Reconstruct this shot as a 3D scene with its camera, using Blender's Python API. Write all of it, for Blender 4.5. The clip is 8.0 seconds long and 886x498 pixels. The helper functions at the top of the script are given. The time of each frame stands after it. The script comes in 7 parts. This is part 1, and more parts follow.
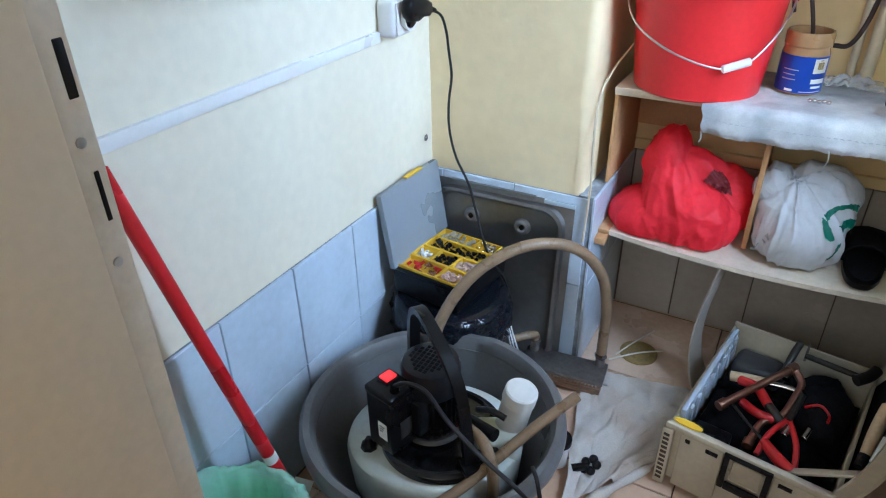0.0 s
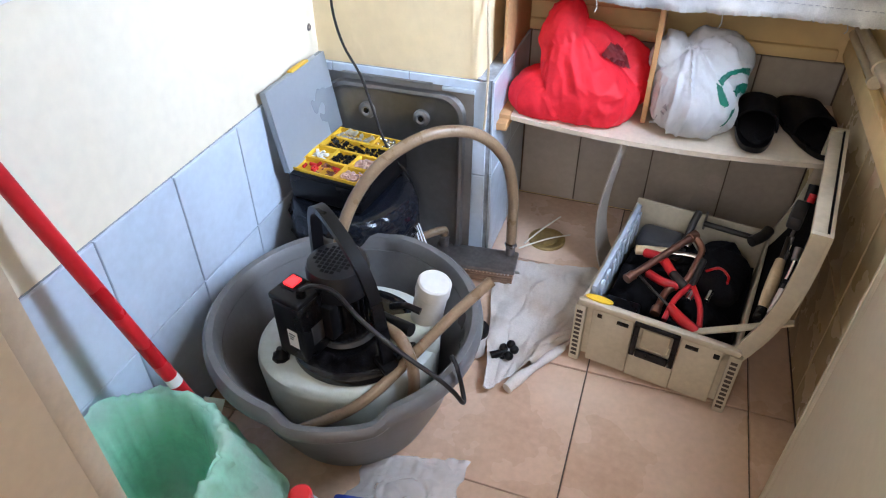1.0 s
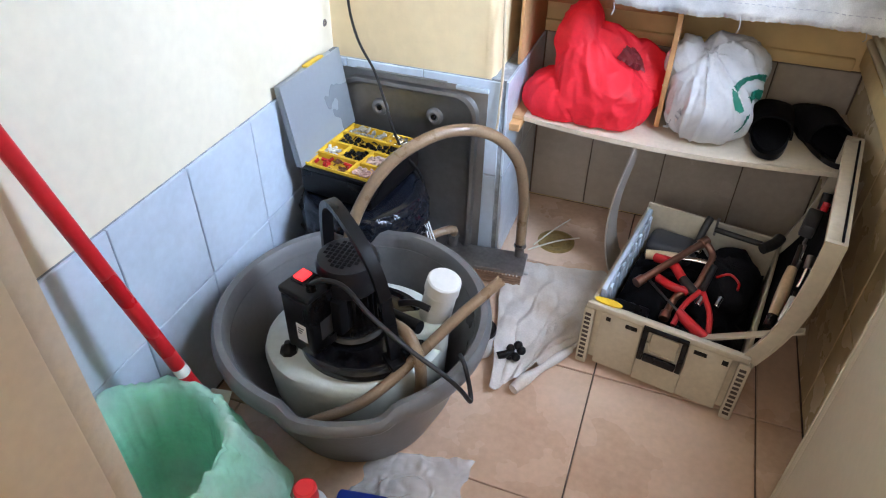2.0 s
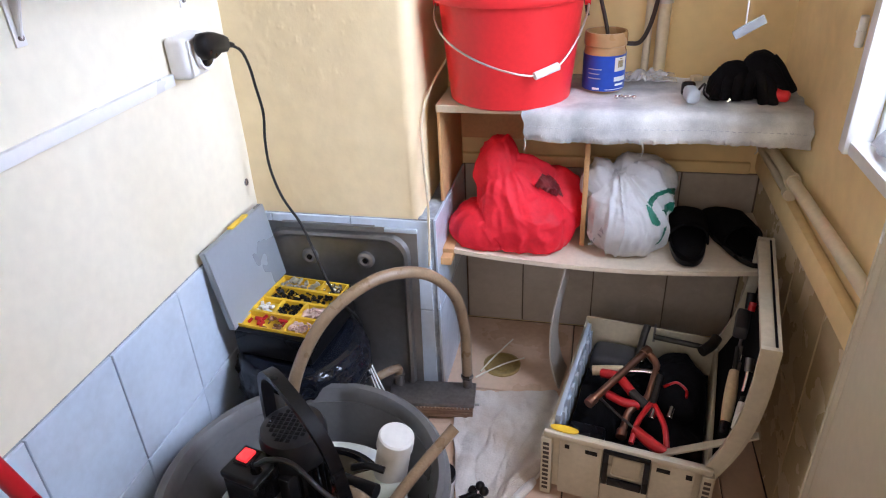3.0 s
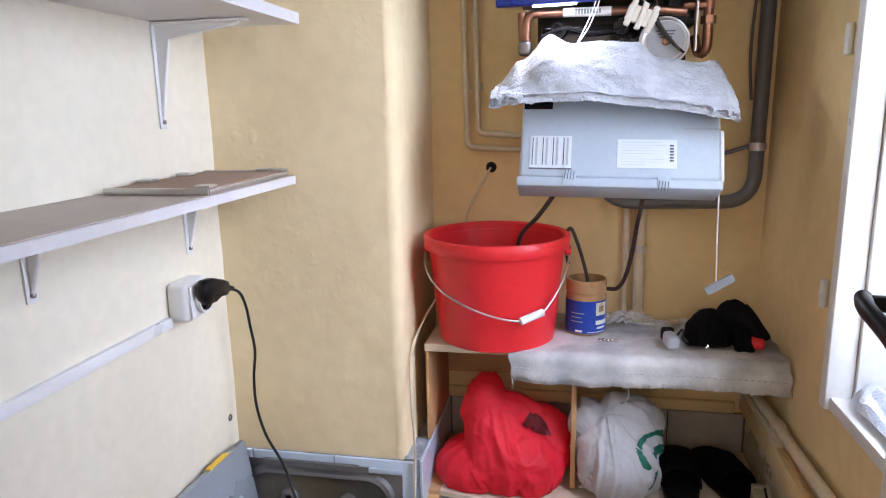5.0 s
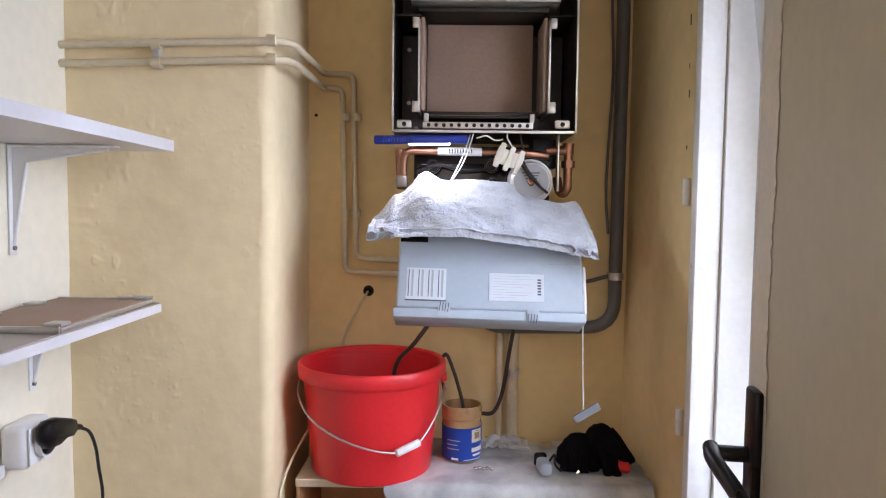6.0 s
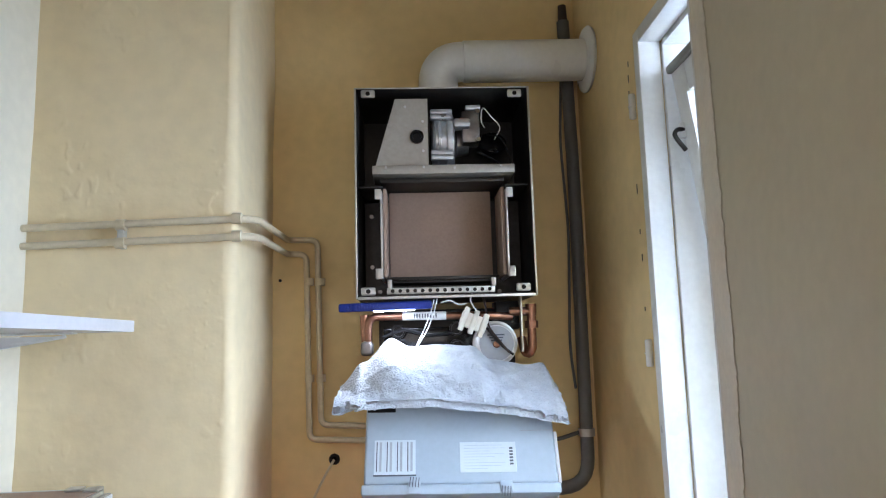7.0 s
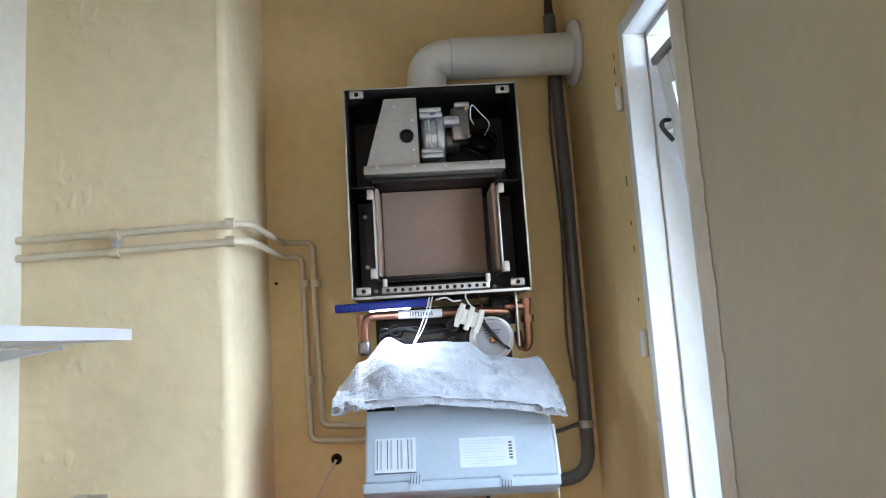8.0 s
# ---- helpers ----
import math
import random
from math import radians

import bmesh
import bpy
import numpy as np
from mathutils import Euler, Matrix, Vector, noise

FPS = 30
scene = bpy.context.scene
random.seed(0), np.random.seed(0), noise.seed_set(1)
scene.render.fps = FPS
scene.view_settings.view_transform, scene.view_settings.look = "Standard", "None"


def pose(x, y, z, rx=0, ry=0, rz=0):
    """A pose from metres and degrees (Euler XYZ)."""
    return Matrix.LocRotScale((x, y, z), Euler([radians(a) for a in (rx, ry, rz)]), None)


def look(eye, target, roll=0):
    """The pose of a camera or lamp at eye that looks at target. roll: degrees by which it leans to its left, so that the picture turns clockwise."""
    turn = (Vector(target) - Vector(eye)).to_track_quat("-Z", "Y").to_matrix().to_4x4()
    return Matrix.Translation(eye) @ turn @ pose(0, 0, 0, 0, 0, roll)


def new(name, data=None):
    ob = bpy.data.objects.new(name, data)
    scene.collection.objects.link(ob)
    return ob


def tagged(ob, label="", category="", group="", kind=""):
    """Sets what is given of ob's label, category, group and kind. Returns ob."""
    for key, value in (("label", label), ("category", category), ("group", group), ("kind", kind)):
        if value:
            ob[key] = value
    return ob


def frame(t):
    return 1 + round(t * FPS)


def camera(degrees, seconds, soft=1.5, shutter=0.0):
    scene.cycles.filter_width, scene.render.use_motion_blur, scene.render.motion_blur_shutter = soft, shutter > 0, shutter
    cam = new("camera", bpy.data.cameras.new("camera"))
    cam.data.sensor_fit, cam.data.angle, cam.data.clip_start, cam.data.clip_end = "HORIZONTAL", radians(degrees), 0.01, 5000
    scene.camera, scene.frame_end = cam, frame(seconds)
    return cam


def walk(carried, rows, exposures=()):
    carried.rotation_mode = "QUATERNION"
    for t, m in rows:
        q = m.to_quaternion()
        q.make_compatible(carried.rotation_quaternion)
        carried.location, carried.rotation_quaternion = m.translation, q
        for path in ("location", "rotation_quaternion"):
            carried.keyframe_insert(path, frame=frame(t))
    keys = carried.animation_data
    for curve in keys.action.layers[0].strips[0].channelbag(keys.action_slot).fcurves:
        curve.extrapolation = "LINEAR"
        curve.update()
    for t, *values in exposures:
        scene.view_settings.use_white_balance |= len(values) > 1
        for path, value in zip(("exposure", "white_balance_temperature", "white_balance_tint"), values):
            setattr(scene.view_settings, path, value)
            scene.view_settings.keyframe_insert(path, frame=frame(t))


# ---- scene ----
cam = camera(67.4, 8.0, 1.1)

PATH = [
    (0, (0.822, 0.333, 1.232), (-0.016, 1.83, 0.204), -0.9),
    (0.2, (0.813, 0.331, 1.179), (0.097, 1.882, 0.139), -3.0),
    (0.4, (0.818, 0.338, 1.183), (0.109, 1.786, 0.0), -6.3),
    (0.5, (0.807, 0.348, 1.171), (0.154, 1.825, -0.009), -3.5),
    (1, (0.813, 0.363, 1.156), (0.286, 1.842, -0.083), -0.6),
    (2.3, (0.794, 0.356, 1.148), (0.247, 1.84, -0.077), 0.9),
    (2.5, (0.788, 0.364, 1.166), (0.235, 1.901, 0.012), -0.4),
    (2.7, (0.788, 0.388, 1.203), (0.272, 1.998, 0.134), -2.0),
    (3, (0.787, 0.407, 1.208), (0.378, 2.105, 0.234), -2.8),
    (3.5, (0.792, 0.41, 1.21), (0.371, 2.112, 0.249), -3.1),
    (4, (0.792, 0.408, 1.222), (0.35, 2.153, 0.351), -4.2),
    (4.2, (0.79, 0.407, 1.229), (0.333, 2.193, 0.454), -5.4),
    (4.5, (0.764, 0.406, 1.26), (0.332, 2.275, 0.697), -2.5),
    (4.7, (0.773, 0.407, 1.272), (0.355, 2.299, 0.778), -2.0),
    (5.8, (0.77, 0.416, 1.347), (0.672, 2.406, 1.18), 1.0),
    (6, (0.777, 0.411, 1.354), (0.753, 2.407, 1.239), 0.7),
    (6.5, (0.776, 0.397, 1.384), (0.726, 2.395, 1.47), 1.3),
    (7, (0.774, 0.403, 1.43), (0.861, 2.383, 1.702), -1.6),
    (7.5, (0.774, 0.403, 1.435), (0.871, 2.377, 1.738), -3.1),
    (8, (0.787, 0.394, 1.432), (0.875, 2.375, 1.692), -3.6),
]
EXPOSURES = [(0, -0.15, 5150, 9), (0.5, 0.12, 5480, 15), (1.0, 0.42, 5680, 18), (2.5, 0.22, 5780, 16), (3.0, 0.08, 5940, 24), (3.5, 0.02, 5960, 22), (4.0, -0.05, 5940, 20), (4.5, -0.18, 5920, 22), (5.8, -0.6, 6250, 27), (6.5, -0.58, 5800, 18), (7.0, -0.48, 5600, 15), (8.0, -0.38, 5550, 14)]
walk(cam, [(t, look(eye, target, roll)) for t, eye, target, roll in PATH], EXPOSURES)

# ---- world and large lights ----
world = bpy.data.worlds.new("daylight")
scene.world = world
world.use_nodes = True
wn = world.node_tree.nodes
sky = wn.new("ShaderNodeTexSky")
sky.sky_type = 'NISHITA'
sky.sun_disc = False
sky.sun_elevation = radians(42)
sky.sun_rotation = radians(205)
wn["Background"].inputs["Strength"].default_value = 0.12
world.node_tree.links.new(sky.outputs[0], wn["Background"].inputs["Color"])


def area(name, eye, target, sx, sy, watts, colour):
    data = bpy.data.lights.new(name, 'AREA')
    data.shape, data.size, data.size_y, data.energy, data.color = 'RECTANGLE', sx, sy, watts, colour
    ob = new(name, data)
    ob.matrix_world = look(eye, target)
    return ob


# skylight in the window opening, and an unseen fill lamp added behind the doorway
area("window_daylight", (1.68, 1.30, 1.66), (0.22, 1.20, 0.55), 1.1, 1.3, 86, (0.76, 0.885, 1.0))
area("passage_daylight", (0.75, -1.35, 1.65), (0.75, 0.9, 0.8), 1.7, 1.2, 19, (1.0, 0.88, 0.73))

# ---- helpers for the things ----


def part(name, bm, material, parent=None, label="", smooth=True, tags=None, angle=40):
    bmesh.ops.recalc_face_normals(bm, faces=bm.faces[:])
    me = bpy.data.meshes.new(name)
    bm.to_mesh(me)
    bm.free()
    if material is not None:
        me.materials.append(material)
    if smooth:
        me.polygons.foreach_set("use_smooth", [True] * len(me.polygons))
        me.set_sharp_from_angle(angle=radians(angle))
    ob = new(name, me)
    if parent is not None:
        ob.parent = parent
        if parent.type == 'EMPTY':
            ob.matrix_parent_inverse = parent.matrix_basis.inverted()
    if label:
        ob["label"] = label
    if tags:
        tagged(ob, *tags)
    return ob


def thing(name, place, label, category, group="", kind=""):
    ob = new(name)
    ob.empty_display_size = 0.05
    ob.location = place
    return tagged(ob, label, category, group, kind)


def B():
    return bmesh.new()


def box(bm, lo, hi, bevel=0.0, m=None, seg=2):
    lo, hi = Vector(lo), Vector(hi)
    c, s = (lo + hi) / 2, hi - lo
    r = bmesh.ops.create_cube(bm, size=1.0, matrix=Matrix.Translation(c) @ Matrix.Diagonal((s.x, s.y, s.z, 1)))
    vs = r["verts"]
    if bevel:
        es = list({e for v in vs for e in v.link_edges})
        out = bmesh.ops.bevel(bm, geom=es, offset=bevel, segments=seg, affect='EDGES', profile=0.5)
        vs = list({v for f in out["faces"] for v in f.verts} | {v for v in vs if v.is_valid})
    if m is not None:
        bmesh.ops.transform(bm, matrix=m, verts=[v for v in vs if v.is_valid])
    return bm


def lathe(bm, profile, centre=(0, 0, 0), seg=40, m=None, shape=None, caps=True):
    """Turn a profile of (radius, height) round the z axis. shape(angle, r, z) may change a ring."""
    rings = []
    for k, (r, z) in enumerate(profile):
        ring = []
        for i in range(seg):
            a = 2 * math.pi * i / seg
            rr, zz = shape(a, r, z) if shape else (r, z)
            p = Vector((rr * math.cos(a), rr * math.sin(a), zz))
            p = (m @ p) if m is not None else p + Vector(centre)
            ring.append(bm.verts.new(p))
        rings.append(ring)
    for a, b in zip(rings, rings[1:]):
        for i in range(seg):
            j = (i + 1) % seg
            bm.faces.new((a[i], a[j], b[j], b[i]))
    if caps and profile[0][0] > 1e-5:
        bm.faces.new(rings[0][::-1])
    if caps and profile[-1][0] > 1e-5:
        bm.faces.new(rings[-1])
    bmesh.ops.remove_doubles(bm, verts=[v for r in rings for v in r], dist=1e-6)
    return bm


def cyl(bm, a, b, r, r2=None, seg=20, bevel=0.0):
    """A rod from a to b."""
    a, b = Vector(a), Vector(b)
    m = Matrix.Translation(a) @ (b - a).to_track_quat('Z', 'Y').to_matrix().to_4x4()
    h, r2 = (b - a).length, r if r2 is None else r2
    prof = [(r, 0), (r2, h)] if not bevel else [(r - bevel, 0), (r, bevel), (r2, h - bevel), (r2 - bevel, h)]
    return lathe(bm, prof, seg=seg, m=m)


def spline(points, n=8):
    pts = [Vector(p) for p in points]
    pts = [2 * pts[0] - pts[1]] + pts + [2 * pts[-1] - pts[-2]]
    out = []
    for p0, p1, p2, p3 in zip(pts, pts[1:], pts[2:], pts[3:]):
        for k in range(n):
            t = k / n
            out.append(0.5 * (2 * p1 + (p2 - p0) * t + (2 * p0 - 5 * p1 + 4 * p2 - p3) * t * t + (3 * p1 - p0 - 3 * p2 + p3) * t ** 3))
    return out + [pts[-2]]


def tube(bm, points, r, seg=12, n=8, smooth=True, ends=True):
    """A round bar along a curve."""
    pts = spline(points, n) if smooth else [Vector(p) for p in points]
    up, rings = None, []
    for i, p in enumerate(pts):
        d = (pts[min(i + 1, len(pts) - 1)] - pts[max(i - 1, 0)]).normalized()
        if up is None:
            up = d.orthogonal().normalized()
        up = (up - d * up.dot(d)).normalized()
        side = d.cross(up)
        rad = r(i / (len(pts) - 1)) if callable(r) else r
        rings.append([bm.verts.new(p + rad * (math.cos(a) * up + math.sin(a) * side)) for a in [2 * math.pi * k / seg for k in range(seg)]])
    for a, b in zip(rings, rings[1:]):
        for i in range(seg):
            j = (i + 1) % seg
            bm.faces.new((a[i], a[j], b[j], b[i]))
    if ends:
        bm.faces.new(rings[0][::-1])
        bm.faces.new(rings[-1])
    return bm


def bend(corners, r, n=6):
    """A polyline with its corners rounded, for pipes."""
    c = [Vector(p) for p in corners]
    out = [c[0]]
    for p, q, s in zip(c, c[1:], c[2:]):
        u, w = (p - q).normalized(), (s - q).normalized()
        for k in range(n + 1):
            t = k / n
            out.append((1 - t) ** 2 * (q + u * r) + 2 * t * (1 - t) * q + t * t * (q + w * r))
    return out + [c[-1]]


def sheet(bm, f, nu, nv, thick=0.0):
    """A cloth-like sheet from a function of u and v, with a thickness."""
    P = [[Vector(f(i / nu, j / nv)) for j in range(nv + 1)] for i in range(nu + 1)]
    top = [[bm.verts.new(p) for p in row] for row in P]
    for i in range(nu):
        for j in range(nv):
            bm.faces.new((top[i][j], top[i + 1][j], top[i + 1][j + 1], top[i][j + 1]))
    if thick:
        low = []
        for i in range(nu + 1):
            row = []
            for j in range(nv + 1):
                du = P[min(i + 1, nu)][j] - P[max(i - 1, 0)][j]
                dv = P[i][min(j + 1, nv)] - P[i][max(j - 1, 0)]
                row.append(bm.verts.new(P[i][j] - du.cross(dv).normalized() * thick))
            low.append(row)
        for i in range(nu):
            for j in range(nv):
                bm.faces.new((low[i][j], low[i][j + 1], low[i + 1][j + 1], low[i + 1][j]))
        for i in range(nu):
            bm.faces.new((top[i + 1][0], top[i][0], low[i][0], low[i + 1][0]))
            bm.faces.new((top[i][nv], top[i + 1][nv], low[i + 1][nv], low[i][nv]))
        for j in range(nv):
            bm.faces.new((top[0][j], top[0][j + 1], low[0][j + 1], low[0][j]))
            bm.faces.new((top[nu][j + 1], top[nu][j], low[nu][j], low[nu][j + 1]))
    return bm


def outline(bm, pts, depth, m=None):
    """An extruded outline in x, z; it goes from y = 0 to y = depth."""
    vs = [bm.verts.new((x, 0, z)) for x, z in pts]
    f = bm.faces.new(vs)
    r = bmesh.ops.extrude_face_region(bm, geom=[f])
    up = [g for g in r["geom"] if isinstance(g, bmesh.types.BMVert)]
    bmesh.ops.translate(bm, verts=up, vec=(0, depth, 0))
    if m is not None:
        bmesh.ops.transform(bm, matrix=m, verts=vs + up)
    return bm


def nz(p, s=1.0, o=0.0):
    return noise.noise(Vector(p) * s + Vector((o, o * 1.7, -o)))


def bag_mesh(bm, centre, lobes, floor_z, crease=0.012, seed=0.0, sub=5):
    """A limp sack round some swellings: the outermost of several ellipsoids in every direction, creased."""
    c = Vector(centre)
    bmesh.ops.create_icosphere(bm, subdivisions=sub, radius=1.0)
    for v in bm.verts:
        d, far = v.co.normalized(), 0.0
        for (ox, oy, oz), (a, b, h) in lobes:
            e = Vector((d.x / a, d.y / b, d.z / h))
            q = Vector((ox / a, oy / b, oz / h))
            ee, eq, qq = e.dot(e), e.dot(q), q.dot(q)
            disc = eq * eq - ee * (qq - 1)
            if disc > 0:
                far += max(0.0, 0.94 * (eq + math.sqrt(disc)) / ee) ** 3.4
        p = c + d * far ** (1 / 3.4)
        w = Vector((nz(p, 9, seed), nz(p, 9, seed + 5), nz(p, 9, seed + 9))) * 0.05
        q = Vector((p.x + 0.5 * p.z, p.y, 0.5 * p.z - 0.3 * p.x)) + w * 0.9
        f1 = max(0.0, 1 - abs(nz(q, 9, seed)) * 3.2) ** 2
        f2 = max(0.0, 1 - abs(nz(q + w, 22, seed + 3)) * 2.6) ** 1.6
        turn = math.atan2(p.y - c.y, p.x - c.x + 0.03)
        hang = Vector((math.cos(turn) * 2.0, math.sin(turn) * 2.0, p.z * 3.2)) + w * 4
        f3 = max(0.0, 1 - abs(nz(hang, 0.9, seed + 6)) * 3.4) ** 1.6 + 0.25 * max(0.0, 1 - abs(nz(hang, 2.4, seed + 8)) * 2.6) ** 1.4
        near = noise.voronoi((q + Vector((seed, seed, 0))) * 9)[0]
        p += d * crease * (0.5 * f1 + 0.25 * f2 + 0.55 * f3 + 1.1 * min(0.4, near[1] - near[0]) - 0.5)
        p.z = max(p.z, floor_z + 0.001)
        v.co = p
    return bm


# ---- materials ----


def mat(name, col, rough=0.5, metal=0.0, var=0.12, scale=7.0, fine=90.0, bump=0.1, bscale=None, spot=None, spot_amount=0.0,
        spot_scale=4.0, each=0.0, coat=0.0, see=0.0, through_light=0.0, ior=1.45, dist=0.002, stretch=None):
    m = bpy.data.materials.new(name)
    m.use_nodes = True
    nt = m.node_tree
    n, l = nt.nodes, nt.links
    b = n["Principled BSDF"]
    tc = n.new("ShaderNodeTexCoord")
    mp = n.new("ShaderNodeMapping")
    l.new(tc.outputs["Object"], mp.inputs["Vector"])
    if stretch:
        mp.inputs["Scale"].default_value = stretch
    info = n.new("ShaderNodeObjectInfo")
    off = n.new("ShaderNodeVectorMath")
    off.operation = 'ADD'
    sc = n.new("ShaderNodeVectorMath")
    sc.operation = 'SCALE'
    sc.inputs[0].default_value = (7.3, 3.1, 5.7)
    l.new(info.outputs["Random"], sc.inputs["Scale"])
    l.new(mp.outputs[0], off.inputs[0])
    l.new(sc.outputs[0], off.inputs[1])

    def tex(s, detail):
        t = n.new("ShaderNodeTexNoise")
        t.inputs["Scale"].default_value, t.inputs["Detail"].default_value = s, detail
        l.new(off.outputs[0], t.inputs["Vector"])
        return t.outputs["Fac"]

    def ramp(src, lo, hi, p0=0.3, p1=0.7):
        r = n.new("ShaderNodeMapRange")
        r.inputs["From Min"].default_value, r.inputs["From Max"].default_value = p0, p1
        r.inputs["To Min"].default_value, r.inputs["To Max"].default_value = lo, hi
        l.new(src, r.inputs["Value"])
        return r.outputs["Result"]

    big, small = tex(scale, 4), tex(fine, 3)
    k1, k2 = ramp(big, 1 - var, 1 + var), ramp(small, 1 - var * 0.6, 1 + var * 0.6)
    mul = n.new("ShaderNodeMath")
    mul.operation = 'MULTIPLY'
    l.new(k1, mul.inputs[0])
    l.new(k2, mul.inputs[1])
    fac = mul.outputs[0]
    if each:
        m2 = n.new("ShaderNodeMath")
        m2.operation = 'MULTIPLY'
        l.new(fac, m2.inputs[0])
        l.new(ramp(info.outputs["Random"], 1 - each, 1 + each, 0, 1), m2.inputs[1])
        fac = m2.outputs[0]
    colour = n.new("ShaderNodeVectorMath")
    colour.operation = 'SCALE'
    colour.inputs[0].default_value = col
    l.new(fac, colour.inputs["Scale"])
    out = colour.outputs[0]
    if spot:
        mix = n.new("ShaderNodeMix")
        mix.data_type = 'RGBA'
        l.new(ramp(tex(spot_scale, 6), 0, spot_amount, 0.42, 0.80), mix.inputs["Factor"])
        l.new(out, mix.inputs["A"])
        mix.inputs["B"].default_value = (*spot, 1)
        out = mix.outputs["Result"]
    l.new(out, b.inputs["Base Color"])
    l.new(ramp(big, max(rough - 0.08, 0.02), min(rough + 0.08, 1)), b.inputs["Roughness"])
    b.inputs["Metallic"].default_value = metal
    b.inputs["Coat Weight"].default_value = coat
    b.inputs["Coat Roughness"].default_value = 0.15
    b.inputs["Transmission Weight"].default_value = see
    b.inputs["IOR"].default_value = ior
    if bump:
        bp = n.new("ShaderNodeBump")
        bp.inputs["Strength"].default_value = bump
        bp.inputs["Distance"].default_value = dist
        l.new(tex(bscale or fine, 5), bp.inputs["Height"])
        l.new(bp.outputs[0], b.inputs["Normal"])
    if through_light:
        tr = n.new("ShaderNodeBsdfTranslucent")
        l.new(out, tr.inputs["Color"])
        mx = n.new("ShaderNodeMixShader")
        mx.inputs[0].default_value = through_light
        l.new(b.outputs[0], mx.inputs[1])
        l.new(tr.outputs[0], mx.inputs[2])
        l.new(mx.outputs[0], n["Material Output"].inputs["Surface"])
    return m


CREAM = mat("cream_paint", (0.80, 0.745, 0.60), 0.75, var=0.05, scale=2.5, fine=40, bump=0.25, bscale=38, spot=(0.66, 0.55, 0.34), spot_amount=0.25, spot_scale=3)
PALEOCHRE = mat("pale_ochre_paint", (0.845, 0.695, 0.430), 0.7, var=0.06, scale=2.2, fine=30, bump=0.45, bscale=34, spot=(0.74, 0.56, 0.31), spot_amount=0.4, spot_scale=2.6, dist=0.003)
OCHRE = mat("ochre_paint", (0.80, 0.605, 0.295), 0.7, var=0.07, scale=2.2, fine=30, bump=0.35, bscale=30, spot=(0.66, 0.50, 0.26), spot_amount=0.35, spot_scale=2.6, dist=0.003)
DOORPAINT = mat("beige_gloss_paint", (0.58, 0.51, 0.37), 0.58, var=0.05, scale=3, fine=60, bump=0.08, spot=(0.54, 0.44, 0.30), spot_amount=0.2)
CHIPPED = mat("chipped_white_paint", (0.80, 0.79, 0.76), 0.6, var=0.12, scale=30, fine=160, bump=0.8, bscale=70, spot=(0.50, 0.44, 0.34), spot_amount=0.7, spot_scale=35)
REBATE = mat("worn_cream_paint", (0.70, 0.62, 0.49), 0.55, var=0.08, scale=12, fine=120, bump=0.4, bscale=60, spot=(0.72, 0.70, 0.66), spot_amount=0.5, spot_scale=18)
JAMBPAINT = mat("cream_jamb_paint", (0.72, 0.62, 0.46), 0.5, var=0.05, scale=4, bump=0.1, spot=(0.55, 0.48, 0.38), spot_amount=0.3)
WHITEWOOD = mat("white_gloss_paint", (0.82, 0.82, 0.80), 0.35, var=0.05, scale=6, bump=0.08, spot=(0.6, 0.57, 0.5), spot_amount=0.25, spot_scale=9)
TILE = mat("pale_blue_glazed_tile", (0.56, 0.65, 0.755), 0.16, var=0.07, scale=9, fine=60, bump=0.03, each=0.05, spot=(0.63, 0.69, 0.75), spot_amount=0.5, spot_scale=6)
# same tile as TILE, with the alcove's shade put into its colour
SHADEDTILE = mat("shaded_glazed_tile", (0.44, 0.395, 0.335), 0.2, var=0.08, scale=9, fine=60, bump=0.03, each=0.06, spot=(0.50, 0.44, 0.35), spot_amount=0.4, spot_scale=6)
# right wall tile, warm bounced light is put into the colour
BOUNCETILE = mat("bounce_lit_glazed_tile", (0.60, 0.475, 0.285), 0.26, var=0.05, scale=9, fine=60, bump=0.03, each=0.05)
GROUT = mat("dark_grout", (0.13, 0.10, 0.08), 0.9, var=0.3, scale=20, bump=0.5)
PALEGROUT = mat("grey_blue_grout", (0.30, 0.33, 0.36), 0.9, var=0.3, scale=20, bump=0.5)
FLOORTILE = mat("terracotta_beige_floor_tile", (0.60, 0.41, 0.28), 0.28, var=0.10, scale=5, fine=70, bump=0.05, each=0.05, spot=(0.68, 0.55, 0.44), spot_amount=0.55, spot_scale=5)
SHELFBOARD = mat("stained_cream_board", (0.70, 0.61, 0.48), 0.45, var=0.08, scale=5, bump=0.05, spot=(0.50, 0.38, 0.24), spot_amount=0.5, spot_scale=5)
# base colour carries the red light that bounces inside the alcove
WOOD = mat("bounce_toned_chipboard", (0.54, 0.31, 0.135), 0.6, var=0.12, scale=6, fine=120, bump=0.15, spot=(0.45, 0.30, 0.17), spot_amount=0.4)
LAMINATE = mat("white_laminate", (0.68, 0.665, 0.68), 0.35, var=0.05, scale=5, bump=0.04, spot=(0.58, 0.52, 0.44), spot_amount=0.35)
DARKLAM = mat("grey_brown_laminate", (0.40, 0.34, 0.29), 0.4, var=0.1, scale=8, bump=0.05, stretch=(1, 0.2, 1))
WHITEPL = mat("white_plastic", (0.80, 0.80, 0.79), 0.35, var=0.03, bump=0.03)
GREYPL = mat("grey_tub_plastic", (0.125, 0.123, 0.122), 0.34, var=0.10, scale=6, bump=0.08, spot=(0.17, 0.175, 0.18), spot_amount=0.4, spot_scale=5)
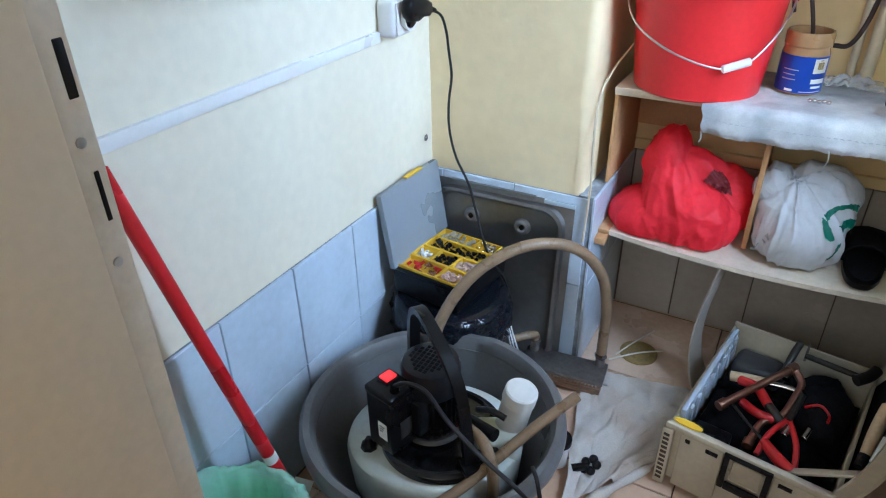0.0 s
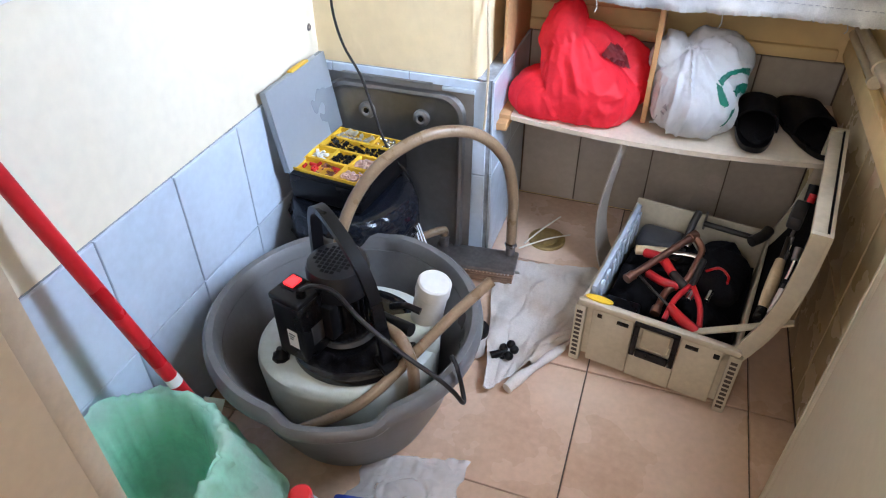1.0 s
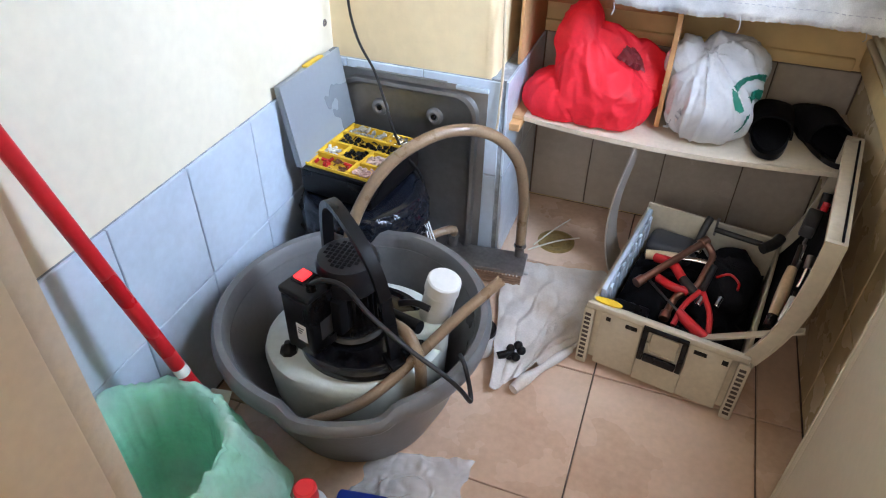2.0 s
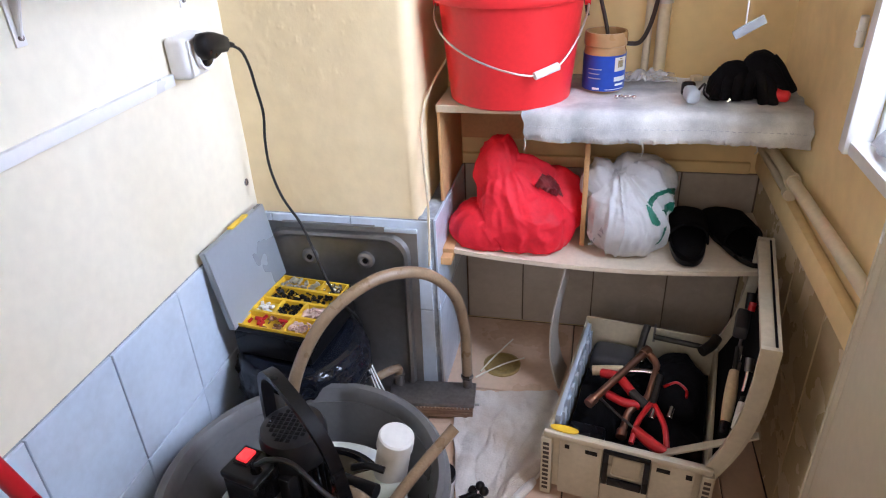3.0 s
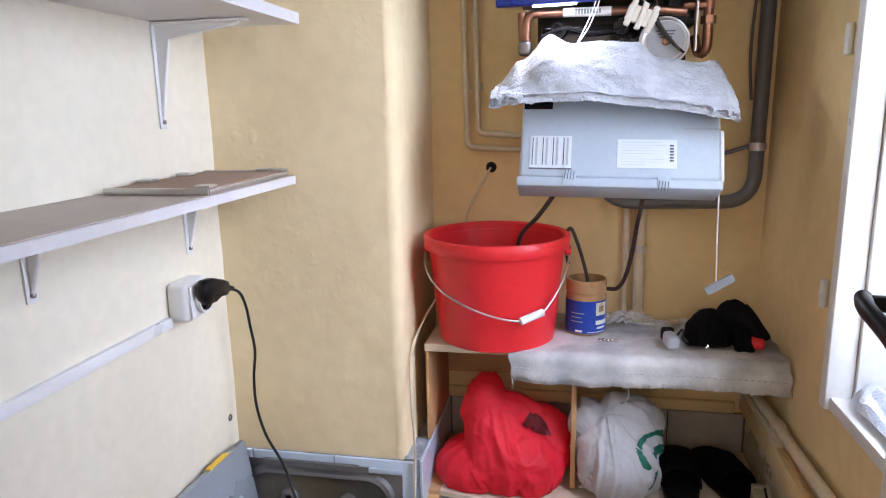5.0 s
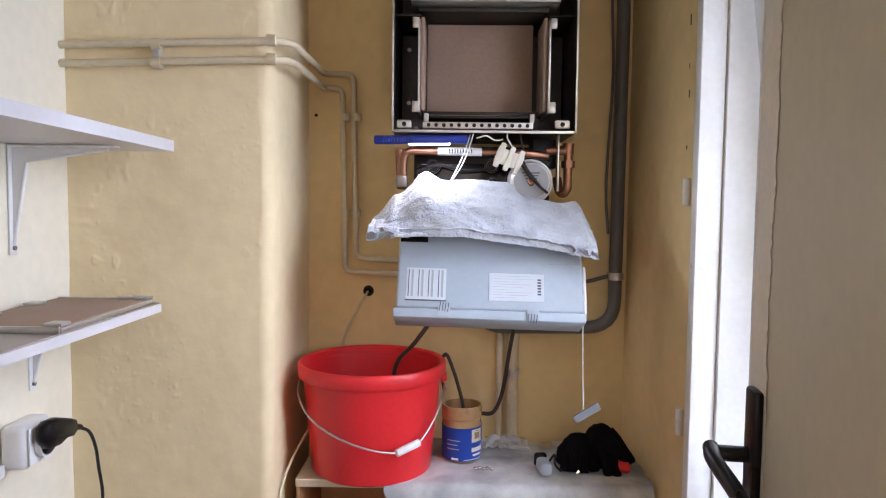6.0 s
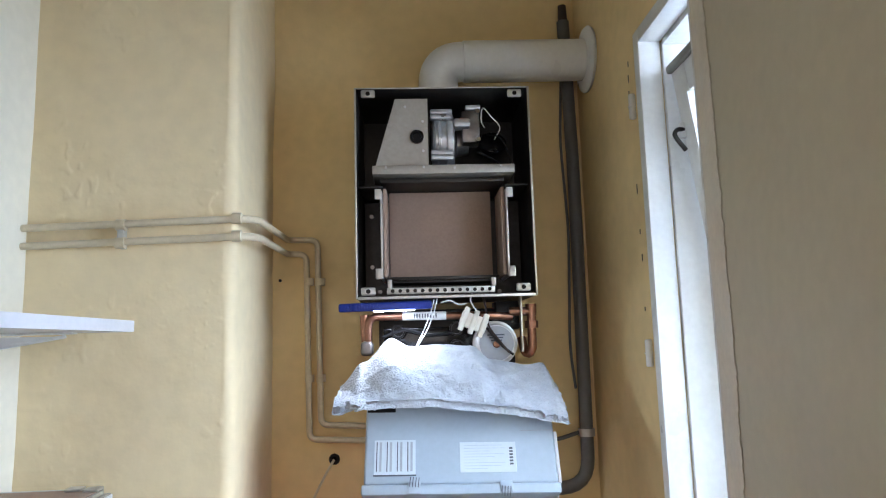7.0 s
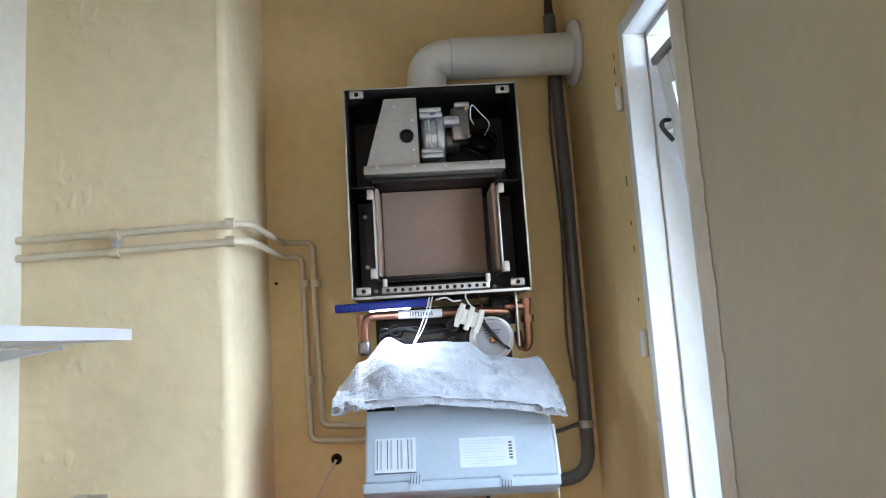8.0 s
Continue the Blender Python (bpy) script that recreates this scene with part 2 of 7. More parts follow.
BLACKPL = mat("black_plastic", (0.006, 0.006, 0.007), 0.30, var=0.2, scale=12, bump=0.06, ior=1.33)
COWL = mat("dark_grey_cowl", (0.011, 0.011, 0.013), 0.34, var=0.15, scale=12, bump=0.06, ior=1.36)
BLACKSATIN = mat("black_paint", (0.006, 0.006, 0.007), 0.13, var=0.2, scale=9, bump=0.02, spot=(0.03, 0.028, 0.025), spot_amount=0.25, spot_scale=14)
TANKPL = mat("milky_tank_plastic", (0.58, 0.615, 0.59), 0.4, var=0.08, scale=8, bump=0.05, spot=(0.62, 0.60, 0.30), spot_amount=0.5, spot_scale=6, through_light=0.15)
REDPL = mat("red_plastic", (0.72, 0.025, 0.028), 0.38, var=0.06, scale=5, bump=0.05, spot=(0.60, 0.03, 0.03), spot_amount=0.3)
REDPOLE = mat("red_painted_pole", (0.50, 0.012, 0.018), 0.3, var=0.08, bump=0.05)
GREENBAG = mat("thin_green_plastic_film", (0.60, 0.95, 0.80), 0.13, var=0.10, scale=10, bump=0.4, bscale=18, through_light=0.55, spot=(0.86, 0.97, 0.92), spot_amount=0.9, spot_scale=9, dist=0.010)
GREENBIN = mat("green_bin_plastic", (0.34, 0.80, 0.52), 0.4, var=0.08, bump=0.05)
REDBAG = mat("thin_red_plastic_film", (0.94, 0.035, 0.055), 0.48, var=0.08, scale=10, bump=0.5, bscale=45, through_light=0.3, dist=0.005, ior=1.3)
WHITEBAG = mat("white_plastic_film", (0.70, 0.71, 0.73), 0.30, var=0.04, scale=10, bump=0.6, bscale=48, through_light=0.25, dist=0.005, spot=(0.52, 0.53, 0.56), spot_amount=0.5, spot_scale=12)
DARKRED = mat("shadowy_red_film", (0.16, 0.010, 0.014), 0.5, var=0.1, bump=0.2)
GREENPRINT = mat("dark_green_print", (0.01, 0.16, 0.11), 0.4, bump=0.3, bscale=50)
BLACKBAG = mat("black_bag_film", (0.008, 0.010, 0.015), 0.12, var=0.2, bump=0.35, bscale=14, dist=0.008)
CLEARFILM = mat("clear_plastic_film", (0.90, 0.92, 0.94), 0.12, var=0.02, bump=0.5, bscale=30)
LIDPL = mat("smoky_clear_plastic", (0.40, 0.44, 0.48), 0.3, var=0.04, scale=3, bump=0.0, see=0.35, ior=1.3)
STEEL = mat("pressed_steel", (0.27, 0.265, 0.26), 0.40, 0.85, var=0.10, scale=6, fine=60, bump=0.06, spot=(0.15, 0.135, 0.12), spot_amount=0.6, spot_scale=4)
GALV = mat("galvanised_steel", (0.58, 0.57, 0.55), 0.4, 0.85, var=0.10, scale=9, bump=0.08, spot=(0.40, 0.37, 0.33), spot_amount=0.4)
SOOTPLATE = mat("grey_sooty_plate", (0.105, 0.095, 0.088), 0.5, 0.4, var=0.25, scale=7, bump=0.12, spot=(0.05, 0.042, 0.036), spot_amount=0.6)
CASESTEEL = mat("dark_sooty_steel", (0.026, 0.025, 0.024), 0.45, 0.5, var=0.25, scale=7, bump=0.12, spot=(0.10, 0.08, 0.06), spot_amount=0.5)
HOODSTEEL = mat("dull_zinc_sheet", (0.40, 0.375, 0.33), 0.45, 0.55, var=0.10, scale=6, bump=0.06)
ALU = mat("cast_aluminium", (0.62, 0.62, 0.62), 0.36, 0.85, var=0.10, scale=14, bump=0.15)
CHROME = mat("bright_metal", (0.75, 0.75, 0.76), 0.16, 1.0, var=0.05, bump=0.03)
FIBRE = mat("pinkish_fibre_board", (0.34, 0.235, 0.175), 0.9, var=0.10, scale=5, fine=140, bump=0.35, bscale=160, spot=(0.26, 0.20, 0.17), spot_amount=0.7, spot_scale=4)
COPPER = mat("copper_pipe_metal", (0.34, 0.175, 0.115), 0.36, 0.95, var=0.15, scale=14, bump=0.06, spot=(0.28, 0.13, 0.08), spot_amount=0.6, spot_scale=16)
BRONZE = mat("tarnished_brazed_plate", (0.36, 0.24, 0.17), 0.35, 0.8, var=0.2, scale=9, bump=0.1)
HOSE = mat("tan_braided_hose", (0.23, 0.155, 0.09), 0.32, var=0.12, scale=20, fine=220, bump=0.5, bscale=260, coat=0.2)
DARKHOSE = mat("dark_rubber_hose", (0.05, 0.035, 0.03), 0.35, var=0.15, bump=0.1)
CABLE = mat("black_cable", (0.012, 0.012, 0.013), 0.4, bump=0.05)
FANALU = mat("dull_cast_aluminium", (0.50, 0.52, 0.55), 0.34, 0.6, var=0.12, scale=14, bump=0.15, spot=(0.36, 0.35, 0.33), spot_amount=0.4, spot_scale=10)
COVERPL = mat("pale_grey_casing_plastic", (0.43, 0.50, 0.565), 0.4, var=0.04, bump=0.04, spot=(0.55, 0.56, 0.56), spot_amount=0.2)
TOWEL = mat("grey_white_terry", (0.57, 0.60, 0.645), 0.95, var=0.08, scale=30, fine=260, bump=1.0, bscale=230, spot=(0.40, 0.44, 0.52), spot_amount=0.6, spot_scale=22, dist=0.004)
CLOTH = mat("stained_grey_white_cloth", (0.64, 0.645, 0.63), 0.95, var=0.12, scale=26, fine=420, bump=0.6, bscale=420, spot=(0.20, 0.22, 0.25), spot_amount=0.95, spot_scale=10, dist=0.002)
OFFWHITE = mat("off_white_plastic", (0.62, 0.61, 0.57), 0.45, var=0.06, bump=0.05)
RAG = mat("dirty_white_rag", (0.62, 0.57, 0.52), 0.95, var=0.10, scale=9, fine=240, bump=0.8, bscale=280, spot=(0.42, 0.28, 0.16), spot_amount=0.75, spot_scale=8, dist=0.003)
WORNSHADE = mat("weathered_shaded_paint", (0.28, 0.27, 0.25), 0.6, var=0.15, scale=14, bump=0.2, spot=(0.30, 0.28, 0.24), spot_amount=0.6, spot_scale=18)
CHARCOAL = mat("charcoal_plastic", (0.05, 0.05, 0.053), 0.4, var=0.1, bump=0.06)
DARKSTEEL = mat("dark_oily_steel", (0.055, 0.052, 0.048), 0.38, 0.7, var=0.2, scale=14, bump=0.1)
KNIT = mat("black_knit", (0.006, 0.006, 0.007), 0.95, var=0.2, bump=0.8, bscale=300, ior=1.2)
FELT = mat("black_felt", (0.007, 0.007, 0.008), 0.98, var=0.25, bump=0.7, bscale=250, ior=1.2)
BEIGEPIPE = mat("beige_painted_pipe", (0.64, 0.55, 0.38), 0.4, var=0.08, scale=9, bump=0.12, spot=(0.50, 0.40, 0.24), spot_amount=0.35)
GREYPIPE = mat("grey_painted_pipe", (0.135, 0.132, 0.128), 0.4, var=0.08, scale=9, bump=0.08)
FLUEWHITE = mat("white_enamel_flue", (0.72, 0.71, 0.68), 0.32, var=0.04, bump=0.03)
BOXPL = mat("dirty_cream_plastic", (0.53, 0.475, 0.355), 0.5, var=0.10, scale=9, bump=0.12, spot=(0.30, 0.25, 0.18), spot_amount=0.5, spot_scale=7)
BLUEGREY = mat("pale_blue_plastic", (0.42, 0.48, 0.56), 0.4, var=0.06, bump=0.06)
YELLOW = mat("yellow_plastic", (0.80, 0.52, 0.03), 0.4, var=0.06, bump=0.05)
BLUELAB = mat("blue_label_paper", (0.015, 0.06, 0.36), 0.3, var=0.08, bump=0.03)
BLUEPL = mat("blue_plastic", (0.010, 0.026, 0.20), 0.3, var=0.08, bump=0.05)
CREAMPL = mat("cream_ceramic", (0.72, 0.68, 0.58), 0.4, var=0.05, bump=0.05)
JARPL = mat("brown_jar_plastic", (0.42, 0.25, 0.11), 0.3, var=0.08, bump=0.05)
PAPER = mat("white_label_paper", (0.82, 0.82, 0.80), 0.6, var=0.03, bump=0.03)
LABELPL = mat("pale_glossy_label", (0.66, 0.71, 0.75), 0.45, var=0.03, bump=0.03)
FAINTINK = mat("faint_grey_ink", (0.50, 0.55, 0.60), 0.6, var=0.1, bump=0)
INK = mat("dark_ink", (0.10, 0.11, 0.13), 0.6, var=0.1, bump=0)
GREYINK = mat("grey_ink", (0.42, 0.44, 0.47), 0.6, var=0.1, bump=0)
PINK = mat("pale_pink_fibre", (0.70, 0.50, 0.45), 0.7, var=0.2, bump=0.2)
REDTOOL = mat("red_tool_plastic", (0.46, 0.016, 0.016), 0.35, var=0.1, bump=0.05)
TOOLSTEEL = mat("worn_tool_steel", (0.24, 0.22, 0.21), 0.35, 0.85, var=0.2, bump=0.1)
TOOLWOOD = mat("worn_wooden_handle", (0.58, 0.45, 0.28), 0.5, var=0.15, fine=120, bump=0.1, stretch=(1, 1, 0.2))
OLIVE = mat("tarnished_brass", (0.30, 0.21, 0.075), 0.45, 0.3, var=0.2, bump=0.15)
SINKGREY = mat("bent_grey_board", (0.44, 0.40, 0.35), 0.5, var=0.08, bump=0.06)
MIDGREY = mat("mid_grey_plastic", (0.34, 0.35, 0.36), 0.4, var=0.06, bump=0.05)

CLEARFILM.node_tree.nodes["Principled BSDF"].inputs["Alpha"].default_value = 0.30

GLASS = bpy.data.materials.new("window_glass")
GLASS.use_nodes = True
gb = GLASS.node_tree.nodes["Principled BSDF"]
gb.inputs["Base Color"].default_value = (0.95, 0.97, 0.97, 1)
gb.inputs["Roughness"].default_value = 0.04
gb.inputs["Transmission Weight"].default_value = 1.0


def glow(name, col, strength):
    m = bpy.data.materials.new(name)
    m.use_nodes = True
    b = m.node_tree.nodes["Principled BSDF"]
    b.inputs["Base Color"].default_value = (*col, 1)
    b.inputs["Emission Color"].default_value = (*col, 1)
    b.inputs["Emission Strength"].default_value = strength
    return m


LED = glow("lit_led_strip", (0.9, 0.95, 1.0), 25)
REDLIT = glow("lit_red_switch", (1.0, 0.03, 0.03), 1.1)

# ---- the room ----
XE, YN, ZC = 1.225, 2.11, 2.60     # right wall, back wall, ceiling
YC, XC = 1.75, 0.412               # front and side of the chimney breast
YS = 0.58                          # inner face of the door wall
DADO = 0.515


def wall(name, boxes, material, label, bevel=0.0, bump_rough=0.0):
    bm = B()
    for lo, hi in boxes:
        box(bm, lo, hi)
    return part(name, bm, material, None, "", False, (label, "wall", "", "structure"))


floor = wall("floor", [((-0.15, -1.6, -0.12), (XE + 0.3, YN + 0.2, -0.006))], GROUT, "dark grouted bed of a beige tiled floor")
floor["category"] = "floor"
NY0, NY1, NZ0, NZ1 = 1.16, 1.612, 1.738, 2.25
wall_west = wall("wall_west", [((-0.25, YS - 0.4, -0.1), (0, NY0, ZC)), ((-0.25, NY0, -0.1), (0, NY1, NZ0)), ((-0.25, NY0, NZ1), (0, NY1, ZC)),
                               ((-0.25, NY1, -0.1), (0, YN + 0.2, ZC)), ((-0.25, NY0, NZ0), (-0.13, NY1, NZ1))], CREAM, "cream painted plaster wall above pale blue tiles")
wall_north = wall("wall_north", [((-0.05, YN, -0.1), (XE + 0.35, YN + 0.2, ZC))], OCHRE, "ochre painted plaster back wall of the alcove")
WY0, WY1, WZ0, WZ1 = 1.03, 1.60, 0.785, 1.99
wall_east = wall("wall_east", [((XE, YS - 0.4, -0.1), (XE + 0.30, WY0, ZC)), ((XE, WY1, -0.1), (XE + 0.30, YN, ZC)),
                               ((XE, WY0, -0.1), (XE + 0.30, WY1, WZ0)), ((XE, WY0, WZ1), (XE + 0.30, WY1, ZC))], OCHRE, "ochre painted plaster wall with a tall window")
JX0, JX1, LZ = 0.40, 1.065, 2.03
wall_south = wall("wall_south", [((-0.1, YS - 0.13, -0.1), (JX0 - 0.05, YS, ZC)), ((JX1 + 0.05, YS - 0.13, -0.1), (XE, YS, ZC)),
                                 ((JX0 - 0.05, YS - 0.13, LZ + 0.05), (JX1 + 0.05, YS, ZC))], CREAM, "cream plaster wall round the doorway")
ceiling = wall("ceiling", [((-0.25, YS - 0.1, ZC), (XE + 0.3, YN + 0.2, ZC + 0.1))], CREAM, "plain cream plaster ceiling")
ceiling["category"] = "ceiling"
# plain passage behind the doorway, unseen, added to close the space
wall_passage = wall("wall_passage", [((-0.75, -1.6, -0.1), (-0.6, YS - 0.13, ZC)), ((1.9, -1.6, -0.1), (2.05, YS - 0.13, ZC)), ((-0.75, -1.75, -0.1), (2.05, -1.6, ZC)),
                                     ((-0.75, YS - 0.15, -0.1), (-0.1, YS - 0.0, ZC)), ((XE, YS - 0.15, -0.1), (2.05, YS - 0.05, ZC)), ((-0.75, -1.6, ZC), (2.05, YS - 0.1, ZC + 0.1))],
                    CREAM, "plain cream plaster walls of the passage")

# chimney breast with a soft rounded corner and lumpy old plaster
bm = B()
rc = 0.022
prof = [(-0.02, YC), (0.04, YC)] + [(0.04 + (XC - rc - 0.04) * k / 150, YC) for k in range(1, 151)]
prof += [(XC - rc + rc * math.sin(a), YC + rc - rc * math.cos(a)) for a in [math.pi / 2 * k / 8 for k in range(1, 9)]]
prof += [(XC, YC + rc + (YN + 0.05 - YC - rc) * k / 14) for k in range(1, 15)]
nzs = 900
cols = []
for k in range(nzs + 1):
    z = -0.05 + (ZC + 0.05) * k / nzs
    row = []
    for x, y in prof:
        lump = 0.0035 * nz((x * 0.7, y, z), 5.0, 2.0) + 0.002 * nz((x, y, z), 17.0, 7.0)
        pit = min(1.0, max(0.0, nz((x, y, z * 0.75), 62.0, 3.0) - 0.22) * 5) * min(1.0, max(0.0, nz((x, y, z), 5.0, 9.0) - 0.08) * 4) * (0.0013 if z > 1.2 else 0.0005)
        pit += 0.0011 * min(1.0, max(0.0, nz((x, y, z), 105.0, 5.0) - 0.40) * 6) * max(0.0, nz((x, y, z), 3.0, 4.0)) * 2
        d = Vector((0, -1, 0)) if x < XC - 0.02 else Vector((0.8, -0.3, 0))
        row.append(bm.verts.new(Vector((x, y, z)) + d * (lump + pit)))
    cols.append(row)
for a, b in zip(cols, cols[1:]):
    for i in range(len(prof) - 1):
        bm.faces.new((a[i], a[i + 1], b[i + 1], b[i]))
wall_chimney = part("wall_chimney", bm, PALEOCHRE, None, "", True, ("ochre plastered chimney breast with flaking lumpy paint", "wall", "", "structure"), 60)

# door frame: jambs with a rebate, the lock holes on the latch side
frame_ob = thing("door_frame", (JX0, YS, 0), "cream painted wooden door frame with lock holes", "door frame", "", "structure")
bm = B()
box(bm, (JX0 - 0.06, YS - 0.16, 0), (JX0, 0.577, LZ), 0.003)
part("jamb", bm, JAMBPAINT, frame_ob)
bm = B()
box(bm, (JX0 - 0.06, 0.5775, 0), (JX0 - 0.008, 0.604, LZ), 0.003)
reb = part("rebate", bm, REBATE, frame_ob, "worn pale painted rebate")
for z0, z1, n_ in ((1.088, 1.138, "latch_hole"), (0.995, 1.045, "bolt_hole")):
    bm = B()
    box(bm, (JX0 - 0.012, 0.5915 if z0 > 1.05 else 0.5925, z0 + 0.004), (JX0 - 0.0072, 0.599 if z0 > 1.05 else 0.5965, z1 - 0.006), 0.0008)
    part(n_, bm, BLACKPL, frame_ob, "dark lock hole")
for z in (0.965, 1.16, 1.062):
    bm = B()
    cyl(bm, (JX0 - 0.0125, 0.590, z), (JX0 - 0.0068, 0.590, z), 0.004, seg=12)
    part("screw", bm, GALV, frame_ob)
bm = B()
box(bm, (JX1, YS - 0.20, 0), (JX1 + 0.05, YS - 0.002, LZ), 0.003)
part("jamb", bm, JAMBPAINT, frame_ob)
bm = B()
box(bm, (JX0 - 0.05, YS - 0.20, LZ + 0.001), (JX1 + 0.05, YS - 0.002, LZ + 0.05), 0.003)
part("head", bm, JAMBPAINT, frame_ob)

# the open door leaf, hinged by the right jamb
DOOR = Matrix.Translation((1.044, 0.60, 0.01)) @ pose(0, 0, 0, 0, 0, -9.0)
door = thing("door_1", (1.052, 0.60, 0.01), "beige gloss door standing open, chipped white edge", "door", "", "structure")
DL, DT = 0.595, 0.036


def dbox(lo, hi, bev=0.002):
    return box(B(), lo, hi, bev, DOOR)


part("leaf", dbox((0, 0, 0), (DT, DL - 0.008, 2.0)), DOORPAINT, door)
part("edge", dbox((-0.0075, DL - 0.0075, 0.80), (DT, DL, 2.0), 0.001), CHIPPED, door, "chipped white paint on the edge")
part("edge", dbox((-0.0075, DL - 0.0075, 0), (DT, DL, 0.799), 0.001), DOORPAINT, door)
part("rail", dbox((-0.006, 0.0005, 0.001), (-0.0005, DL - 0.0355, 1.999), 0.002), DOORPAINT, door)
hz = 1.075
hd = part("handle_plate", dbox((-0.018, DL - 0.062, hz - 0.14), (-0.0065, DL - 0.027, hz + 0.075), 0.004), BLACKPL, door, "black door handle plate")
bm = B()
cyl(bm, (-0.018, DL - 0.045, hz), (-0.058, DL - 0.045, hz), 0.009, seg=14)
bmesh.ops.transform(bm, matrix=DOOR, verts=bm.verts)
part("neck", bm, BLACKPL, hd)
bm = tube(B(), [(-0.056, DL - 0.04, hz + 0.004), (-0.060, DL - 0.075, hz + 0.002), (-0.052, DL - 0.12, hz - 0.008), (-0.045, DL - 0.155, hz - 0.02)], 0.009, 12)
bmesh.ops.transform(bm, matrix=DOOR, verts=bm.verts)
part("lever", bm, BLACKPL, hd)
part("worn_border", dbox((-0.0060, DL - 0.0345, 0.001), (-0.0005, DL - 0.008, 1.999), 0.001), DOORPAINT, door, "plain painted border")


def ragged(u, v):
    z = 0.82 + 1.178 * u
    reach = 0.0600 + 0.008 * nz((0, 0, z), 7, 2) + 0.005 * nz((0, 1, z), 34, 4) + 0.004 * nz((2, 0, z), 110, 6) + 0.006
    return DOOR @ Vector((-0.0066 - 0.0004 * math.sin(math.pi * v), DL - 0.0085 + (0.0085 - reach) * v, z))


part("brushed_edge", sheet(B(), ragged, 500, 3, 0.0008), REBATE, door, "white brush marks along the door edge")

# ---- window in the right wall ----
win = thing("window_1", (XE, 1.3, WZ0), "tall white window, its sash tilted open inwards", "window", "", "structure")
bm = B()
box(bm, (XE - 0.014, WY1 - 0.004, WZ0 - 0.02), (XE + 0.03, WY1 + 0.024, WZ1 + 0.024), 0.003)
part("casing", bm, WHITEWOOD, win)
bm = B()
box(bm, (XE - 0.014, WY0 - 0.02, WZ1 - 0.004), (XE + 0.03, WY1 - 0.0045, WZ1 + 0.024), 0.003)
part("casing", bm, WHITEWOOD, win)
bm = B()
box(bm, (XE + 0.031, WY1 - 0.012, WZ0), (XE + 0.299, WY1 - 0.0005, WZ1 - 0.005), 0.001)
part("reveal", bm, WHITEWOOD, win)
bm = B()
box(bm, (XE + 0.031, WY0, WZ1 - 0.012), (XE + 0.299, WY1 - 0.0125, WZ1 - 0.0005), 0.001)
part("reveal", bm, WHITEWOOD, win)
bm = B()
box(bm, (XE - 0.006, WY0 - 0.03, WZ0 - 0.02), (XE + 0.299, WY1 + 0.01, WZ0 + 0.004), 0.004)
part("sill", bm, WHITEWOOD, win)
# the sash leans in at the top
SM = Matrix.Translation((1.424, 0, WZ0 + 0.02)) @ pose(0, 0, 0, 0, -7.4, 0)
SH, SW = 1.118, 0.055
for n_, lo, hi in (("stile", (-0.02, WY1 - 0.03 - SW, 0), (0.025, WY1 - 0.03, SH)), ("stile", (-0.02, WY0 + 0.01, 0), (0.025, WY0 + 0.01 + SW, SH)),
                   ("rail", (-0.02, WY0 + 0.0105 + SW, SH - SW), (0.025, WY1 - 0.0305 - SW, SH)), ("rail", (-0.02, WY0 + 0.0105 + SW, 0), (0.025, WY1 - 0.0305 - SW, SW))):
    part(n_, box(B(), lo, hi, 0.004, SM), WHITEWOOD, win)
gl = part("pane", box(B(), (0.0, WY0 + 0.011 + SW, SW), (0.004, WY1 - 0.031 - SW, SH - SW), 0, SM), GLASS, win, "clear glass pane", False)
gl.visible_shadow = False
part("weather_strip", box(B(), (-0.026, WY0 + 0.012, SH + 0.0005), (0.026, WY1 - 0.024, SH + 0.016), 0.004, SM), WORNSHADE, win, "grey weathered top edge of the sash")
# grey strip stands in for the shade on the sash's side edge
part("side_strip", box(B(), (-0.017, WY1 - 0.0298, 0.004), (0.022, WY1 - 0.0275, SH - 0.004), 0.0005, SM), WORNSHADE, win, "side edge of the sash, greyed for its shade")
part("bead", box(B(), (-0.024, WY1 - 0.031 - SW, SW), (-0.0205, WY1 - 0.022 - SW, SH - SW), 0.001, SM), WHITEWOOD, win)
st_ = part("stay", tube(B(), [(1.272, 1.560, 1.800), (1.260, 1.556, 1.799), (1.252, 1.553, 1.790), (1.257, 1.553, 1.778), (1.272, 1.556, 1.760)], 0.0042, 10), DARKSTEEL, win, "dark metal window stay")
part("stay_plate", box(B(), (1.266, 1.557, 1.785), (1.284, 1.5718, 1.815), 0.003), WHITEWOOD, st_, "white painted stay plate")
for z in (1.885, 1.395, 0.955):
    bm = B()
    cyl(bm, (XE - 0.006, 1.672, z - 0.026), (XE - 0.006, 1.672, z + 0.026), 0.007, seg=14, bevel=0.002)
    cyl(bm, (XE - 0.006, 1.672, z - 0.002), (XE - 0.006, 1.672, z + 0.001), 0.0085, seg=14)
    part("hinge_pin", bm, WHITEWOOD, win, "white painted hinge pin")
# small holes in the paint beside the casing
for y, z, h in ((1.696, 1.985, 0.012), (1.700, 1.955, 0.016), (1.702, 1.925, 0.010), (1.693, 1.72, 0.020), (1.692, 1.633, 0.010), (1.690, 1.581, 0.014), (1.694, 1.48, 0.008)):
    part("paint_chip", box(B(), (XE - 0.0012, y - 0.0016, z - h / 2), (XE + 0.002, y + 0.0016, z + h / 2), 0.0006), DARKHOSE, wall_east, "dark chip in the paint")
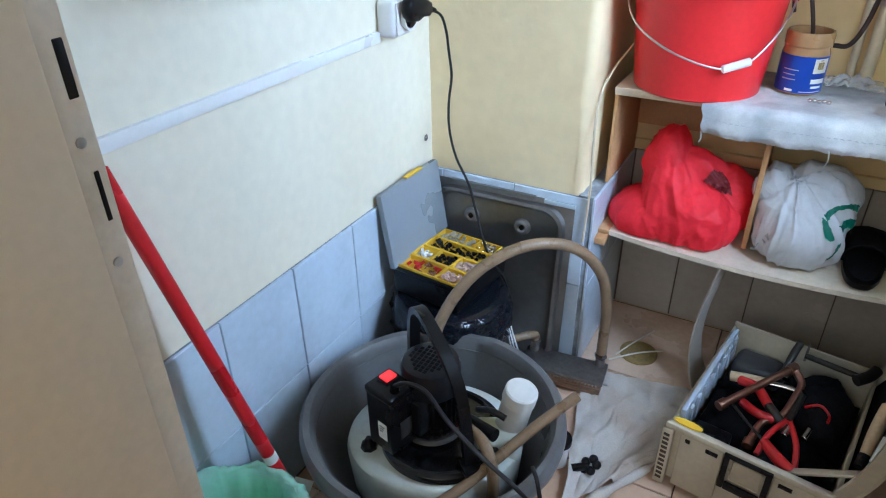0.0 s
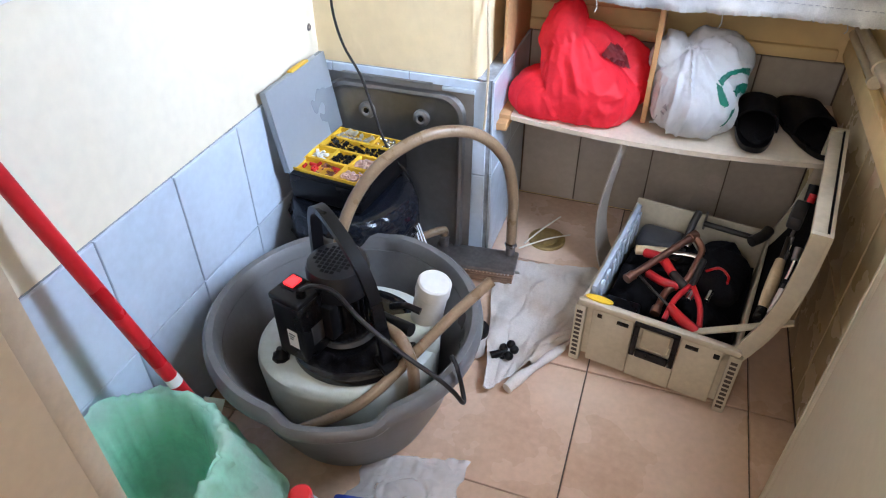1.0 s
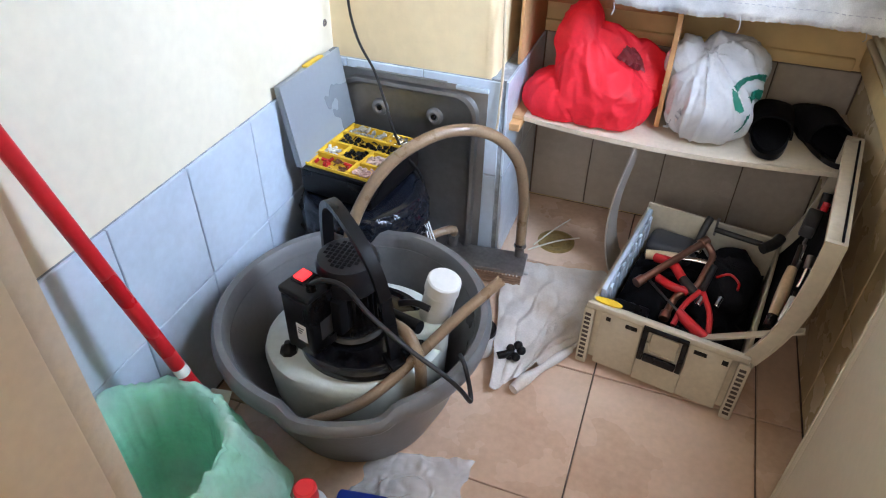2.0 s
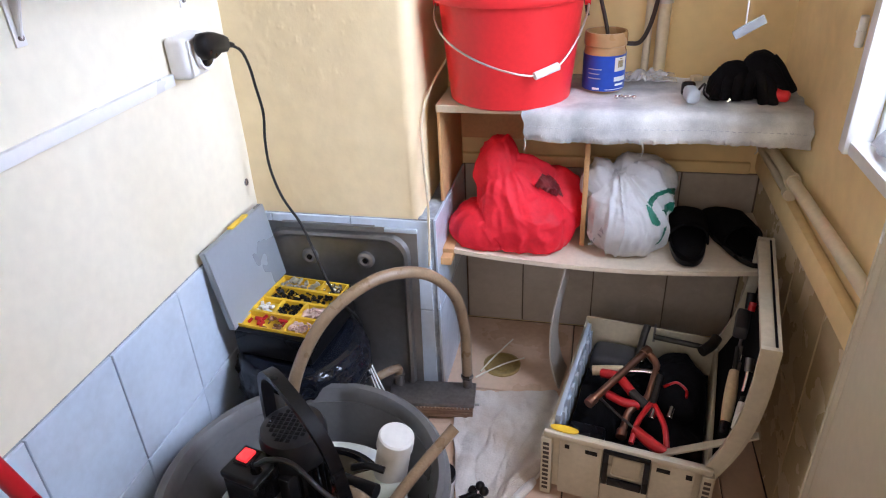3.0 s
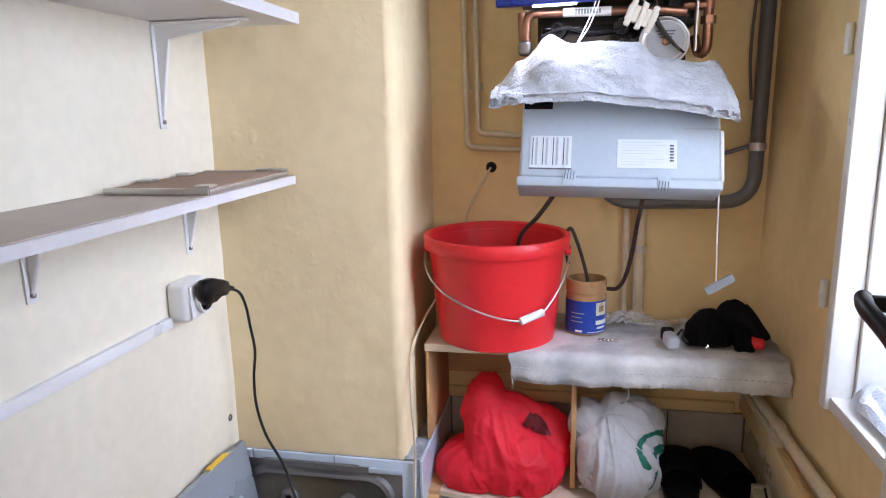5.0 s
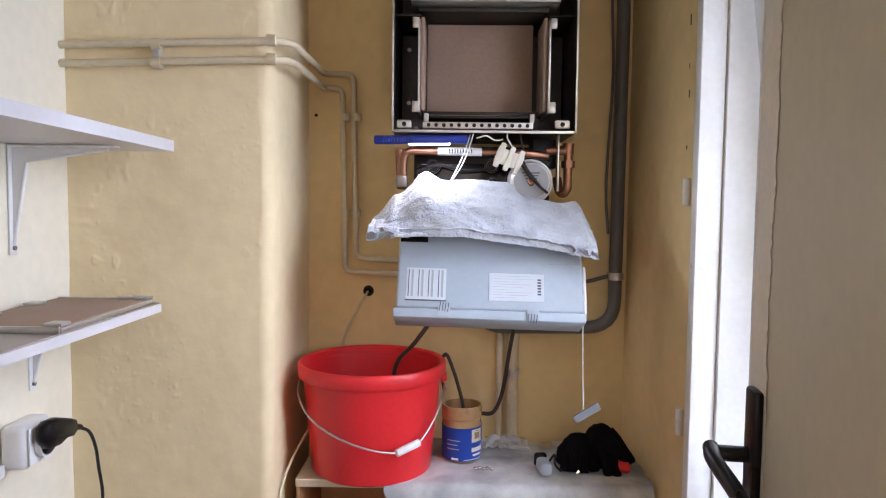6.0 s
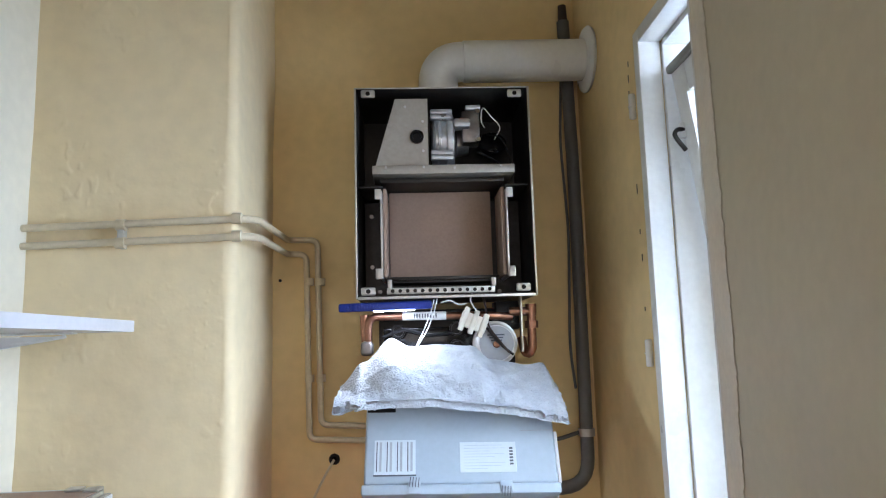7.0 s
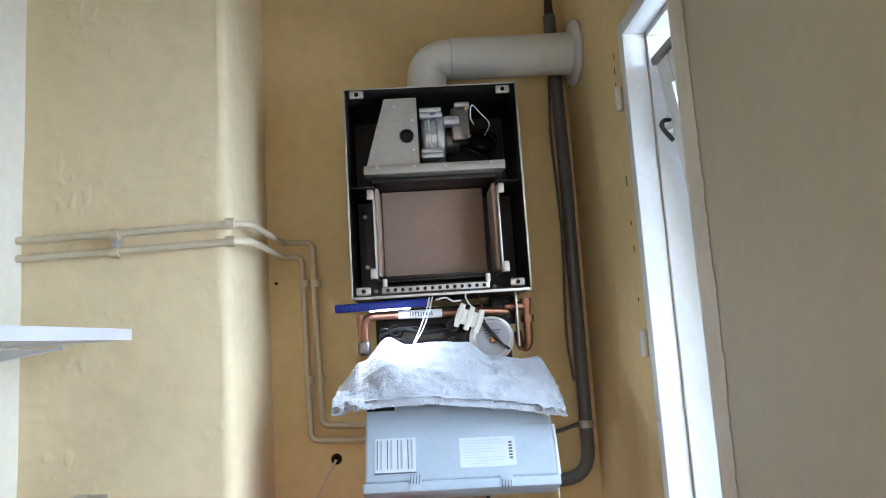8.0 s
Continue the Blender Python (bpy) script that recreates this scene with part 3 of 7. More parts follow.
# a crumpled white cloth on the sill
bm = B()
sheet(bm, lambda u, v: Vector((XE + 0.012 + 0.13 * v + 0.012 * nz((u * 2, v, 0), 5), WY0 + 0.05 + (WY1 - WY0 - 0.09) * u,
      WZ0 + 0.010 + 0.030 * math.sin(math.pi * min(1, v * 1.5 + 0.05)) * (0.7 + nz((u * 3, v * 3, 1), 2.2)) + 0.006 * nz((u, v, 2), 14))), 60, 24, 0.004)
part("sill_cloth", bm, TOWEL, None, "", True, ("white fluffy cloth lying crumpled on the window sill", "cloth"))

# ---- left wall: niche, trunking, socket, shelves ----
bm = B()
box(bm, (-0.02, 0.0, 0.0), (0.004, 0.26, 0.46), 0.006, Matrix.Translation((-0.10, 1.535, NZ0 + 0.001)) @ pose(0, 0, 0, 0, 9, 180))
nb = part("louvre_panel", bm, WHITEPL, None, "", True, ("white slatted panel standing in the wall niche", "panel"))
for k in range(9):
    bm = box(B(), (-0.004, 0.03, 0.04 + 0.045 * k), (0.006, 0.23, 0.062 + 0.045 * k), 0.002,
             Matrix.Translation((-0.086, 1.535, NZ0 + 0.001)) @ pose(0, 0, 0, 0, 9, 180))
    part("slat", bm, WHITEPL, nb)

tr = thing("cable_trunking", (0, 1.2, 0.88), "white plastic cable trunking along the cream wall", "trunking")
part("base", box(B(), (0.0, YS, 0.886), (0.004, 1.525, 0.906)), WHITEPL, tr)
part("cover", box(B(), (0.0045, YS, 0.885), (0.012, 1.525, 0.907), 0.002), WHITEPL, tr)

so = thing("wall_socket", (0, 1.57, 0.93), "grey white surface socket with a raised collar", "socket")
part("body", box(B(), (0.0, 1.526, 0.893), (0.046, 1.610, 0.973), 0.012, None, 3), WHITEPL, so)
part("plate", box(B(), (0.0462, 1.533, 0.900), (0.051, 1.603, 0.966), 0.002), WHITEPL, so)
bm = lathe(B(), [(0.024, 0), (0.026, 0.004), (0.026, 0.012), (0.022, 0.012), (0.021, 0.001)], m=Matrix.Translation((0.0512, 1.568, 0.932)) @ pose(0, 0, 0, 0, 90, 0), seg=28)
part("collar", bm, WHITEPL, so)

pc = thing("power_cable", (0.05, 1.57, 0.93), "black angled plug with a long black cable to the pump", "cable")
bm = lathe(B(), [(0.017, 0), (0.0205, 0.003), (0.0205, 0.012), (0.016, 0.016)], m=Matrix.Translation((0.0515, 1.568, 0.932)) @ pose(0, 0, 0, 0, 90, 0), seg=24)
PLUG = [(1.545, 0.928), (1.534, 0.948), (1.536, 0.968), (1.550, 0.976), (1.580, 0.974), (1.615, 0.962), (1.634, 0.953), (1.637, 0.935), (1.622, 0.926), (1.595, 0.930), (1.572, 0.924)]
rings = []
for x, k in ((0.056, 0.80), (0.059, 0.96), (0.066, 1.0), (0.077, 0.97), (0.082, 0.82)):
    rings.append([bm.verts.new((x, 1.582 + (y - 1.582) * k, 0.945 + (z - 0.945) * k)) for y, z in PLUG])
for r0, r1 in zip(rings, rings[1:]):
    for i in range(len(PLUG)):
        j = (i + 1) % len(PLUG)
        bm.faces.new((r0[i], r0[j], r1[j], r1[i]))
bm.faces.new(rings[0]), bm.faces.new(rings[-1])
cyl(bm, (0.073, 1.628, 0.940), (0.075, 1.648, 0.934), 0.0075, 0.005, 12)
part("plug", bm, BLACKPL, pc, "", True, None, 60)
CORD = [(0.074, 1.640, 0.936), (0.080, 1.668, 0.918), (0.080, 1.690, 0.880), (0.080, 1.700, 0.836), (0.085, 1.704, 0.776), (0.076, 1.706, 0.710), (0.080, 1.700, 0.645), (0.103, 1.690, 0.580), (0.148, 1.672, 0.522),
        (0.182, 1.650, 0.458), (0.210, 1.635, 0.393), (0.238, 1.628, 0.345), (0.272, 1.640, 0.290), (0.290, 1.640, 0.20), (0.300, 1.62, 0.10), (0.29, 1.60, 0.006)]
part("cord", tube(B(), CORD, 0.0032, 8, 6), CABLE, pc)


def bracket(parent, y, ztop, depth, h):
    bm = B()
    box(bm, (0.001, y - 0.010, ztop - h), (0.004, y + 0.010, ztop - 0.001), 0.001)
    box(bm, (0.001, y - 0.010, ztop - 0.0045), (depth, y + 0.010, ztop - 0.0015), 0.001)
    for v0, v1 in (((0.004, ztop - h * 0.92), (0.030, ztop - 0.03)), ((0.030, ztop - 0.03), (depth * 0.92, ztop - 0.008))):
        tube(bm, [(v0[0], y, v0[1]), ((v0[0] + v1[0]) / 2, y, (v0[1] + v1[1]) / 2), (v1[0], y, v1[1])], 0.0032, 8, 3)
    vs_ = [bm.verts.new((a, y - 0.001, b)) for a, b in ((0.004, ztop - h * 0.92), (0.030, ztop - 0.03), (depth * 0.92, ztop - 0.008), (0.004, ztop - 0.006))]
    bm.faces.new(vs_)
    b = part("bracket", bm, WHITEPL, parent, "white pressed metal bracket")
    bm = B()
    cyl(bm, (0.004, y, ztop - h + 0.012), (0.0075, y, ztop - h + 0.012), 0.0042, seg=12)
    part("screw", bm, TOOLSTEEL, b)


def rounded_board(x1, y0, y1, z0, z1, r, material, name, parent, edge=None):
    bm = B()
    pts = [(0.0, y1), (0.0, y0)] + [(x1 - r + r * math.sin(a), y0 + r - r * math.cos(a)) for a in [math.pi / 2 * k / 8 for k in range(9)]] + [(x1, y1)]
    lo = [bm.verts.new((x, y, z0)) for x, y in pts]
    hi = [bm.verts.new((x, y, z1)) for x, y in pts]
    bm.faces.new(lo[::-1]), bm.faces.new(hi)
    for i in range(len(pts)):
        j = (i + 1) % len(pts)
        bm.faces.new((lo[i], lo[j], hi[j], hi[i]))
    return part(name, bm, material, parent)


sh = thing("wall_shelf", (0, 1.3, 1.13), "long narrow laminate wall shelf with worn white edge", "shelf", "wall shelves")
rounded_board(0.203, 0.93, 1.715, 1.147, 1.163, 0.05, LAMINATE, "board", sh)
rounded_board(0.201, 0.932, 1.713, 1.1632, 1.1655, 0.05, DARKLAM, "top_surface", sh)
bracket(sh, 1.62, 1.147, 0.15, 0.135)
bracket(sh, 1.21, 1.147, 0.15, 0.12)
sh2 = thing("wall_shelf", (0, 1.3, 1.47), "white laminate wall shelf on a white bracket", "shelf", "wall shelves")
rounded_board(0.238, 0.90, 1.70, 1.462, 1.483, 0.02, LAMINATE, "board", sh2)
bracket(sh2, 1.575, 1.462, 0.19, 0.195)
bracket(sh2, 1.10, 1.462, 0.19, 0.195)
part("lath", box(B(), (0.002, 1.52, 1.4835), (0.016, 1.62, 1.492), 0.002), WHITEPL, sh2)

ip = thing("insulation_panel", (0.1, 1.55, 1.145), "brown fibre insulation panel in a metal frame, lying on the shelf", "panel")
PM = Matrix.Translation((0.105, 1.535, 1.1662)) @ pose(0, 0, 0, 0, 0, 2) @ Matrix.Diagonal((1, 1, 0.62, 1))
part("board", box(B(), (-0.088, -0.165, 0.004), (0.088, 0.165, 0.015), 0.002, PM), FIBRE, ip)
for lo, hi in (((-0.092, -0.168, 0), (0.092, -0.163, 0.017)), ((-0.092, 0.163, 0), (0.092, 0.168, 0.017)), ((0.0885, -0.1625, 0), (0.093, 0.1625, 0.012)), ((-0.093, -0.1625, 0), (-0.0885, 0.1625, 0.012))):
    part("rim", box(B(), lo, hi, 0.001, PM), GALV, ip)
for x, y in ((0.08, -0.15), (0.08, 0.15), (-0.08, -0.06), (-0.075, 0.06), (0.045, 0.158)):
    part("clip", box(B(), (x - 0.014, y - 0.014, 0.0155), (x + 0.014, y + 0.014, 0.024), 0.002, PM), GALV, ip)

bm = lathe(B(), [(0.009, 0), (0.007, 0.002), (0.004, 0.002), (0.003, -0.004)], m=Matrix.Translation((0.0, 1.721, 0.600)) @ pose(0, 0, 0, 0, 90, 0), seg=14)
part("wall_plug", bm, TOOLSTEEL, None, "", True, ("small dark open wall plug in cream plaster", "wall plug"))

# ---- pipes over the chimney breast to the boiler ----


def pipe_thing(label, corners, r, bendr, material, clips=(), name="water_pipe", clipmat=None):
    t = thing(name, corners[0], label, "pipe")
    part("tube", tube(B(), bend(corners, bendr), r, 14, smooth=False), material, t)
    for (p, axis) in clips:
        bm = B()
        p = Vector(p)
        d = {"x": (0.5, 0, 0), "y": (0, 0.5, 0), "z": (0, 0, 0.5)}[axis]
        cyl(bm, p - Vector(d) * 0.018, p + Vector(d) * 0.018, r + 0.004, seg=14)
        part("clip", bm, clipmat or material, t)
    return t


for dz, dx, zl in ((0.0, 0.028, 1.222), (-0.036, 0.0, 1.188)):
    pipe_thing("thin beige painted water pipe clipped along the plaster", [(0.0, 1.733, 1.672 + dz), (0.425, 1.733, 1.683 + dz), (0.455, 1.765, 1.686 + dz), (0.455, 2.085, 1.692 + dz),
               (0.500 + dx, 2.092, 1.692 + dz), (0.508 + dx, 2.092, zl + 0.01), (0.72, 2.092, zl)], 0.0075, 0.02, BEIGEPIPE,
               [((0.192, 1.733, 1.675 + dz), "x"), ((0.508 + dx, 2.092, 1.585), "z"), ((0.508 + dx, 2.092, 1.345), "z"), ((0.42, 1.733, 1.684 + dz), "x")])
bm = B()
box(bm, (0.186, 1.728, 1.628), (0.198, 1.749, 1.684), 0.002)
part("pipe_clamp", bm, GALV, None, "", True, ("small metal double pipe clamp on the plaster", "clamp"))

pipe_thing("dark grey conduit bent under the boiler", [(1.187, 2.078, 2.27), (1.194, 2.078, 1.85), (1.190, 2.078, 1.065), (0.845, 2.078, 1.062), (0.838, 2.078, 1.16)], 0.0165, 0.07, GREYPIPE,
           [((1.1905, 2.078, 1.195), "z")], "conduit_pipe", GALV)
bm = cyl(B(), (1.187, 2.078, 2.271), (1.187, 2.078, 2.315), 0.013, 0.011, 14)
part("pipe_end", bm, DARKHOSE, None, "", True, ("dark capped stub of pipe by the flue", "pipe"))
pipe_thing("thin pipe stub clipped to the grey conduit", [(1.02, 2.09, 1.18), (1.12, 2.088, 1.178), (1.185, 2.075, 1.20)], 0.005, 0.02, GREYPIPE, (), "pipe")
pipe_thing("beige painted pipe rising behind the shelf", [(0.938, 2.09, 0.74), (0.938, 2.09, 1.10)], 0.014, 0.02, BEIGEPIPE, [((0.938, 2.09, 0.945), "z")], "water_pipe", GALV)
pipe_thing("beige painted pipe rising behind the shelf", [(0.905, 2.095, 0.74), (0.905, 2.095, 1.10)], 0.009, 0.02, BEIGEPIPE, (), "water_pipe")
pipe_thing("thin grey cable hanging against the back wall", [(1.184, 2.10, 2.2), (1.168, 2.10, 1.95), (1.178, 2.10, 1.7), (1.165, 2.10, 1.4), (1.175, 2.10, 1.3)], 0.0035, 0.05, GREYPIPE, (), "cable")
# pipes along the right wall, over the tiles
pipe_thing("beige painted pipe running above the wall tiles", [(XE - 0.021, 2.10, 0.620), (XE - 0.021, 1.80, 0.629), (XE - 0.021, 0.70, 0.668)], 0.0125, 0.02, BEIGEPIPE,
           [((XE - 0.021, 1.80, 0.629), "y")], "water_pipe")
pipe_thing("beige painted pipe running above the wall tiles", [(XE - 0.018, 2.10, 0.588), (XE - 0.018, 1.80, 0.596)], 0.011, 0.02, BEIGEPIPE,
           [((XE - 0.018, 1.81, 0.596), "y")], "water_pipe")
bm = box(B(), (XE - 0.026, 0.70, 0.526), (XE - 0.0005, 2.105, 0.582), 0.010)
part("pipe_ledge", bm, OCHRE, None, "", True, ("ochre painted plaster ledge over the wall tiles", "ledge", "", "structure"))
bm = box(B(), (XC + 0.01, YN - 0.018, 0.518), (XE - 0.036, YN - 0.0005, 0.548), 0.005)
part("trim", bm, OCHRE, None, "", True, ("ochre painted plaster edge over the tiles", "trim", "", "structure"))

bm = lathe(B(), [(0.014, 0.0), (0.012, 0.004), (0.006, 0.004), (0.005, 0.0)], m=Matrix.Translation((0.566, YN, 1.146)) @ pose(0, 0, 0, 90, 0, 0), seg=16)
part("cable_hole", bm, BLACKPL, None, "", True, ("dark ragged cable hole in the ochre wall", "hole"))
part("wall_cable", tube(B(), [(0.566, YN - 0.006, 1.146), (0.545, YN - 0.02, 1.11), (0.515, YN - 0.03, 1.05), (0.495, YN - 0.035, 0.98), (0.47, 1.98, 0.88), (0.43, 1.86, 0.80),
     (0.418, 1.80, 0.74), (0.43, 1.745, 0.66), (0.437, 1.735, 0.56), (0.435, 1.73, 0.44), (0.432, 1.73, 0.40)], 0.003, 8, 6), BEIGEPIPE, None, "", True,
     ("thin pale cable from the wall hole down past the shelves", "cable"))
bm = B()
cyl(bm, (0.431, YN, 1.592), (0.431, YN - 0.003, 1.592), 0.004, seg=10)
part("nail", bm, BLACKPL, None, "", True, ("small dark nail in the ochre wall", "nail"))

# ---- flue ----
fl = thing("flue_pipe", (0.843, 1.98, 2.0), "white enamelled flue elbow running from boiler to wall", "flue")
part("elbow", tube(B(), bend([(0.843, 1.985, 2.003), (0.843, 1.985, 2.118), (0.905, 1.985, 2.119)], 0.058, 10), 0.049, 28, smooth=False), FLUEWHITE, fl)
part("pipe", cyl(B(), (0.906, 1.985, 2.119), (XE + 0.02, 1.985, 2.122), 0.0515, seg=32, bevel=0.001), FLUEWHITE, fl)
bm = lathe(B(), [(0.053, 0.0), (0.080, 0.0), (0.083, 0.006), (0.078, 0.012), (0.058, 0.016), (0.053, 0.016)], m=Matrix.Translation((XE - 0.001, 1.985, 2.122)) @ pose(0, 0, 0, 0, -90, 0), seg=36)
part("flange", bm, FLUEWHITE, fl)

# ---- the opened boiler ----
bo = thing("gas_boiler", (0.845, 2.1, 1.5), "opened wall boiler, dark sooty chamber, covers taken off", "boiler")
BX0, BX1, BF, BZ0, BZ1 = 0.647, 1.042, 1.850, 1.523, 2.000
part("back_panel", box(B(), (BX0 + 0.002, 2.092, BZ0 + 0.002), (BX1 - 0.002, 2.105, BZ1 - 0.002)), CASESTEEL, bo)
for n_, lo, hi in (("side_panel", (BX0, BF, BZ0), (BX0 + 0.003, 2.104, BZ1)), ("side_panel", (BX1 - 0.003, BF, BZ0), (BX1, 2.104, BZ1)),
                   ("top_panel", (BX0 + 0.0032, BF, BZ1 - 0.003), (BX1 - 0.0032, 2.104, BZ1)), ("bottom_panel", (BX0 + 0.0032, BF, BZ0), (BX1 - 0.0032, 2.104, BZ0 + 0.003))):
    sp = part(n_, box(B(), lo, hi, 0.0008), CASESTEEL, bo)
for lo, hi in (((BX0 - 0.001, BF - 0.004, BZ0), (BX0 + 0.0035, BF - 0.0005, BZ1)), ((BX1 - 0.0035, BF - 0.004, BZ0), (BX1 + 0.001, BF - 0.0005, BZ1)),
               ((BX0 + 0.004, BF - 0.004, BZ1 - 0.003), (BX1 - 0.004, BF - 0.0005, BZ1)), ((BX0 + 0.004, BF - 0.006, BZ0 - 0.002), (BX1 - 0.004, BF - 0.0005, BZ0 + 0.004))):
    part("front_lip", box(B(), lo, hi, 0.0008), GALV, bo, "bright bare metal lip")
for x, z in ((BX0 + 0.030, BZ1 - 0.014), (BX1 - 0.032, BZ1 - 0.016), (BX1 - 0.030, BZ0 + 0.018), (BX0 + 0.026, BZ0 + 0.016)):
    tb = part("tab", box(B(), (x - 0.016, BF - 0.003, z - 0.009), (x + 0.016, BF + 0.001, z + 0.009), 0.004, None, 3), GALV, bo, "rounded metal fixing tab")
    part("hole", cyl(B(), (x, BF - 0.0045, z), (x, BF - 0.0032, z), 0.005, seg=14), BLACKPL, tb)
# flue hood: a sheet-metal trapezium with a lip
bm = outline(B(), [(0.686, 1.812), (0.737, 1.985), (0.812, 1.985), (0.812, 1.829), (0.812, 1.812)], 0.10, Matrix.Translation((0, 1.880, 0)))
hood = part("flue_hood", bm, HOODSTEEL, bo, "pale zinc flue hood", False)
part("lip", box(B(), (0.684, 1.862, 1.803), (1.006, 1.879, 1.823), 0.0015), HOODSTEEL, hood)
part("shelf", box(B(), (0.684, 1.8795, 1.803), (1.006, 2.08, 1.810), 0.0015), HOODSTEEL, hood)
bm = lathe(B(), [(0.014, 0), (0.016, 0.001), (0.016, 0.006), (0.011, 0.006), (0.010, 0.001)], m=Matrix.Translation((0.786, 1.879, 1.893)) @ pose(0, 0, 0, 90, 0, 0), seg=22)
part("test_point", bm, BLACKPL, hood, "black rubber test point")
for x, z in ((0.715, 1.818), (0.80, 1.818), (0.87, 1.815), (0.975, 1.818), (0.80, 1.86), (0.76, 1.965), (0.80, 1.93)):
    part("rivet", cyl(B(), (x, 1.8785 if z > 1.83 else 1.862, z), (x, 1.876 if z > 1.83 else 1.8595, z), 0.003, seg=8), ALU, hood)
# fan: a ribbed round housing, motor and bracket
fan = part("fan_housing", lathe(B(), [(0.030, 0), (0.060, 0.002), (0.066, 0.008), (0.066, 0.014), (0.070, 0.015), (0.070, 0.021), (0.066, 0.022), (0.066, 0.034), (0.072, 0.036), (0.074, 0.044), (0.072, 0.050), (0.060, 0.054), (0.035, 0.056)],
            m=Matrix.Translation((0.822, 1.97, 1.905)) @ pose(0, 0, 0, 0, 90, 0), seg=36), FANALU, bo, "ribbed cast aluminium fan")
for z in (1.85, 1.862, 1.948, 1.96):
    part("lug", box(B(), (0.818, 1.895, z - 0.006), (0.870, 1.915, z + 0.006), 0.003), FANALU, fan)
part("motor", cyl(B(), (0.879, 1.97, 1.905), (0.912, 1.97, 1.905), 0.033, 0.030, 24, 0.004), TOOLSTEEL, fan)
part("motor_bracket", box(B(), (0.872, 1.895, 1.922), (0.912, 1.93, 1.944), 0.006), FANALU, fan)
part("motor_frame", box(B(), (0.893, 1.915, 1.89), (0.935, 1.96, 1.968), 0.004), TOOLSTEEL, fan)
for z in (1.893, 1.962):
    part("bolt", cyl(B(), (0.93, 1.90, z), (0.93, 1.915, z), 0.006, seg=6), CHROME, fan)
part("coil", box(B(), (0.902, 1.908, 1.969), (0.938, 1.928, 1.980), 0.003), FANALU, fan)
part("air_switch", lathe(B(), [(0.030, 0), (0.034, 0.004), (0.034, 0.016), (0.026, 0.022), (0.010, 0.024)], m=Matrix.Translation((0.972, 1.99, 1.90)) @ pose(0, 0, 0, 60, 0, 0), seg=24), BLACKPL, bo, "black round air pressure switch")
part("silicone_tube", tube(B(), [(0.975, 1.96, 1.91), (0.985, 1.93, 1.93), (0.965, 1.925, 1.955), (0.945, 1.92, 1.975), (0.94, 1.92, 1.945), (0.948, 1.93, 1.93)], 0.0015, 8, 6), WHITEPL, bo)
part("wire", tube(B(), [(0.955, 1.95, 1.92), (0.985, 1.92, 1.90), (1.005, 1.93, 1.86), (1.01, 1.95, 1.83)], 0.002, 6, 6), CABLE, bo)
part("wire", tube(B(), [(0.93, 1.93, 1.87), (0.955, 1.92, 1.855), (0.98, 1.94, 1.845), (0.99, 1.95, 1.83)], 0.002, 6, 6), CABLE, bo)
# combustion chamber
for x0, x1 in ((0.652, 0.706), (0.985, 1.037)):
    part("ledge", box(B(), (x0, 1.875, 1.775), (x1, 2.08, 1.779), 0.0005), CASESTEEL, bo)
part("chamber_back", box(B(), (0.716, 1.985, 1.575), (0.962, 1.995, 1.787), 0.002), FIBRE, bo, "scorched pinkish fibre insulation")
part("chamber_top", box(B(), (0.70, 1.89, 1.789), (0.985, 2.08, 1.799), 0.002), CASESTEEL, bo)
part("chamber_floor", box(B(), (0.715, 1.905, 1.560), (0.962, 1.984, 1.566), 0.002), CASESTEEL, bo)
for s, x in ((1, 0.7065), (-1, 0.9805)):
    part("chamber_side", box(B(), (min(x, x + s * 0.008), 1.872, 1.572), (max(x, x + s * 0.008), 1.984, 1.772), 0.002), FIBRE, bo, "scorched pinkish fibre insulation")
    x2 = x - s * 0.006
    fr = part("chamber_frame", box(B(), (min(x2, x2 + s * 0.005), 1.862, 1.566), (max(x2, x2 + s * 0.005), 1.985, 1.765), 0.001), GALV, bo, "bright folded metal side frame")
    for z0, z1 in ((1.566, 1.590), (1.745, 1.768)):
        part("tab", box(B(), (x2 - (0.012 if s > 0 else 0.003), 1.858, z0), (x2 + (0.003 if s > 0 else 0.012), 1.8615, z1), 0.002), GALV, fr)
part("chamber_edge", box(B(), (0.712, 1.900, 1.567), (0.966, 1.9045, 1.574), 0.001), CASESTEEL, bo)
part("lower_plate", box(B(), (0.655, 2.02, 1.53), (1.036, 2.03, 1.77), 0.001), SOOTPLATE, bo)
part("bottom_tray", box(B(), (0.652, 1.856, 1.5265), (1.037, 2.019, 1.5295), 0.0005), SOOTPLATE, bo)
# burner bar with its row of holes
bb = part("burner_bar", box(B(), (0.712, 1.868, 1.533), (0.952, 1.880, 1.547), 0.001), GALV, bo, "metal burner bar with a row of holes")
for k in range(14):
    x = 0.725 + 0.0165 * k
    part("hole", cyl(B(), (x, 1.866, 1.540), (x, 1.8678, 1.540), 0.0042, seg=12), BLACKPL, bb)
for x in (0.714, 0.945):
    part("bracket", box(B(), (x, 1.872, 1.5475), (x + 0.010, 1.89, 1.566), 0.001), GALV, bb)
for x, z in ((0.672, 1.735), (0.672, 1.61), (0.98, 1.545), (0.69, 1.55)):
    part("screw", cyl(B(), (x, 2.018, z), (x, 2.012, z), 0.005, seg=8), TOOLSTEEL, bo)
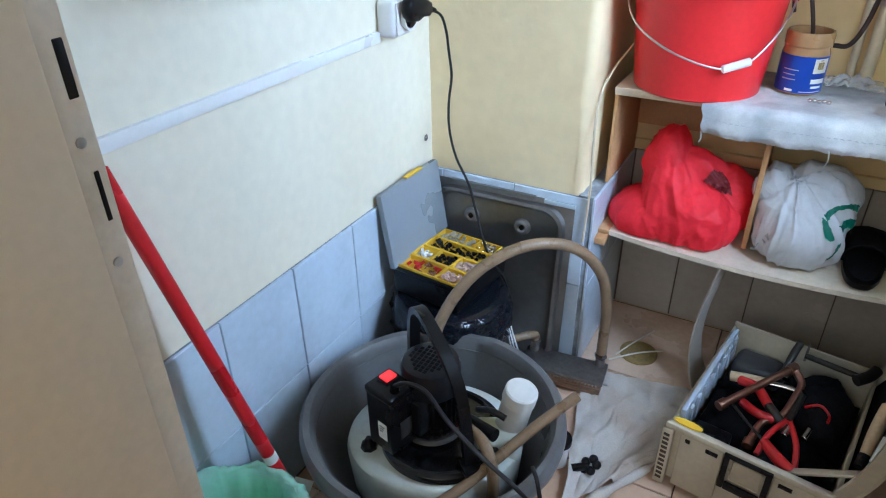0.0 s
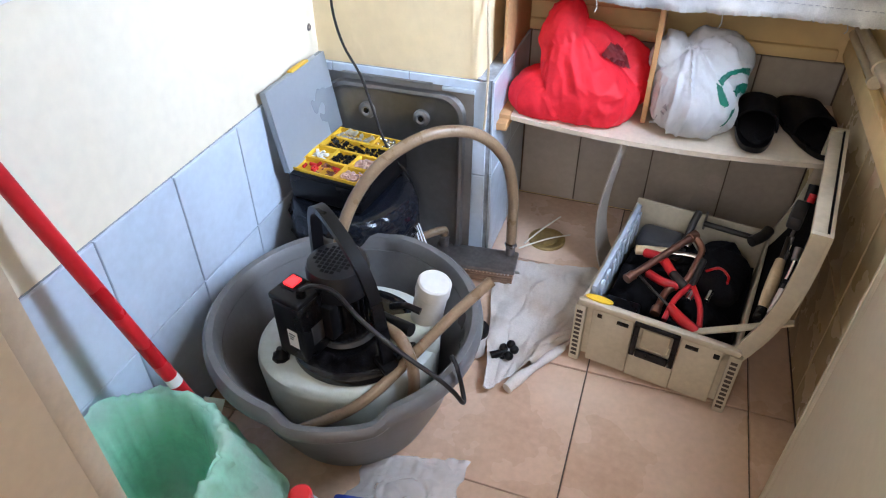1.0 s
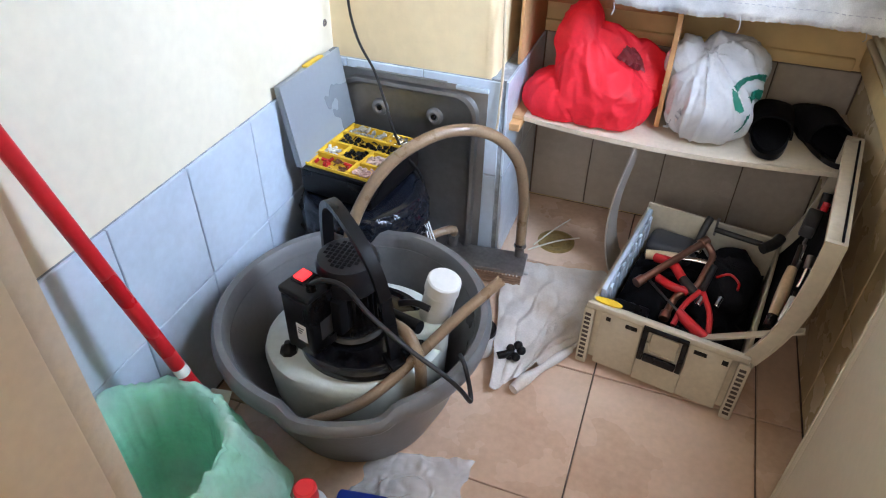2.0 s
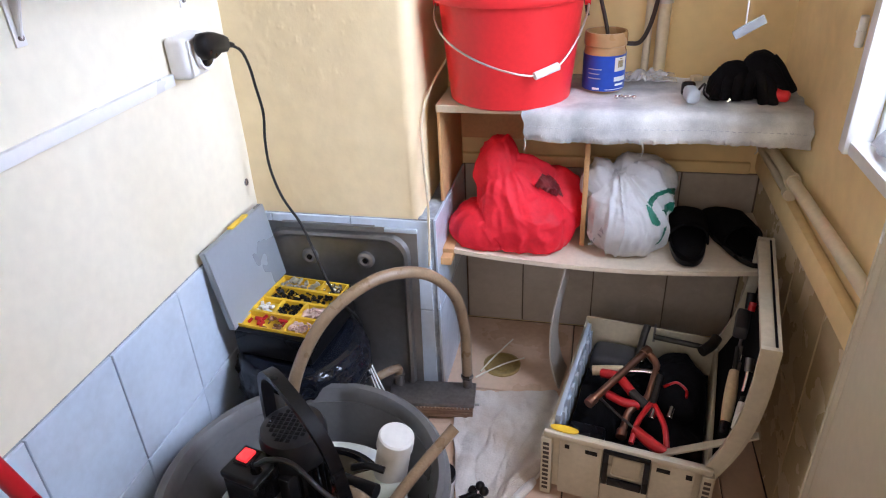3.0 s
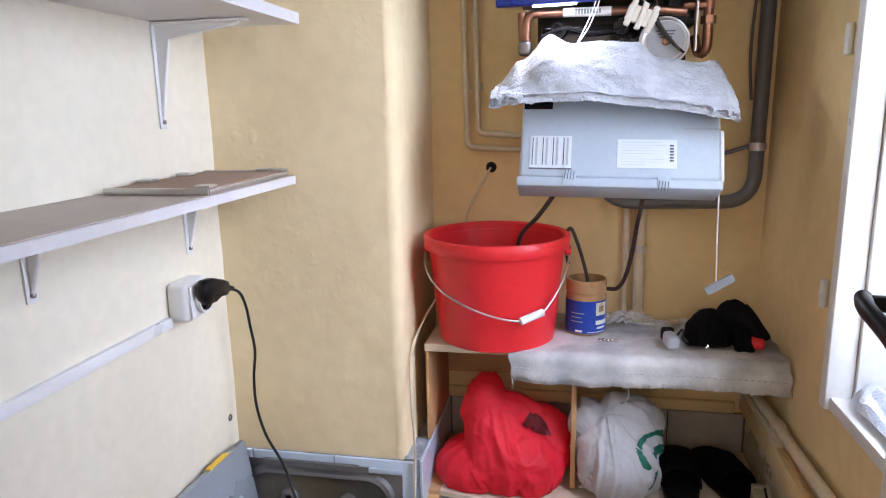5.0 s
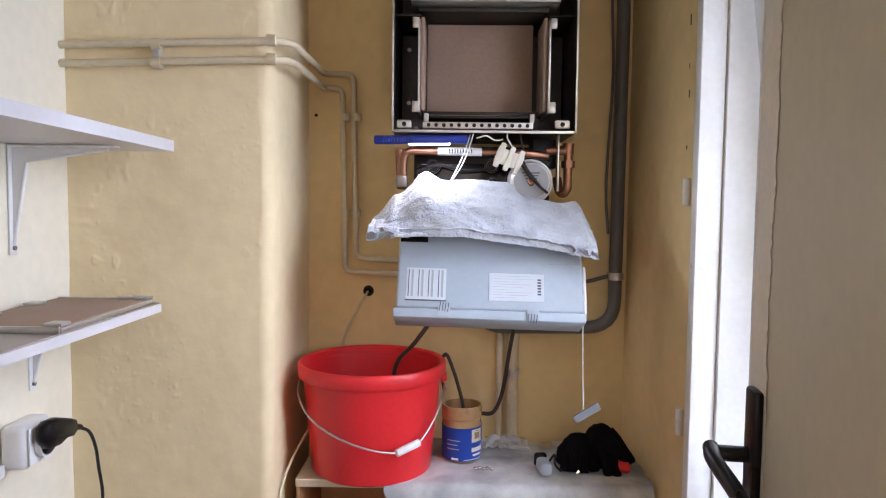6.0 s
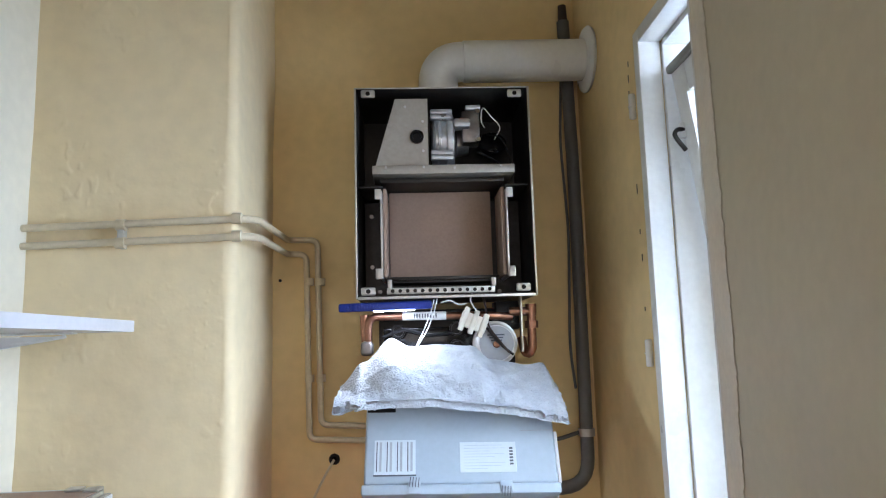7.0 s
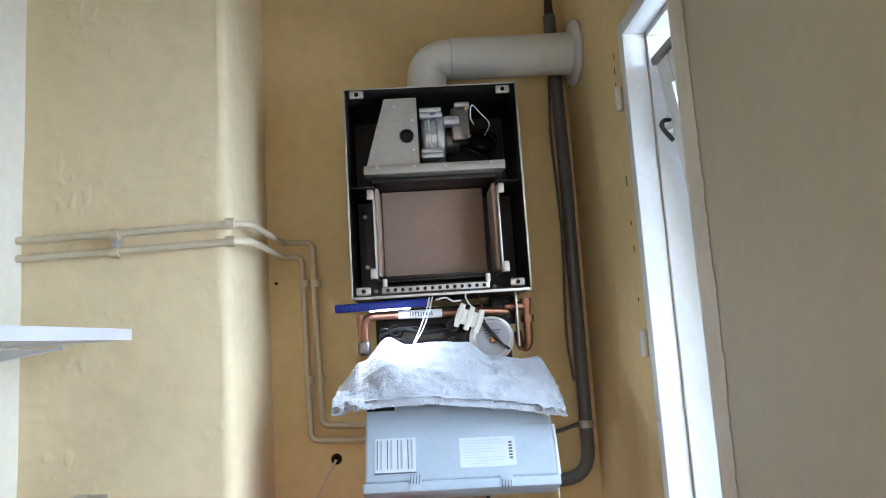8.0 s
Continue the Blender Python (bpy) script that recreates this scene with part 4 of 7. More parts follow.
# water part under the chamber
part("hydraulic_block", box(B(), (0.69, 1.93, 1.36), (1.00, 2.08, 1.50), 0.006), CASESTEEL, bo, "dark grimy water block")
part("manifold", box(B(), (0.70, 1.905, 1.405), (0.92, 1.929, 1.46), 0.004), BLACKSATIN, bo)
for x, z in ((0.735, 1.452), (0.865, 1.455), (0.735, 1.415), (0.865, 1.415)):
    pp = part("port", lathe(B(), [(0.016, 0), (0.016, 0.014), (0.012, 0.014), (0.011, 0.002)], m=Matrix.Translation((x, 1.905, z)) @ pose(0, 0, 0, 90, 0, 0), seg=18), BLACKPL, bo)
part("copper_pipe", tube(B(), bend([(0.668, 1.895, 1.42), (0.670, 1.885, 1.485), (0.93, 1.885, 1.483), (0.99, 1.90, 1.478)], 0.022), 0.0088, 14, smooth=False), COPPER, bo, "bare copper pipe")
lbl = part("pipe_label", cyl(B(), (0.745, 1.885, 1.485), (0.842, 1.885, 1.484), 0.0096, seg=16), PAPER, bo, "white printed pipe label")
for k in range(9):
    part("bar", box(B(), (0.770 + 0.006 * k, 1.8746, 1.480), (0.7725 + 0.006 * k, 1.8755, 1.489)), INK, lbl, "", False)
part("copper_pipe", tube(B(), bend([(0.985, 1.90, 1.49), (1.035, 1.90, 1.49), (1.035, 1.90, 1.40), (1.02, 1.91, 1.392), (1.015, 1.93, 1.43)], 0.014), 0.010, 14, smooth=False), COPPER, bo, "bare copper pipe")
part("nut", cyl(B(), (1.035, 1.90, 1.452), (1.035, 1.90, 1.468), 0.015, seg=6), COPPER, bo)
part("copper_stub", cyl(B(), (1.035, 1.90, 1.481), (1.035, 1.90, 1.506), 0.0115, 0.0125, 14), COPPER, bo)
part("copper_stub", cyl(B(), (0.664, 1.90, 1.41), (0.660, 1.90, 1.49), 0.010, 0.011, 14), COPPER, bo)
part("tap", box(B(), (0.652, 1.878, 1.40), (0.680, 1.90, 1.432), 0.008, None, 3), TOOLSTEEL, bo, "cast metal tap")
pump = part("circulation_pump", lathe(B(), [(0.020, 0.0), (0.040, 0.0), (0.044, 0.004), (0.044, 0.020), (0.050, 0.022), (0.050, 0.05)], m=Matrix.Translation((0.950, 1.868, 1.420)) @ pose(0, 0, 0, -90, 0, 0) , seg=32), ALU, bo, "round metal pump head")
part("label", cyl(B(), (0.950, 1.8675, 1.420), (0.950, 1.8655, 1.420), 0.038, seg=28), MIDGREY, pump, "printed round label")
part("bung", lathe(B(), [(0.006, 0), (0.008, 0.002), (0.006, 0.004), (0.003, 0.003)], m=Matrix.Translation((0.950, 1.8650, 1.418)) @ pose(0, 0, 0, 90, 0, 0), seg=16), COPPER, pump)
for k in range(3):
    part("print_bar", box(B(), (0.930 + 0.004 * k, 1.8648, 1.437 - 0.006 * k), (0.968 - 0.003 * k, 1.8654, 1.440 - 0.006 * k)), INK, pump, "", False)
part("gas_valve", box(B(), (0.955, 1.905, 1.45), (1.01, 1.98, 1.515), 0.005), BLACKPL, bo)
part("wire", tube(B(), [(0.905, 1.875, 1.50), (0.925, 1.862, 1.46), (0.955, 1.855, 1.42), (0.985, 1.86, 1.395)], 0.0028, 6, 6), CABLE, bo)
part("wire", tube(B(), [(0.925, 1.88, 1.525), (0.93, 1.862, 1.49), (0.935, 1.86, 1.455), (0.975, 1.852, 1.40)], 0.0022, 6, 6), DARKHOSE, bo)
part("wire", tube(B(), [(0.70, 1.90, 1.44), (0.75, 1.89, 1.455), (0.80, 1.888, 1.443), (0.86, 1.893, 1.447)], 0.004, 6, 6), CABLE, bo)
part("wire", tube(B(), [(0.815, 1.85, 1.518), (0.805, 1.852, 1.485), (0.79, 1.85, 1.45), (0.775, 1.84, 1.42)], 0.0014, 6, 6), WHITEPL, bo)
part("wire", tube(B(), [(0.822, 1.85, 1.520), (0.812, 1.85, 1.485), (0.797, 1.848, 1.45), (0.778, 1.84, 1.42)], 0.0014, 6, 6), WHITEPL, bo)
part("wire", tube(B(), [(0.83, 1.86, 1.512), (0.85, 1.845, 1.515), (0.868, 1.845, 1.506), (0.885, 1.85, 1.508)], 0.0018, 6, 6), WHITEPL, bo)
part("wire", tube(B(), [(0.90, 1.87, 1.53), (0.895, 1.858, 1.515), (0.902, 1.856, 1.50), (0.91, 1.858, 1.49)], 0.0018, 6, 6), WHITEPL, bo)
CM = Matrix.Translation((0.900, 1.852, 1.468)) @ pose(0, 0, 0, 0, 22, 0)
cn = part("terminal_block", box(B(), (-0.030, -0.006, -0.018), (0.030, 0.006, 0.016), 0.003, CM), CREAMPL, bo, "cream ceramic terminal block")
for x in (-0.022, 0.0, 0.022):
    part("terminal", box(B(), (x - 0.006, -0.009, -0.028), (x + 0.006, 0.007, 0.026), 0.003, CM), CREAMPL, cn)
part("drop_bracket", box(B(), (1.008, 1.88, 1.40), (1.012, 1.90, 1.522), 0.0005), GALV, bo)

# ---- blue inspection lamp lit under the boiler ----
la = thing("inspection_lamp", (0.72, 1.85, 1.5), "blue plastic work lamp with a lit white strip", "lamp")
LM = Matrix.Translation((0.712, 1.848, 1.506)) @ pose(0, 0, 0, 0, -1, 0)
part("body", box(B(), (-0.103, -0.010, -0.009), (0.098, 0.010, 0.009), 0.004, LM, 3), BLUEPL, la)
for k in range(12):
    part("rib", box(B(), (-0.085 + 0.006 * k, -0.0112, -0.007), (-0.082 + 0.006 * k, -0.0098, 0.007), 0.0004, LM), BLUEPL, la)
part("lit_strip", box(B(), (-0.028, -0.0085, -0.0115), (0.060, 0.0085, -0.0092), 0.0008, LM), LED, la, "glowing white light strip")
area("lamp_beam", (0.728, 1.842, 1.488), (0.745, 1.770, 1.36), 0.085, 0.014, 0.9, (0.93, 0.96, 1.0))

# ---- control box swung down under the boiler, with a towel on it ----
cb = thing("control_box", (0.85, 1.8, 1.2), "pale grey plastic boiler control box hanging tilted", "control box")
KM = Matrix.Translation((0.855, 1.717, 1.158)) @ pose(0, 0, 0, -24, 0, 0) @ pose(0, 0, 0, 0, 1.2, 0)
part("housing", box(B(), (-0.187, 0.0, 0.0), (0.187, 0.075, 0.175), 0.006, KM, 3), COVERPL, cb)
part("lower_lip", box(B(), (-0.191, -0.005, -0.020), (0.190, 0.070, -0.0005), 0.004, KM), COVERPL, cb)
part("side_rib", box(B(), (0.1875, 0.006, 0.0), (0.194, 0.06, 0.10), 0.002, KM), WHITEPL, cb)
for x in (-0.09, 0.085):
    lg = part("latch", box(B(), (x - 0.012, -0.0075, -0.018), (x + 0.012, -0.0052, 0.003), 0.001, KM), COVERPL, cb)
    for k in range(4):
        part("groove", box(B(), (x - 0.009 + 0.0055 * k, -0.0085, -0.016), (x - 0.0075 + 0.0055 * k, -0.0076, 0.002), 0, KM @ pose(0, 0, 0, 0, 6, 0)), INK, lg, "", False)
l1 = part("paper_label", box(B(), (-0.168, -0.0016, 0.018), (-0.088, -0.0002, 0.084), 0, KM), LABELPL, cb, "white label with rows of small print", False)
for c in range(4):
    for r_ in range(2):
        part("print_bar", box(B(), (-0.164 + 0.020 * c + 0.006 * r_, -0.0024, 0.024), (-0.1622 + 0.020 * c + 0.0085 * r_, -0.0017, 0.080), 0, KM), INK if r_ == 0 else GREYINK, l1, "", False)
part("cut_edge", box(B(), (-0.169, -0.0022, 0.0155), (-0.087, -0.0003, 0.0178), 0, KM), INK, l1, "", False)
l2 = part("paper_label", box(B(), (-0.002, -0.0016, 0.020), (0.108, -0.0002, 0.078), 0.0004, KM), LABELPL, cb, "white label with lines of small print", False)
for k, w in enumerate((0.075, 0.082, 0.05, 0.078, 0.06, 0.030, 0.08, 0.072, 0.045)):
    part("print_bar", box(B(), (0.006, -0.0022, 0.0715 - 0.0056 * k), (0.006 + w, -0.0017, 0.0722 - 0.0056 * k), 0, KM), FAINTINK, l2, "", False)
for k in range(6):
    part("code_bar", box(B(), (0.095, -0.0022, 0.034 + 0.006 * k), (0.102, -0.0017, 0.0375 + 0.006 * k), 0, KM), INK, l2, "", False)
part("dark_flap", box(B(), (-0.184, -0.0022, 0.140), (-0.128, -0.0003, 0.160), 0.0006, KM), BLACKPL, cb, "black corner piece")
part("seam", box(B(), (0.12, -0.0014, 0.100), (0.186, -0.0003, 0.1012), 0, KM), GREYINK, cb, "", False)


CREST = ((0.0, 1.342), (0.11, 1.388), (0.24, 1.436), (0.32, 1.420), (0.45, 1.421), (0.61, 1.418), (0.72, 1.386), (0.87, 1.372), (0.95, 1.377), (1.0, 1.340))


def towel(u, v):
    x = 0.613 + 0.453 * u
    edge = 1.303 - 0.003 * u - 0.036 * max(0.0, (u - 0.4) / 0.6) ** 1.3 + 0.004 * nz((u * 6, 0, 0), 1.5, 3) + 0.0016 * nz((u * 60, 0, 0), 1.0, 1)
    for (a, za), (b, zb) in zip(CREST, CREST[1:]):
        if a <= u <= b:
            s = (u - a) / (b - a)
            crest = za + (zb - za) * s * s * (3 - 2 * s)
    rnd = 1.0 - 0.12 * max(0.0, (0.03 - u) / 0.03) ** 2 - 0.06 * max(0.0, (u - 0.985) / 0.015) ** 2
    mid = (edge + crest) / 2
    lo_, hi_ = mid + (edge - mid) * rnd, mid + (crest - mid) * rnd
    if v < 0.14:
        w = 1 - v / 0.14
        y, z = 1.712 + 0.050 * w ** 1.5, lo_ + 0.003 + 0.014 * w * w
    else:
        w = (v - 0.14) / 0.86
        y = 1.712 + 0.125 * w ** 1.4 - 0.008 * math.sin(math.pi * w) * rnd
        z = lo_ + (hi_ - lo_) * (w ** 0.9)
    k = 0.009 * nz((u * 2.6 + v, v * 1.6, 0), 2.0, 3) + 0.004 * nz((u * 8, v * 4, 0), 3.0, 4) + 0.0014 * nz((u * 40, v * 16, 0), 2.0, 7)
    k *= min(1.0, 0.15 + 3 * v)
    return Vector((x + 0.003 * nz((u, v * 3, 4), 5), y - k, z + k * 0.5))


part("towel", sheet(B(), towel, 180, 64, 0.015), TOWEL, None, "", True, ("folded grey white terry towel draped over the control box", "towel"), 70)

st = thing("pull_string", (1.046, 1.74, 1.15), "white string with a small clear plastic tag", "string")
part("string", tube(B(), [(1.043, 1.738, 1.19), (1.045, 1.738, 1.07), (1.049, 1.738, 0.955)], 0.0014, 6, 4), WHITEPL, st)
part("tag", box(B(), (-0.028, -0.003, -0.009), (0.030, 0.003, 0.008), 0.002, Matrix.Translation((1.055, 1.738, 0.949)) @ pose(0, 0, 0, 0, -32, 0)), LIDPL, st, "small clear plastic tag")

# ---- hoses between boiler, bucket and jar ----
part("drain_hose", tube(B(), [(0.76, 1.86, 1.19), (0.745, 1.86, 1.13), (0.70, 1.88, 1.06), (0.655, 1.92, 1.00), (0.64, 1.94, 0.90), (0.63, 1.95, 0.80)], 0.0052, 10), DARKHOSE, None, "", True, ("dark rubber hose hanging from the boiler into the bucket", "hose"))
part("drain_hose", tube(B(), [(0.765, 1.97, 0.93), (0.757, 1.965, 0.985), (0.768, 1.955, 1.018), (0.785, 1.95, 0.985), (0.805, 1.95, 0.92), (0.812, 1.95, 0.88), (0.812, 1.95, 0.82)], 0.0042, 10), DARKHOSE, None, "", True, ("dark rubber hose looped from bucket rim into the jar", "hose"))
part("drain_hose", tube(B(), [(0.925, 1.90, 1.18), (0.925, 1.93, 1.10), (0.918, 1.97, 1.02), (0.905, 1.99, 0.92), (0.885, 2.0, 0.868), (0.855, 2.005, 0.862)], 0.0050, 10), DARKHOSE, None, "", True, ("dark rubber hose curving down behind the jar", "hose"))

# ---- alcove shelves ----
bm = B()
n_ = 24
up, lo = [], []
for k in range(n_ + 1):
    u = k / n_
    x = 0.478 + (XE - 0.008 - 0.478) * u
    y = 1.805 - 0.026 * math.sin(math.pi * u) ** 0.8
    z = 0.408 - 0.008 * math.sin(math.pi * u)
    up.append((bm.verts.new((x, y, z)), bm.verts.new((x, YN - 0.012, z + 0.002))))
    lo.append((bm.verts.new((x, y, z - 0.012)), bm.verts.new((x, YN - 0.012, z - 0.010))))
for k in range(n_):
    bm.faces.new((up[k][0], up[k + 1][0], up[k + 1][1], up[k][1]))
    bm.faces.new((lo[k][1], lo[k + 1][1], lo[k + 1][0], lo[k][0]))
    bm.faces.new((lo[k][0], lo[k + 1][0], up[k + 1][0], up[k][0]))
    bm.faces.new((up[k][1], up[k + 1][1], lo[k + 1][1], lo[k][1]))
bm.faces.new((lo[0][0], up[0][0], up[0][1], lo[0][1]))
bm.faces.new((up[n_][0], lo[n_][0], lo[n_][1], up[n_][1]))
low = thing("alcove_shelf", (0.85, 1.95, 0.40), "sagging pale board shelf low in the alcove", "shelf", "alcove shelves")
part("board", bm, SHELFBOARD, low)
part("batten", box(B(), (0.446, 1.775, 0.378), (0.476, 2.09, 0.398), 0.003), WOOD, low, "rough wooden batten")
part("end_piece", box(B(), (0.446, 1.80, 0.399), (0.4775, 2.09, 0.410), 0.002), WOOD, low)
upper = thing("alcove_shelf", (0.85, 1.95, 0.75), "pale chipboard shelf across the alcove above the bags", "shelf", "alcove shelves")
part("board", box(B(), (0.442, 1.832, 0.745), (XE - 0.036, YN - 0.02, 0.763), 0.002), SHELFBOARD, upper)
part("divider", box(B(), (0.779, 1.86, 0.4105), (0.791, YN - 0.02, 0.7445), 0.0015), WOOD, upper, "upright pale board")
part("side_board", box(B(), (0.4425, 1.84, 0.52), (0.450, YN - 0.02, 0.7445), 0.0015), WOOD, upper, "stained wooden side board, toned for red bounce")
part("back_strip", box(B(), (0.451, YN - 0.034, 0.60), (0.778, YN - 0.021, 0.7445), 0.0015), WOOD, upper, "stained wooden back board, toned for red bounce")


def cloth_top(u, v):
    x = 0.645 + 0.575 * u + 0.010 * nz((0, v * 3, 0), 3, 5)
    fringe = 0.003 * nz((u * 14, 0, 0), 1.0, 8) + 0.003 * math.sin(u * 7) + 0.003 * nz((u * 150, 0, 0), 1.0, 2)
    if v < 0.24:
        w = 1 - v / 0.24
        z = 0.764 - (0.064 + fringe) * w
        y = 1.800 - 0.010 * min(1, 4 * w * (1 - w) + 0.35) + 0.004 * math.sin(u * 31 + 2 * w) * w + 0.006 * nz((u * 12, w, 0), 1.4, 2) * w
    else:
        w = (v - 0.24) / 0.76
        y = 1.801 + (0.275 + 0.03 * nz((u * 5, 0, 0), 1.5, 6)) * w
        z = 0.768 + 0.004 * abs(nz((u * 8, w * 4, 0), 1.6, 1)) + 0.010 * max(0, nz((u * 5, w * 3, 0), 1.5, 4)) * w
    return Vector((x, y, z))


part("shelf_cloth", sheet(B(), cloth_top, 220, 44, 0.003), CLOTH, None, "", True, ("stained grey white cloth laid over the shelf edge", "cloth"), 70)
bm = B()
for k in range(46):
    e0, e1 = cloth_top(0.01 + k * 0.0212, 0.125), cloth_top(0.01 + k * 0.0212 + 0.012, 0.125)
    tube(bm, [e0 + Vector((0, -0.0012, 0)), e1 + Vector((0, -0.0012, 0))], 0.0009, 5, smooth=False)
part("stitching", bm, GREYINK, bpy.data.objects["shelf_cloth"], "faint grey stitched line")
for x, l_ in ((0.648, 0.02), (0.896, 0.028), (1.12, 0.012)):
    part("thread", tube(B(), [(x, 1.792, 0.706), (x + 0.003, 1.790, 0.70 - l_ / 2), (x - 0.001, 1.790, 0.70 - l_)], 0.0009, 5, 3), CLOTH, None, "", True, ("loose white thread hanging from the cloth", "thread"))

# red bucket
bk = thing("bucket", (0.60, 1.935, 0.764), "red plastic bucket with a wire handle on the shelf", "bucket")
BKM = (0.60, 1.935, 0.7645)
part("body", lathe(B(), [(0.0, 0.0), (0.130, 0.0), (0.136, 0.004), (0.158, 0.226), (0.161, 0.228), (0.161, 0.2285), (0.1555, 0.2285), (0.133, 0.008), (0.0, 0.006)], BKM, 64), REDPL, bk)
part("rim", lathe(B(), [(0.1578, 0.218), (0.1665, 0.216), (0.169, 0.221), (0.169, 0.243), (0.166, 0.247), (0.160, 0.247), (0.1560, 0.243), (0.1552, 0.2290)], BKM, 64, None, None, False), REDPL, bk)
ha = [(0.434, 1.935, 0.970), (0.446, 1.86, 0.945), (0.485, 1.80, 0.912), (0.55, 1.772, 0.880), (0.62, 1.772, 0.856), (0.675, 1.79, 0.846), (0.712, 1.812, 0.858), (0.745, 1.85, 0.900), (0.764, 1.90, 0.945), (0.767, 1.935, 0.970)]
part("handle", tube(B(), ha, 0.0022, 8, 3), GALV, bk, "bent wire handle")
part("grip", cyl(B(), (0.668, 1.787, 0.8455), (0.715, 1.815, 0.8605), 0.0085, seg=14, bevel=0.001), WHITEPL, bk, "white plastic grip")
for s in (-1, 1):
    part("ear", cyl(B(), (0.60 + s * 0.158, 1.935, 0.972), (0.60 + s * 0.171, 1.935, 0.972), 0.012, seg=14, bevel=0.001), REDPL, bk)

bk.location.y -= 0.014

# jar
ja = thing("jar", (0.808, 1.955, 0.772), "brown plastic jar with a blue wrapper, lid off", "jar")
JP = (0.808, 1.955, 0.773)
part("body", lathe(B(), [(0.0, 0.0), (0.042, 0.0), (0.046, 0.004), (0.046, 0.086), (0.044, 0.092), (0.044, 0.098), (0.047, 0.101), (0.047, 0.122), (0.045, 0.128), (0.041, 0.128), (0.041, 0.096), (0.042, 0.010), (0, 0.008)], JP, 40), JARPL, ja)
part("wrapper", lathe(B(), [(0.0463, 0.005), (0.0470, 0.005), (0.0470, 0.082), (0.0463, 0.082)], JP, 40, None, None, False), BLUELAB, ja, "blue printed wrapper")
wr = ja.children[-1]


def on_jar(a0, a1, z0, z1, material, nm):
    bm = B()
    sheet(bm, lambda u, v: Vector((JP[0] + 0.0476 * math.cos(radians(a0 + (a1 - a0) * u)), JP[1] + 0.0476 * math.sin(radians(a0 + (a1 - a0) * u)), JP[2] + z0 + (z1 - z0) * v)), 8, 1)
    part(nm, bm, material, wr)


on_jar(-62, -22, 0.048, 0.078, CREAMPL, "emblem")
on_jar(-52, -34, 0.056, 0.071, OLIVE, "emblem")
on_jar(-48, -38, 0.0735, 0.0755, OLIVE, "emblem")
on_jar(-62, -20, 0.026, 0.036, PAPER, "print_bar")
on_jar(-58, -28, 0.016, 0.021, PAPER, "print_bar")
on_jar(-85, -25, 0.008, 0.0095, PAPER, "print_bar")
on_jar(-135, -95, 0.052, 0.054, GREYINK, "print_bar")
on_jar(-135, -102, 0.042, 0.044, GREYINK, "print_bar")
on_jar(-135, -98, 0.032, 0.034, GREYINK, "print_bar")
on_jar(-120, -100, 0.008, 0.013, PAPER, "print_bar")

# black work gloves, red knob, torch, beads on the cloth


def glove(label, centre, lobes, fingers, seed):
    bm = B()
    bag_mesh(bm, centre, lobes, 0.771, 0.006, seed, 5)
    for pts in fingers:
        tube(bm, [Vector(centre) + Vector(p) for p in pts], lambda t: 0.0125 - 0.0025 * t + 0.0010 * math.sin(9 * t), 12, 6)
    part("glove", bm, KNIT, None, "", True, (label, "glove", "work gloves"), 80)


glove("crumpled black knitted work glove lying on the cloth", (1.080, 1.922, 0.799), [((0, 0, 0), (0.040, 0.042, 0.046)), ((0.02, 0.0, -0.01), (0.036, 0.04, 0.035)), ((-0.02, 0.0, -0.015), (0.028, 0.035, 0.03))],
      [[(0.028, -0.020, 0.02), (0.022, -0.047, -0.002), (0.024, -0.055, -0.022)], [(0.008, -0.022, 0.02), (0.000, -0.050, -0.002), (0.000, -0.058, -0.024)],
       [(-0.012, -0.02, 0.015), (-0.020, -0.046, -0.004), (-0.022, -0.054, -0.024)], [(-0.022, -0.01, 0.0), (-0.036, -0.034, -0.010), (-0.041, -0.045, -0.025)]], 4)
glove("black knitted work glove heaped over its pair", (1.140, 1.926, 0.807), [((0, 0, -0.01), (0.036, 0.04, 0.045)), ((-0.012, 0.0, 0.026), (0.030, 0.032, 0.034)), ((0.022, -0.01, -0.018), (0.032, 0.034, 0.030))],
      [[(-0.004, -0.02, 0.035), (0.012, -0.036, 0.022), (0.030, -0.045, -0.006), (0.040, -0.048, -0.020)], [(0.006, -0.005, 0.045), (0.028, -0.014, 0.020), (0.048, -0.02, -0.008), (0.055, -0.022, -0.022)],
       [(-0.018, -0.022, 0.02), (-0.010, -0.046, -0.004), (-0.004, -0.056, -0.040)], [(0.002, -0.025, 0.01), (0.010, -0.050, -0.014), (0.014, -0.058, -0.042)]], 11)
bm = cyl(B(), (1.152, 1.882, 0.786), (1.182, 1.866, 0.786), 0.0145, 0.012, 18, 0.004)
part("red_tool", bm, REDPL, None, "", True, ("short red plastic tool handle beside the gloves", "tool"))
tc_ = thing("tape_measure", (0.990, 1.868, 0.772), "small grey and black pocket tool lying on the cloth", "tool")
part("body", box(B(), (-0.014, -0.030, 0.0), (0.014, 0.022, 0.030), 0.010, Matrix.Translation((0.990, 1.868, 0.773)) @ pose(0, 0, 0, 0, 0, 6), 3), COVERPL, tc_)
part("cap", box(B(), (-0.0145, 0.0225, 0.003), (0.0145, 0.040, 0.033), 0.007, Matrix.Translation((0.990, 1.868, 0.773)) @ pose(0, 0, 0, 0, 0, 6), 3), BLACKPL, tc_)
part("strap", tube(B(), [(1.004, 1.90, 0.78), (1.02, 1.905, 0.80), (1.018, 1.885, 0.785), (1.03, 1.87, 0.775)], 0.0025, 6, 5), BLACKPL, tc_)
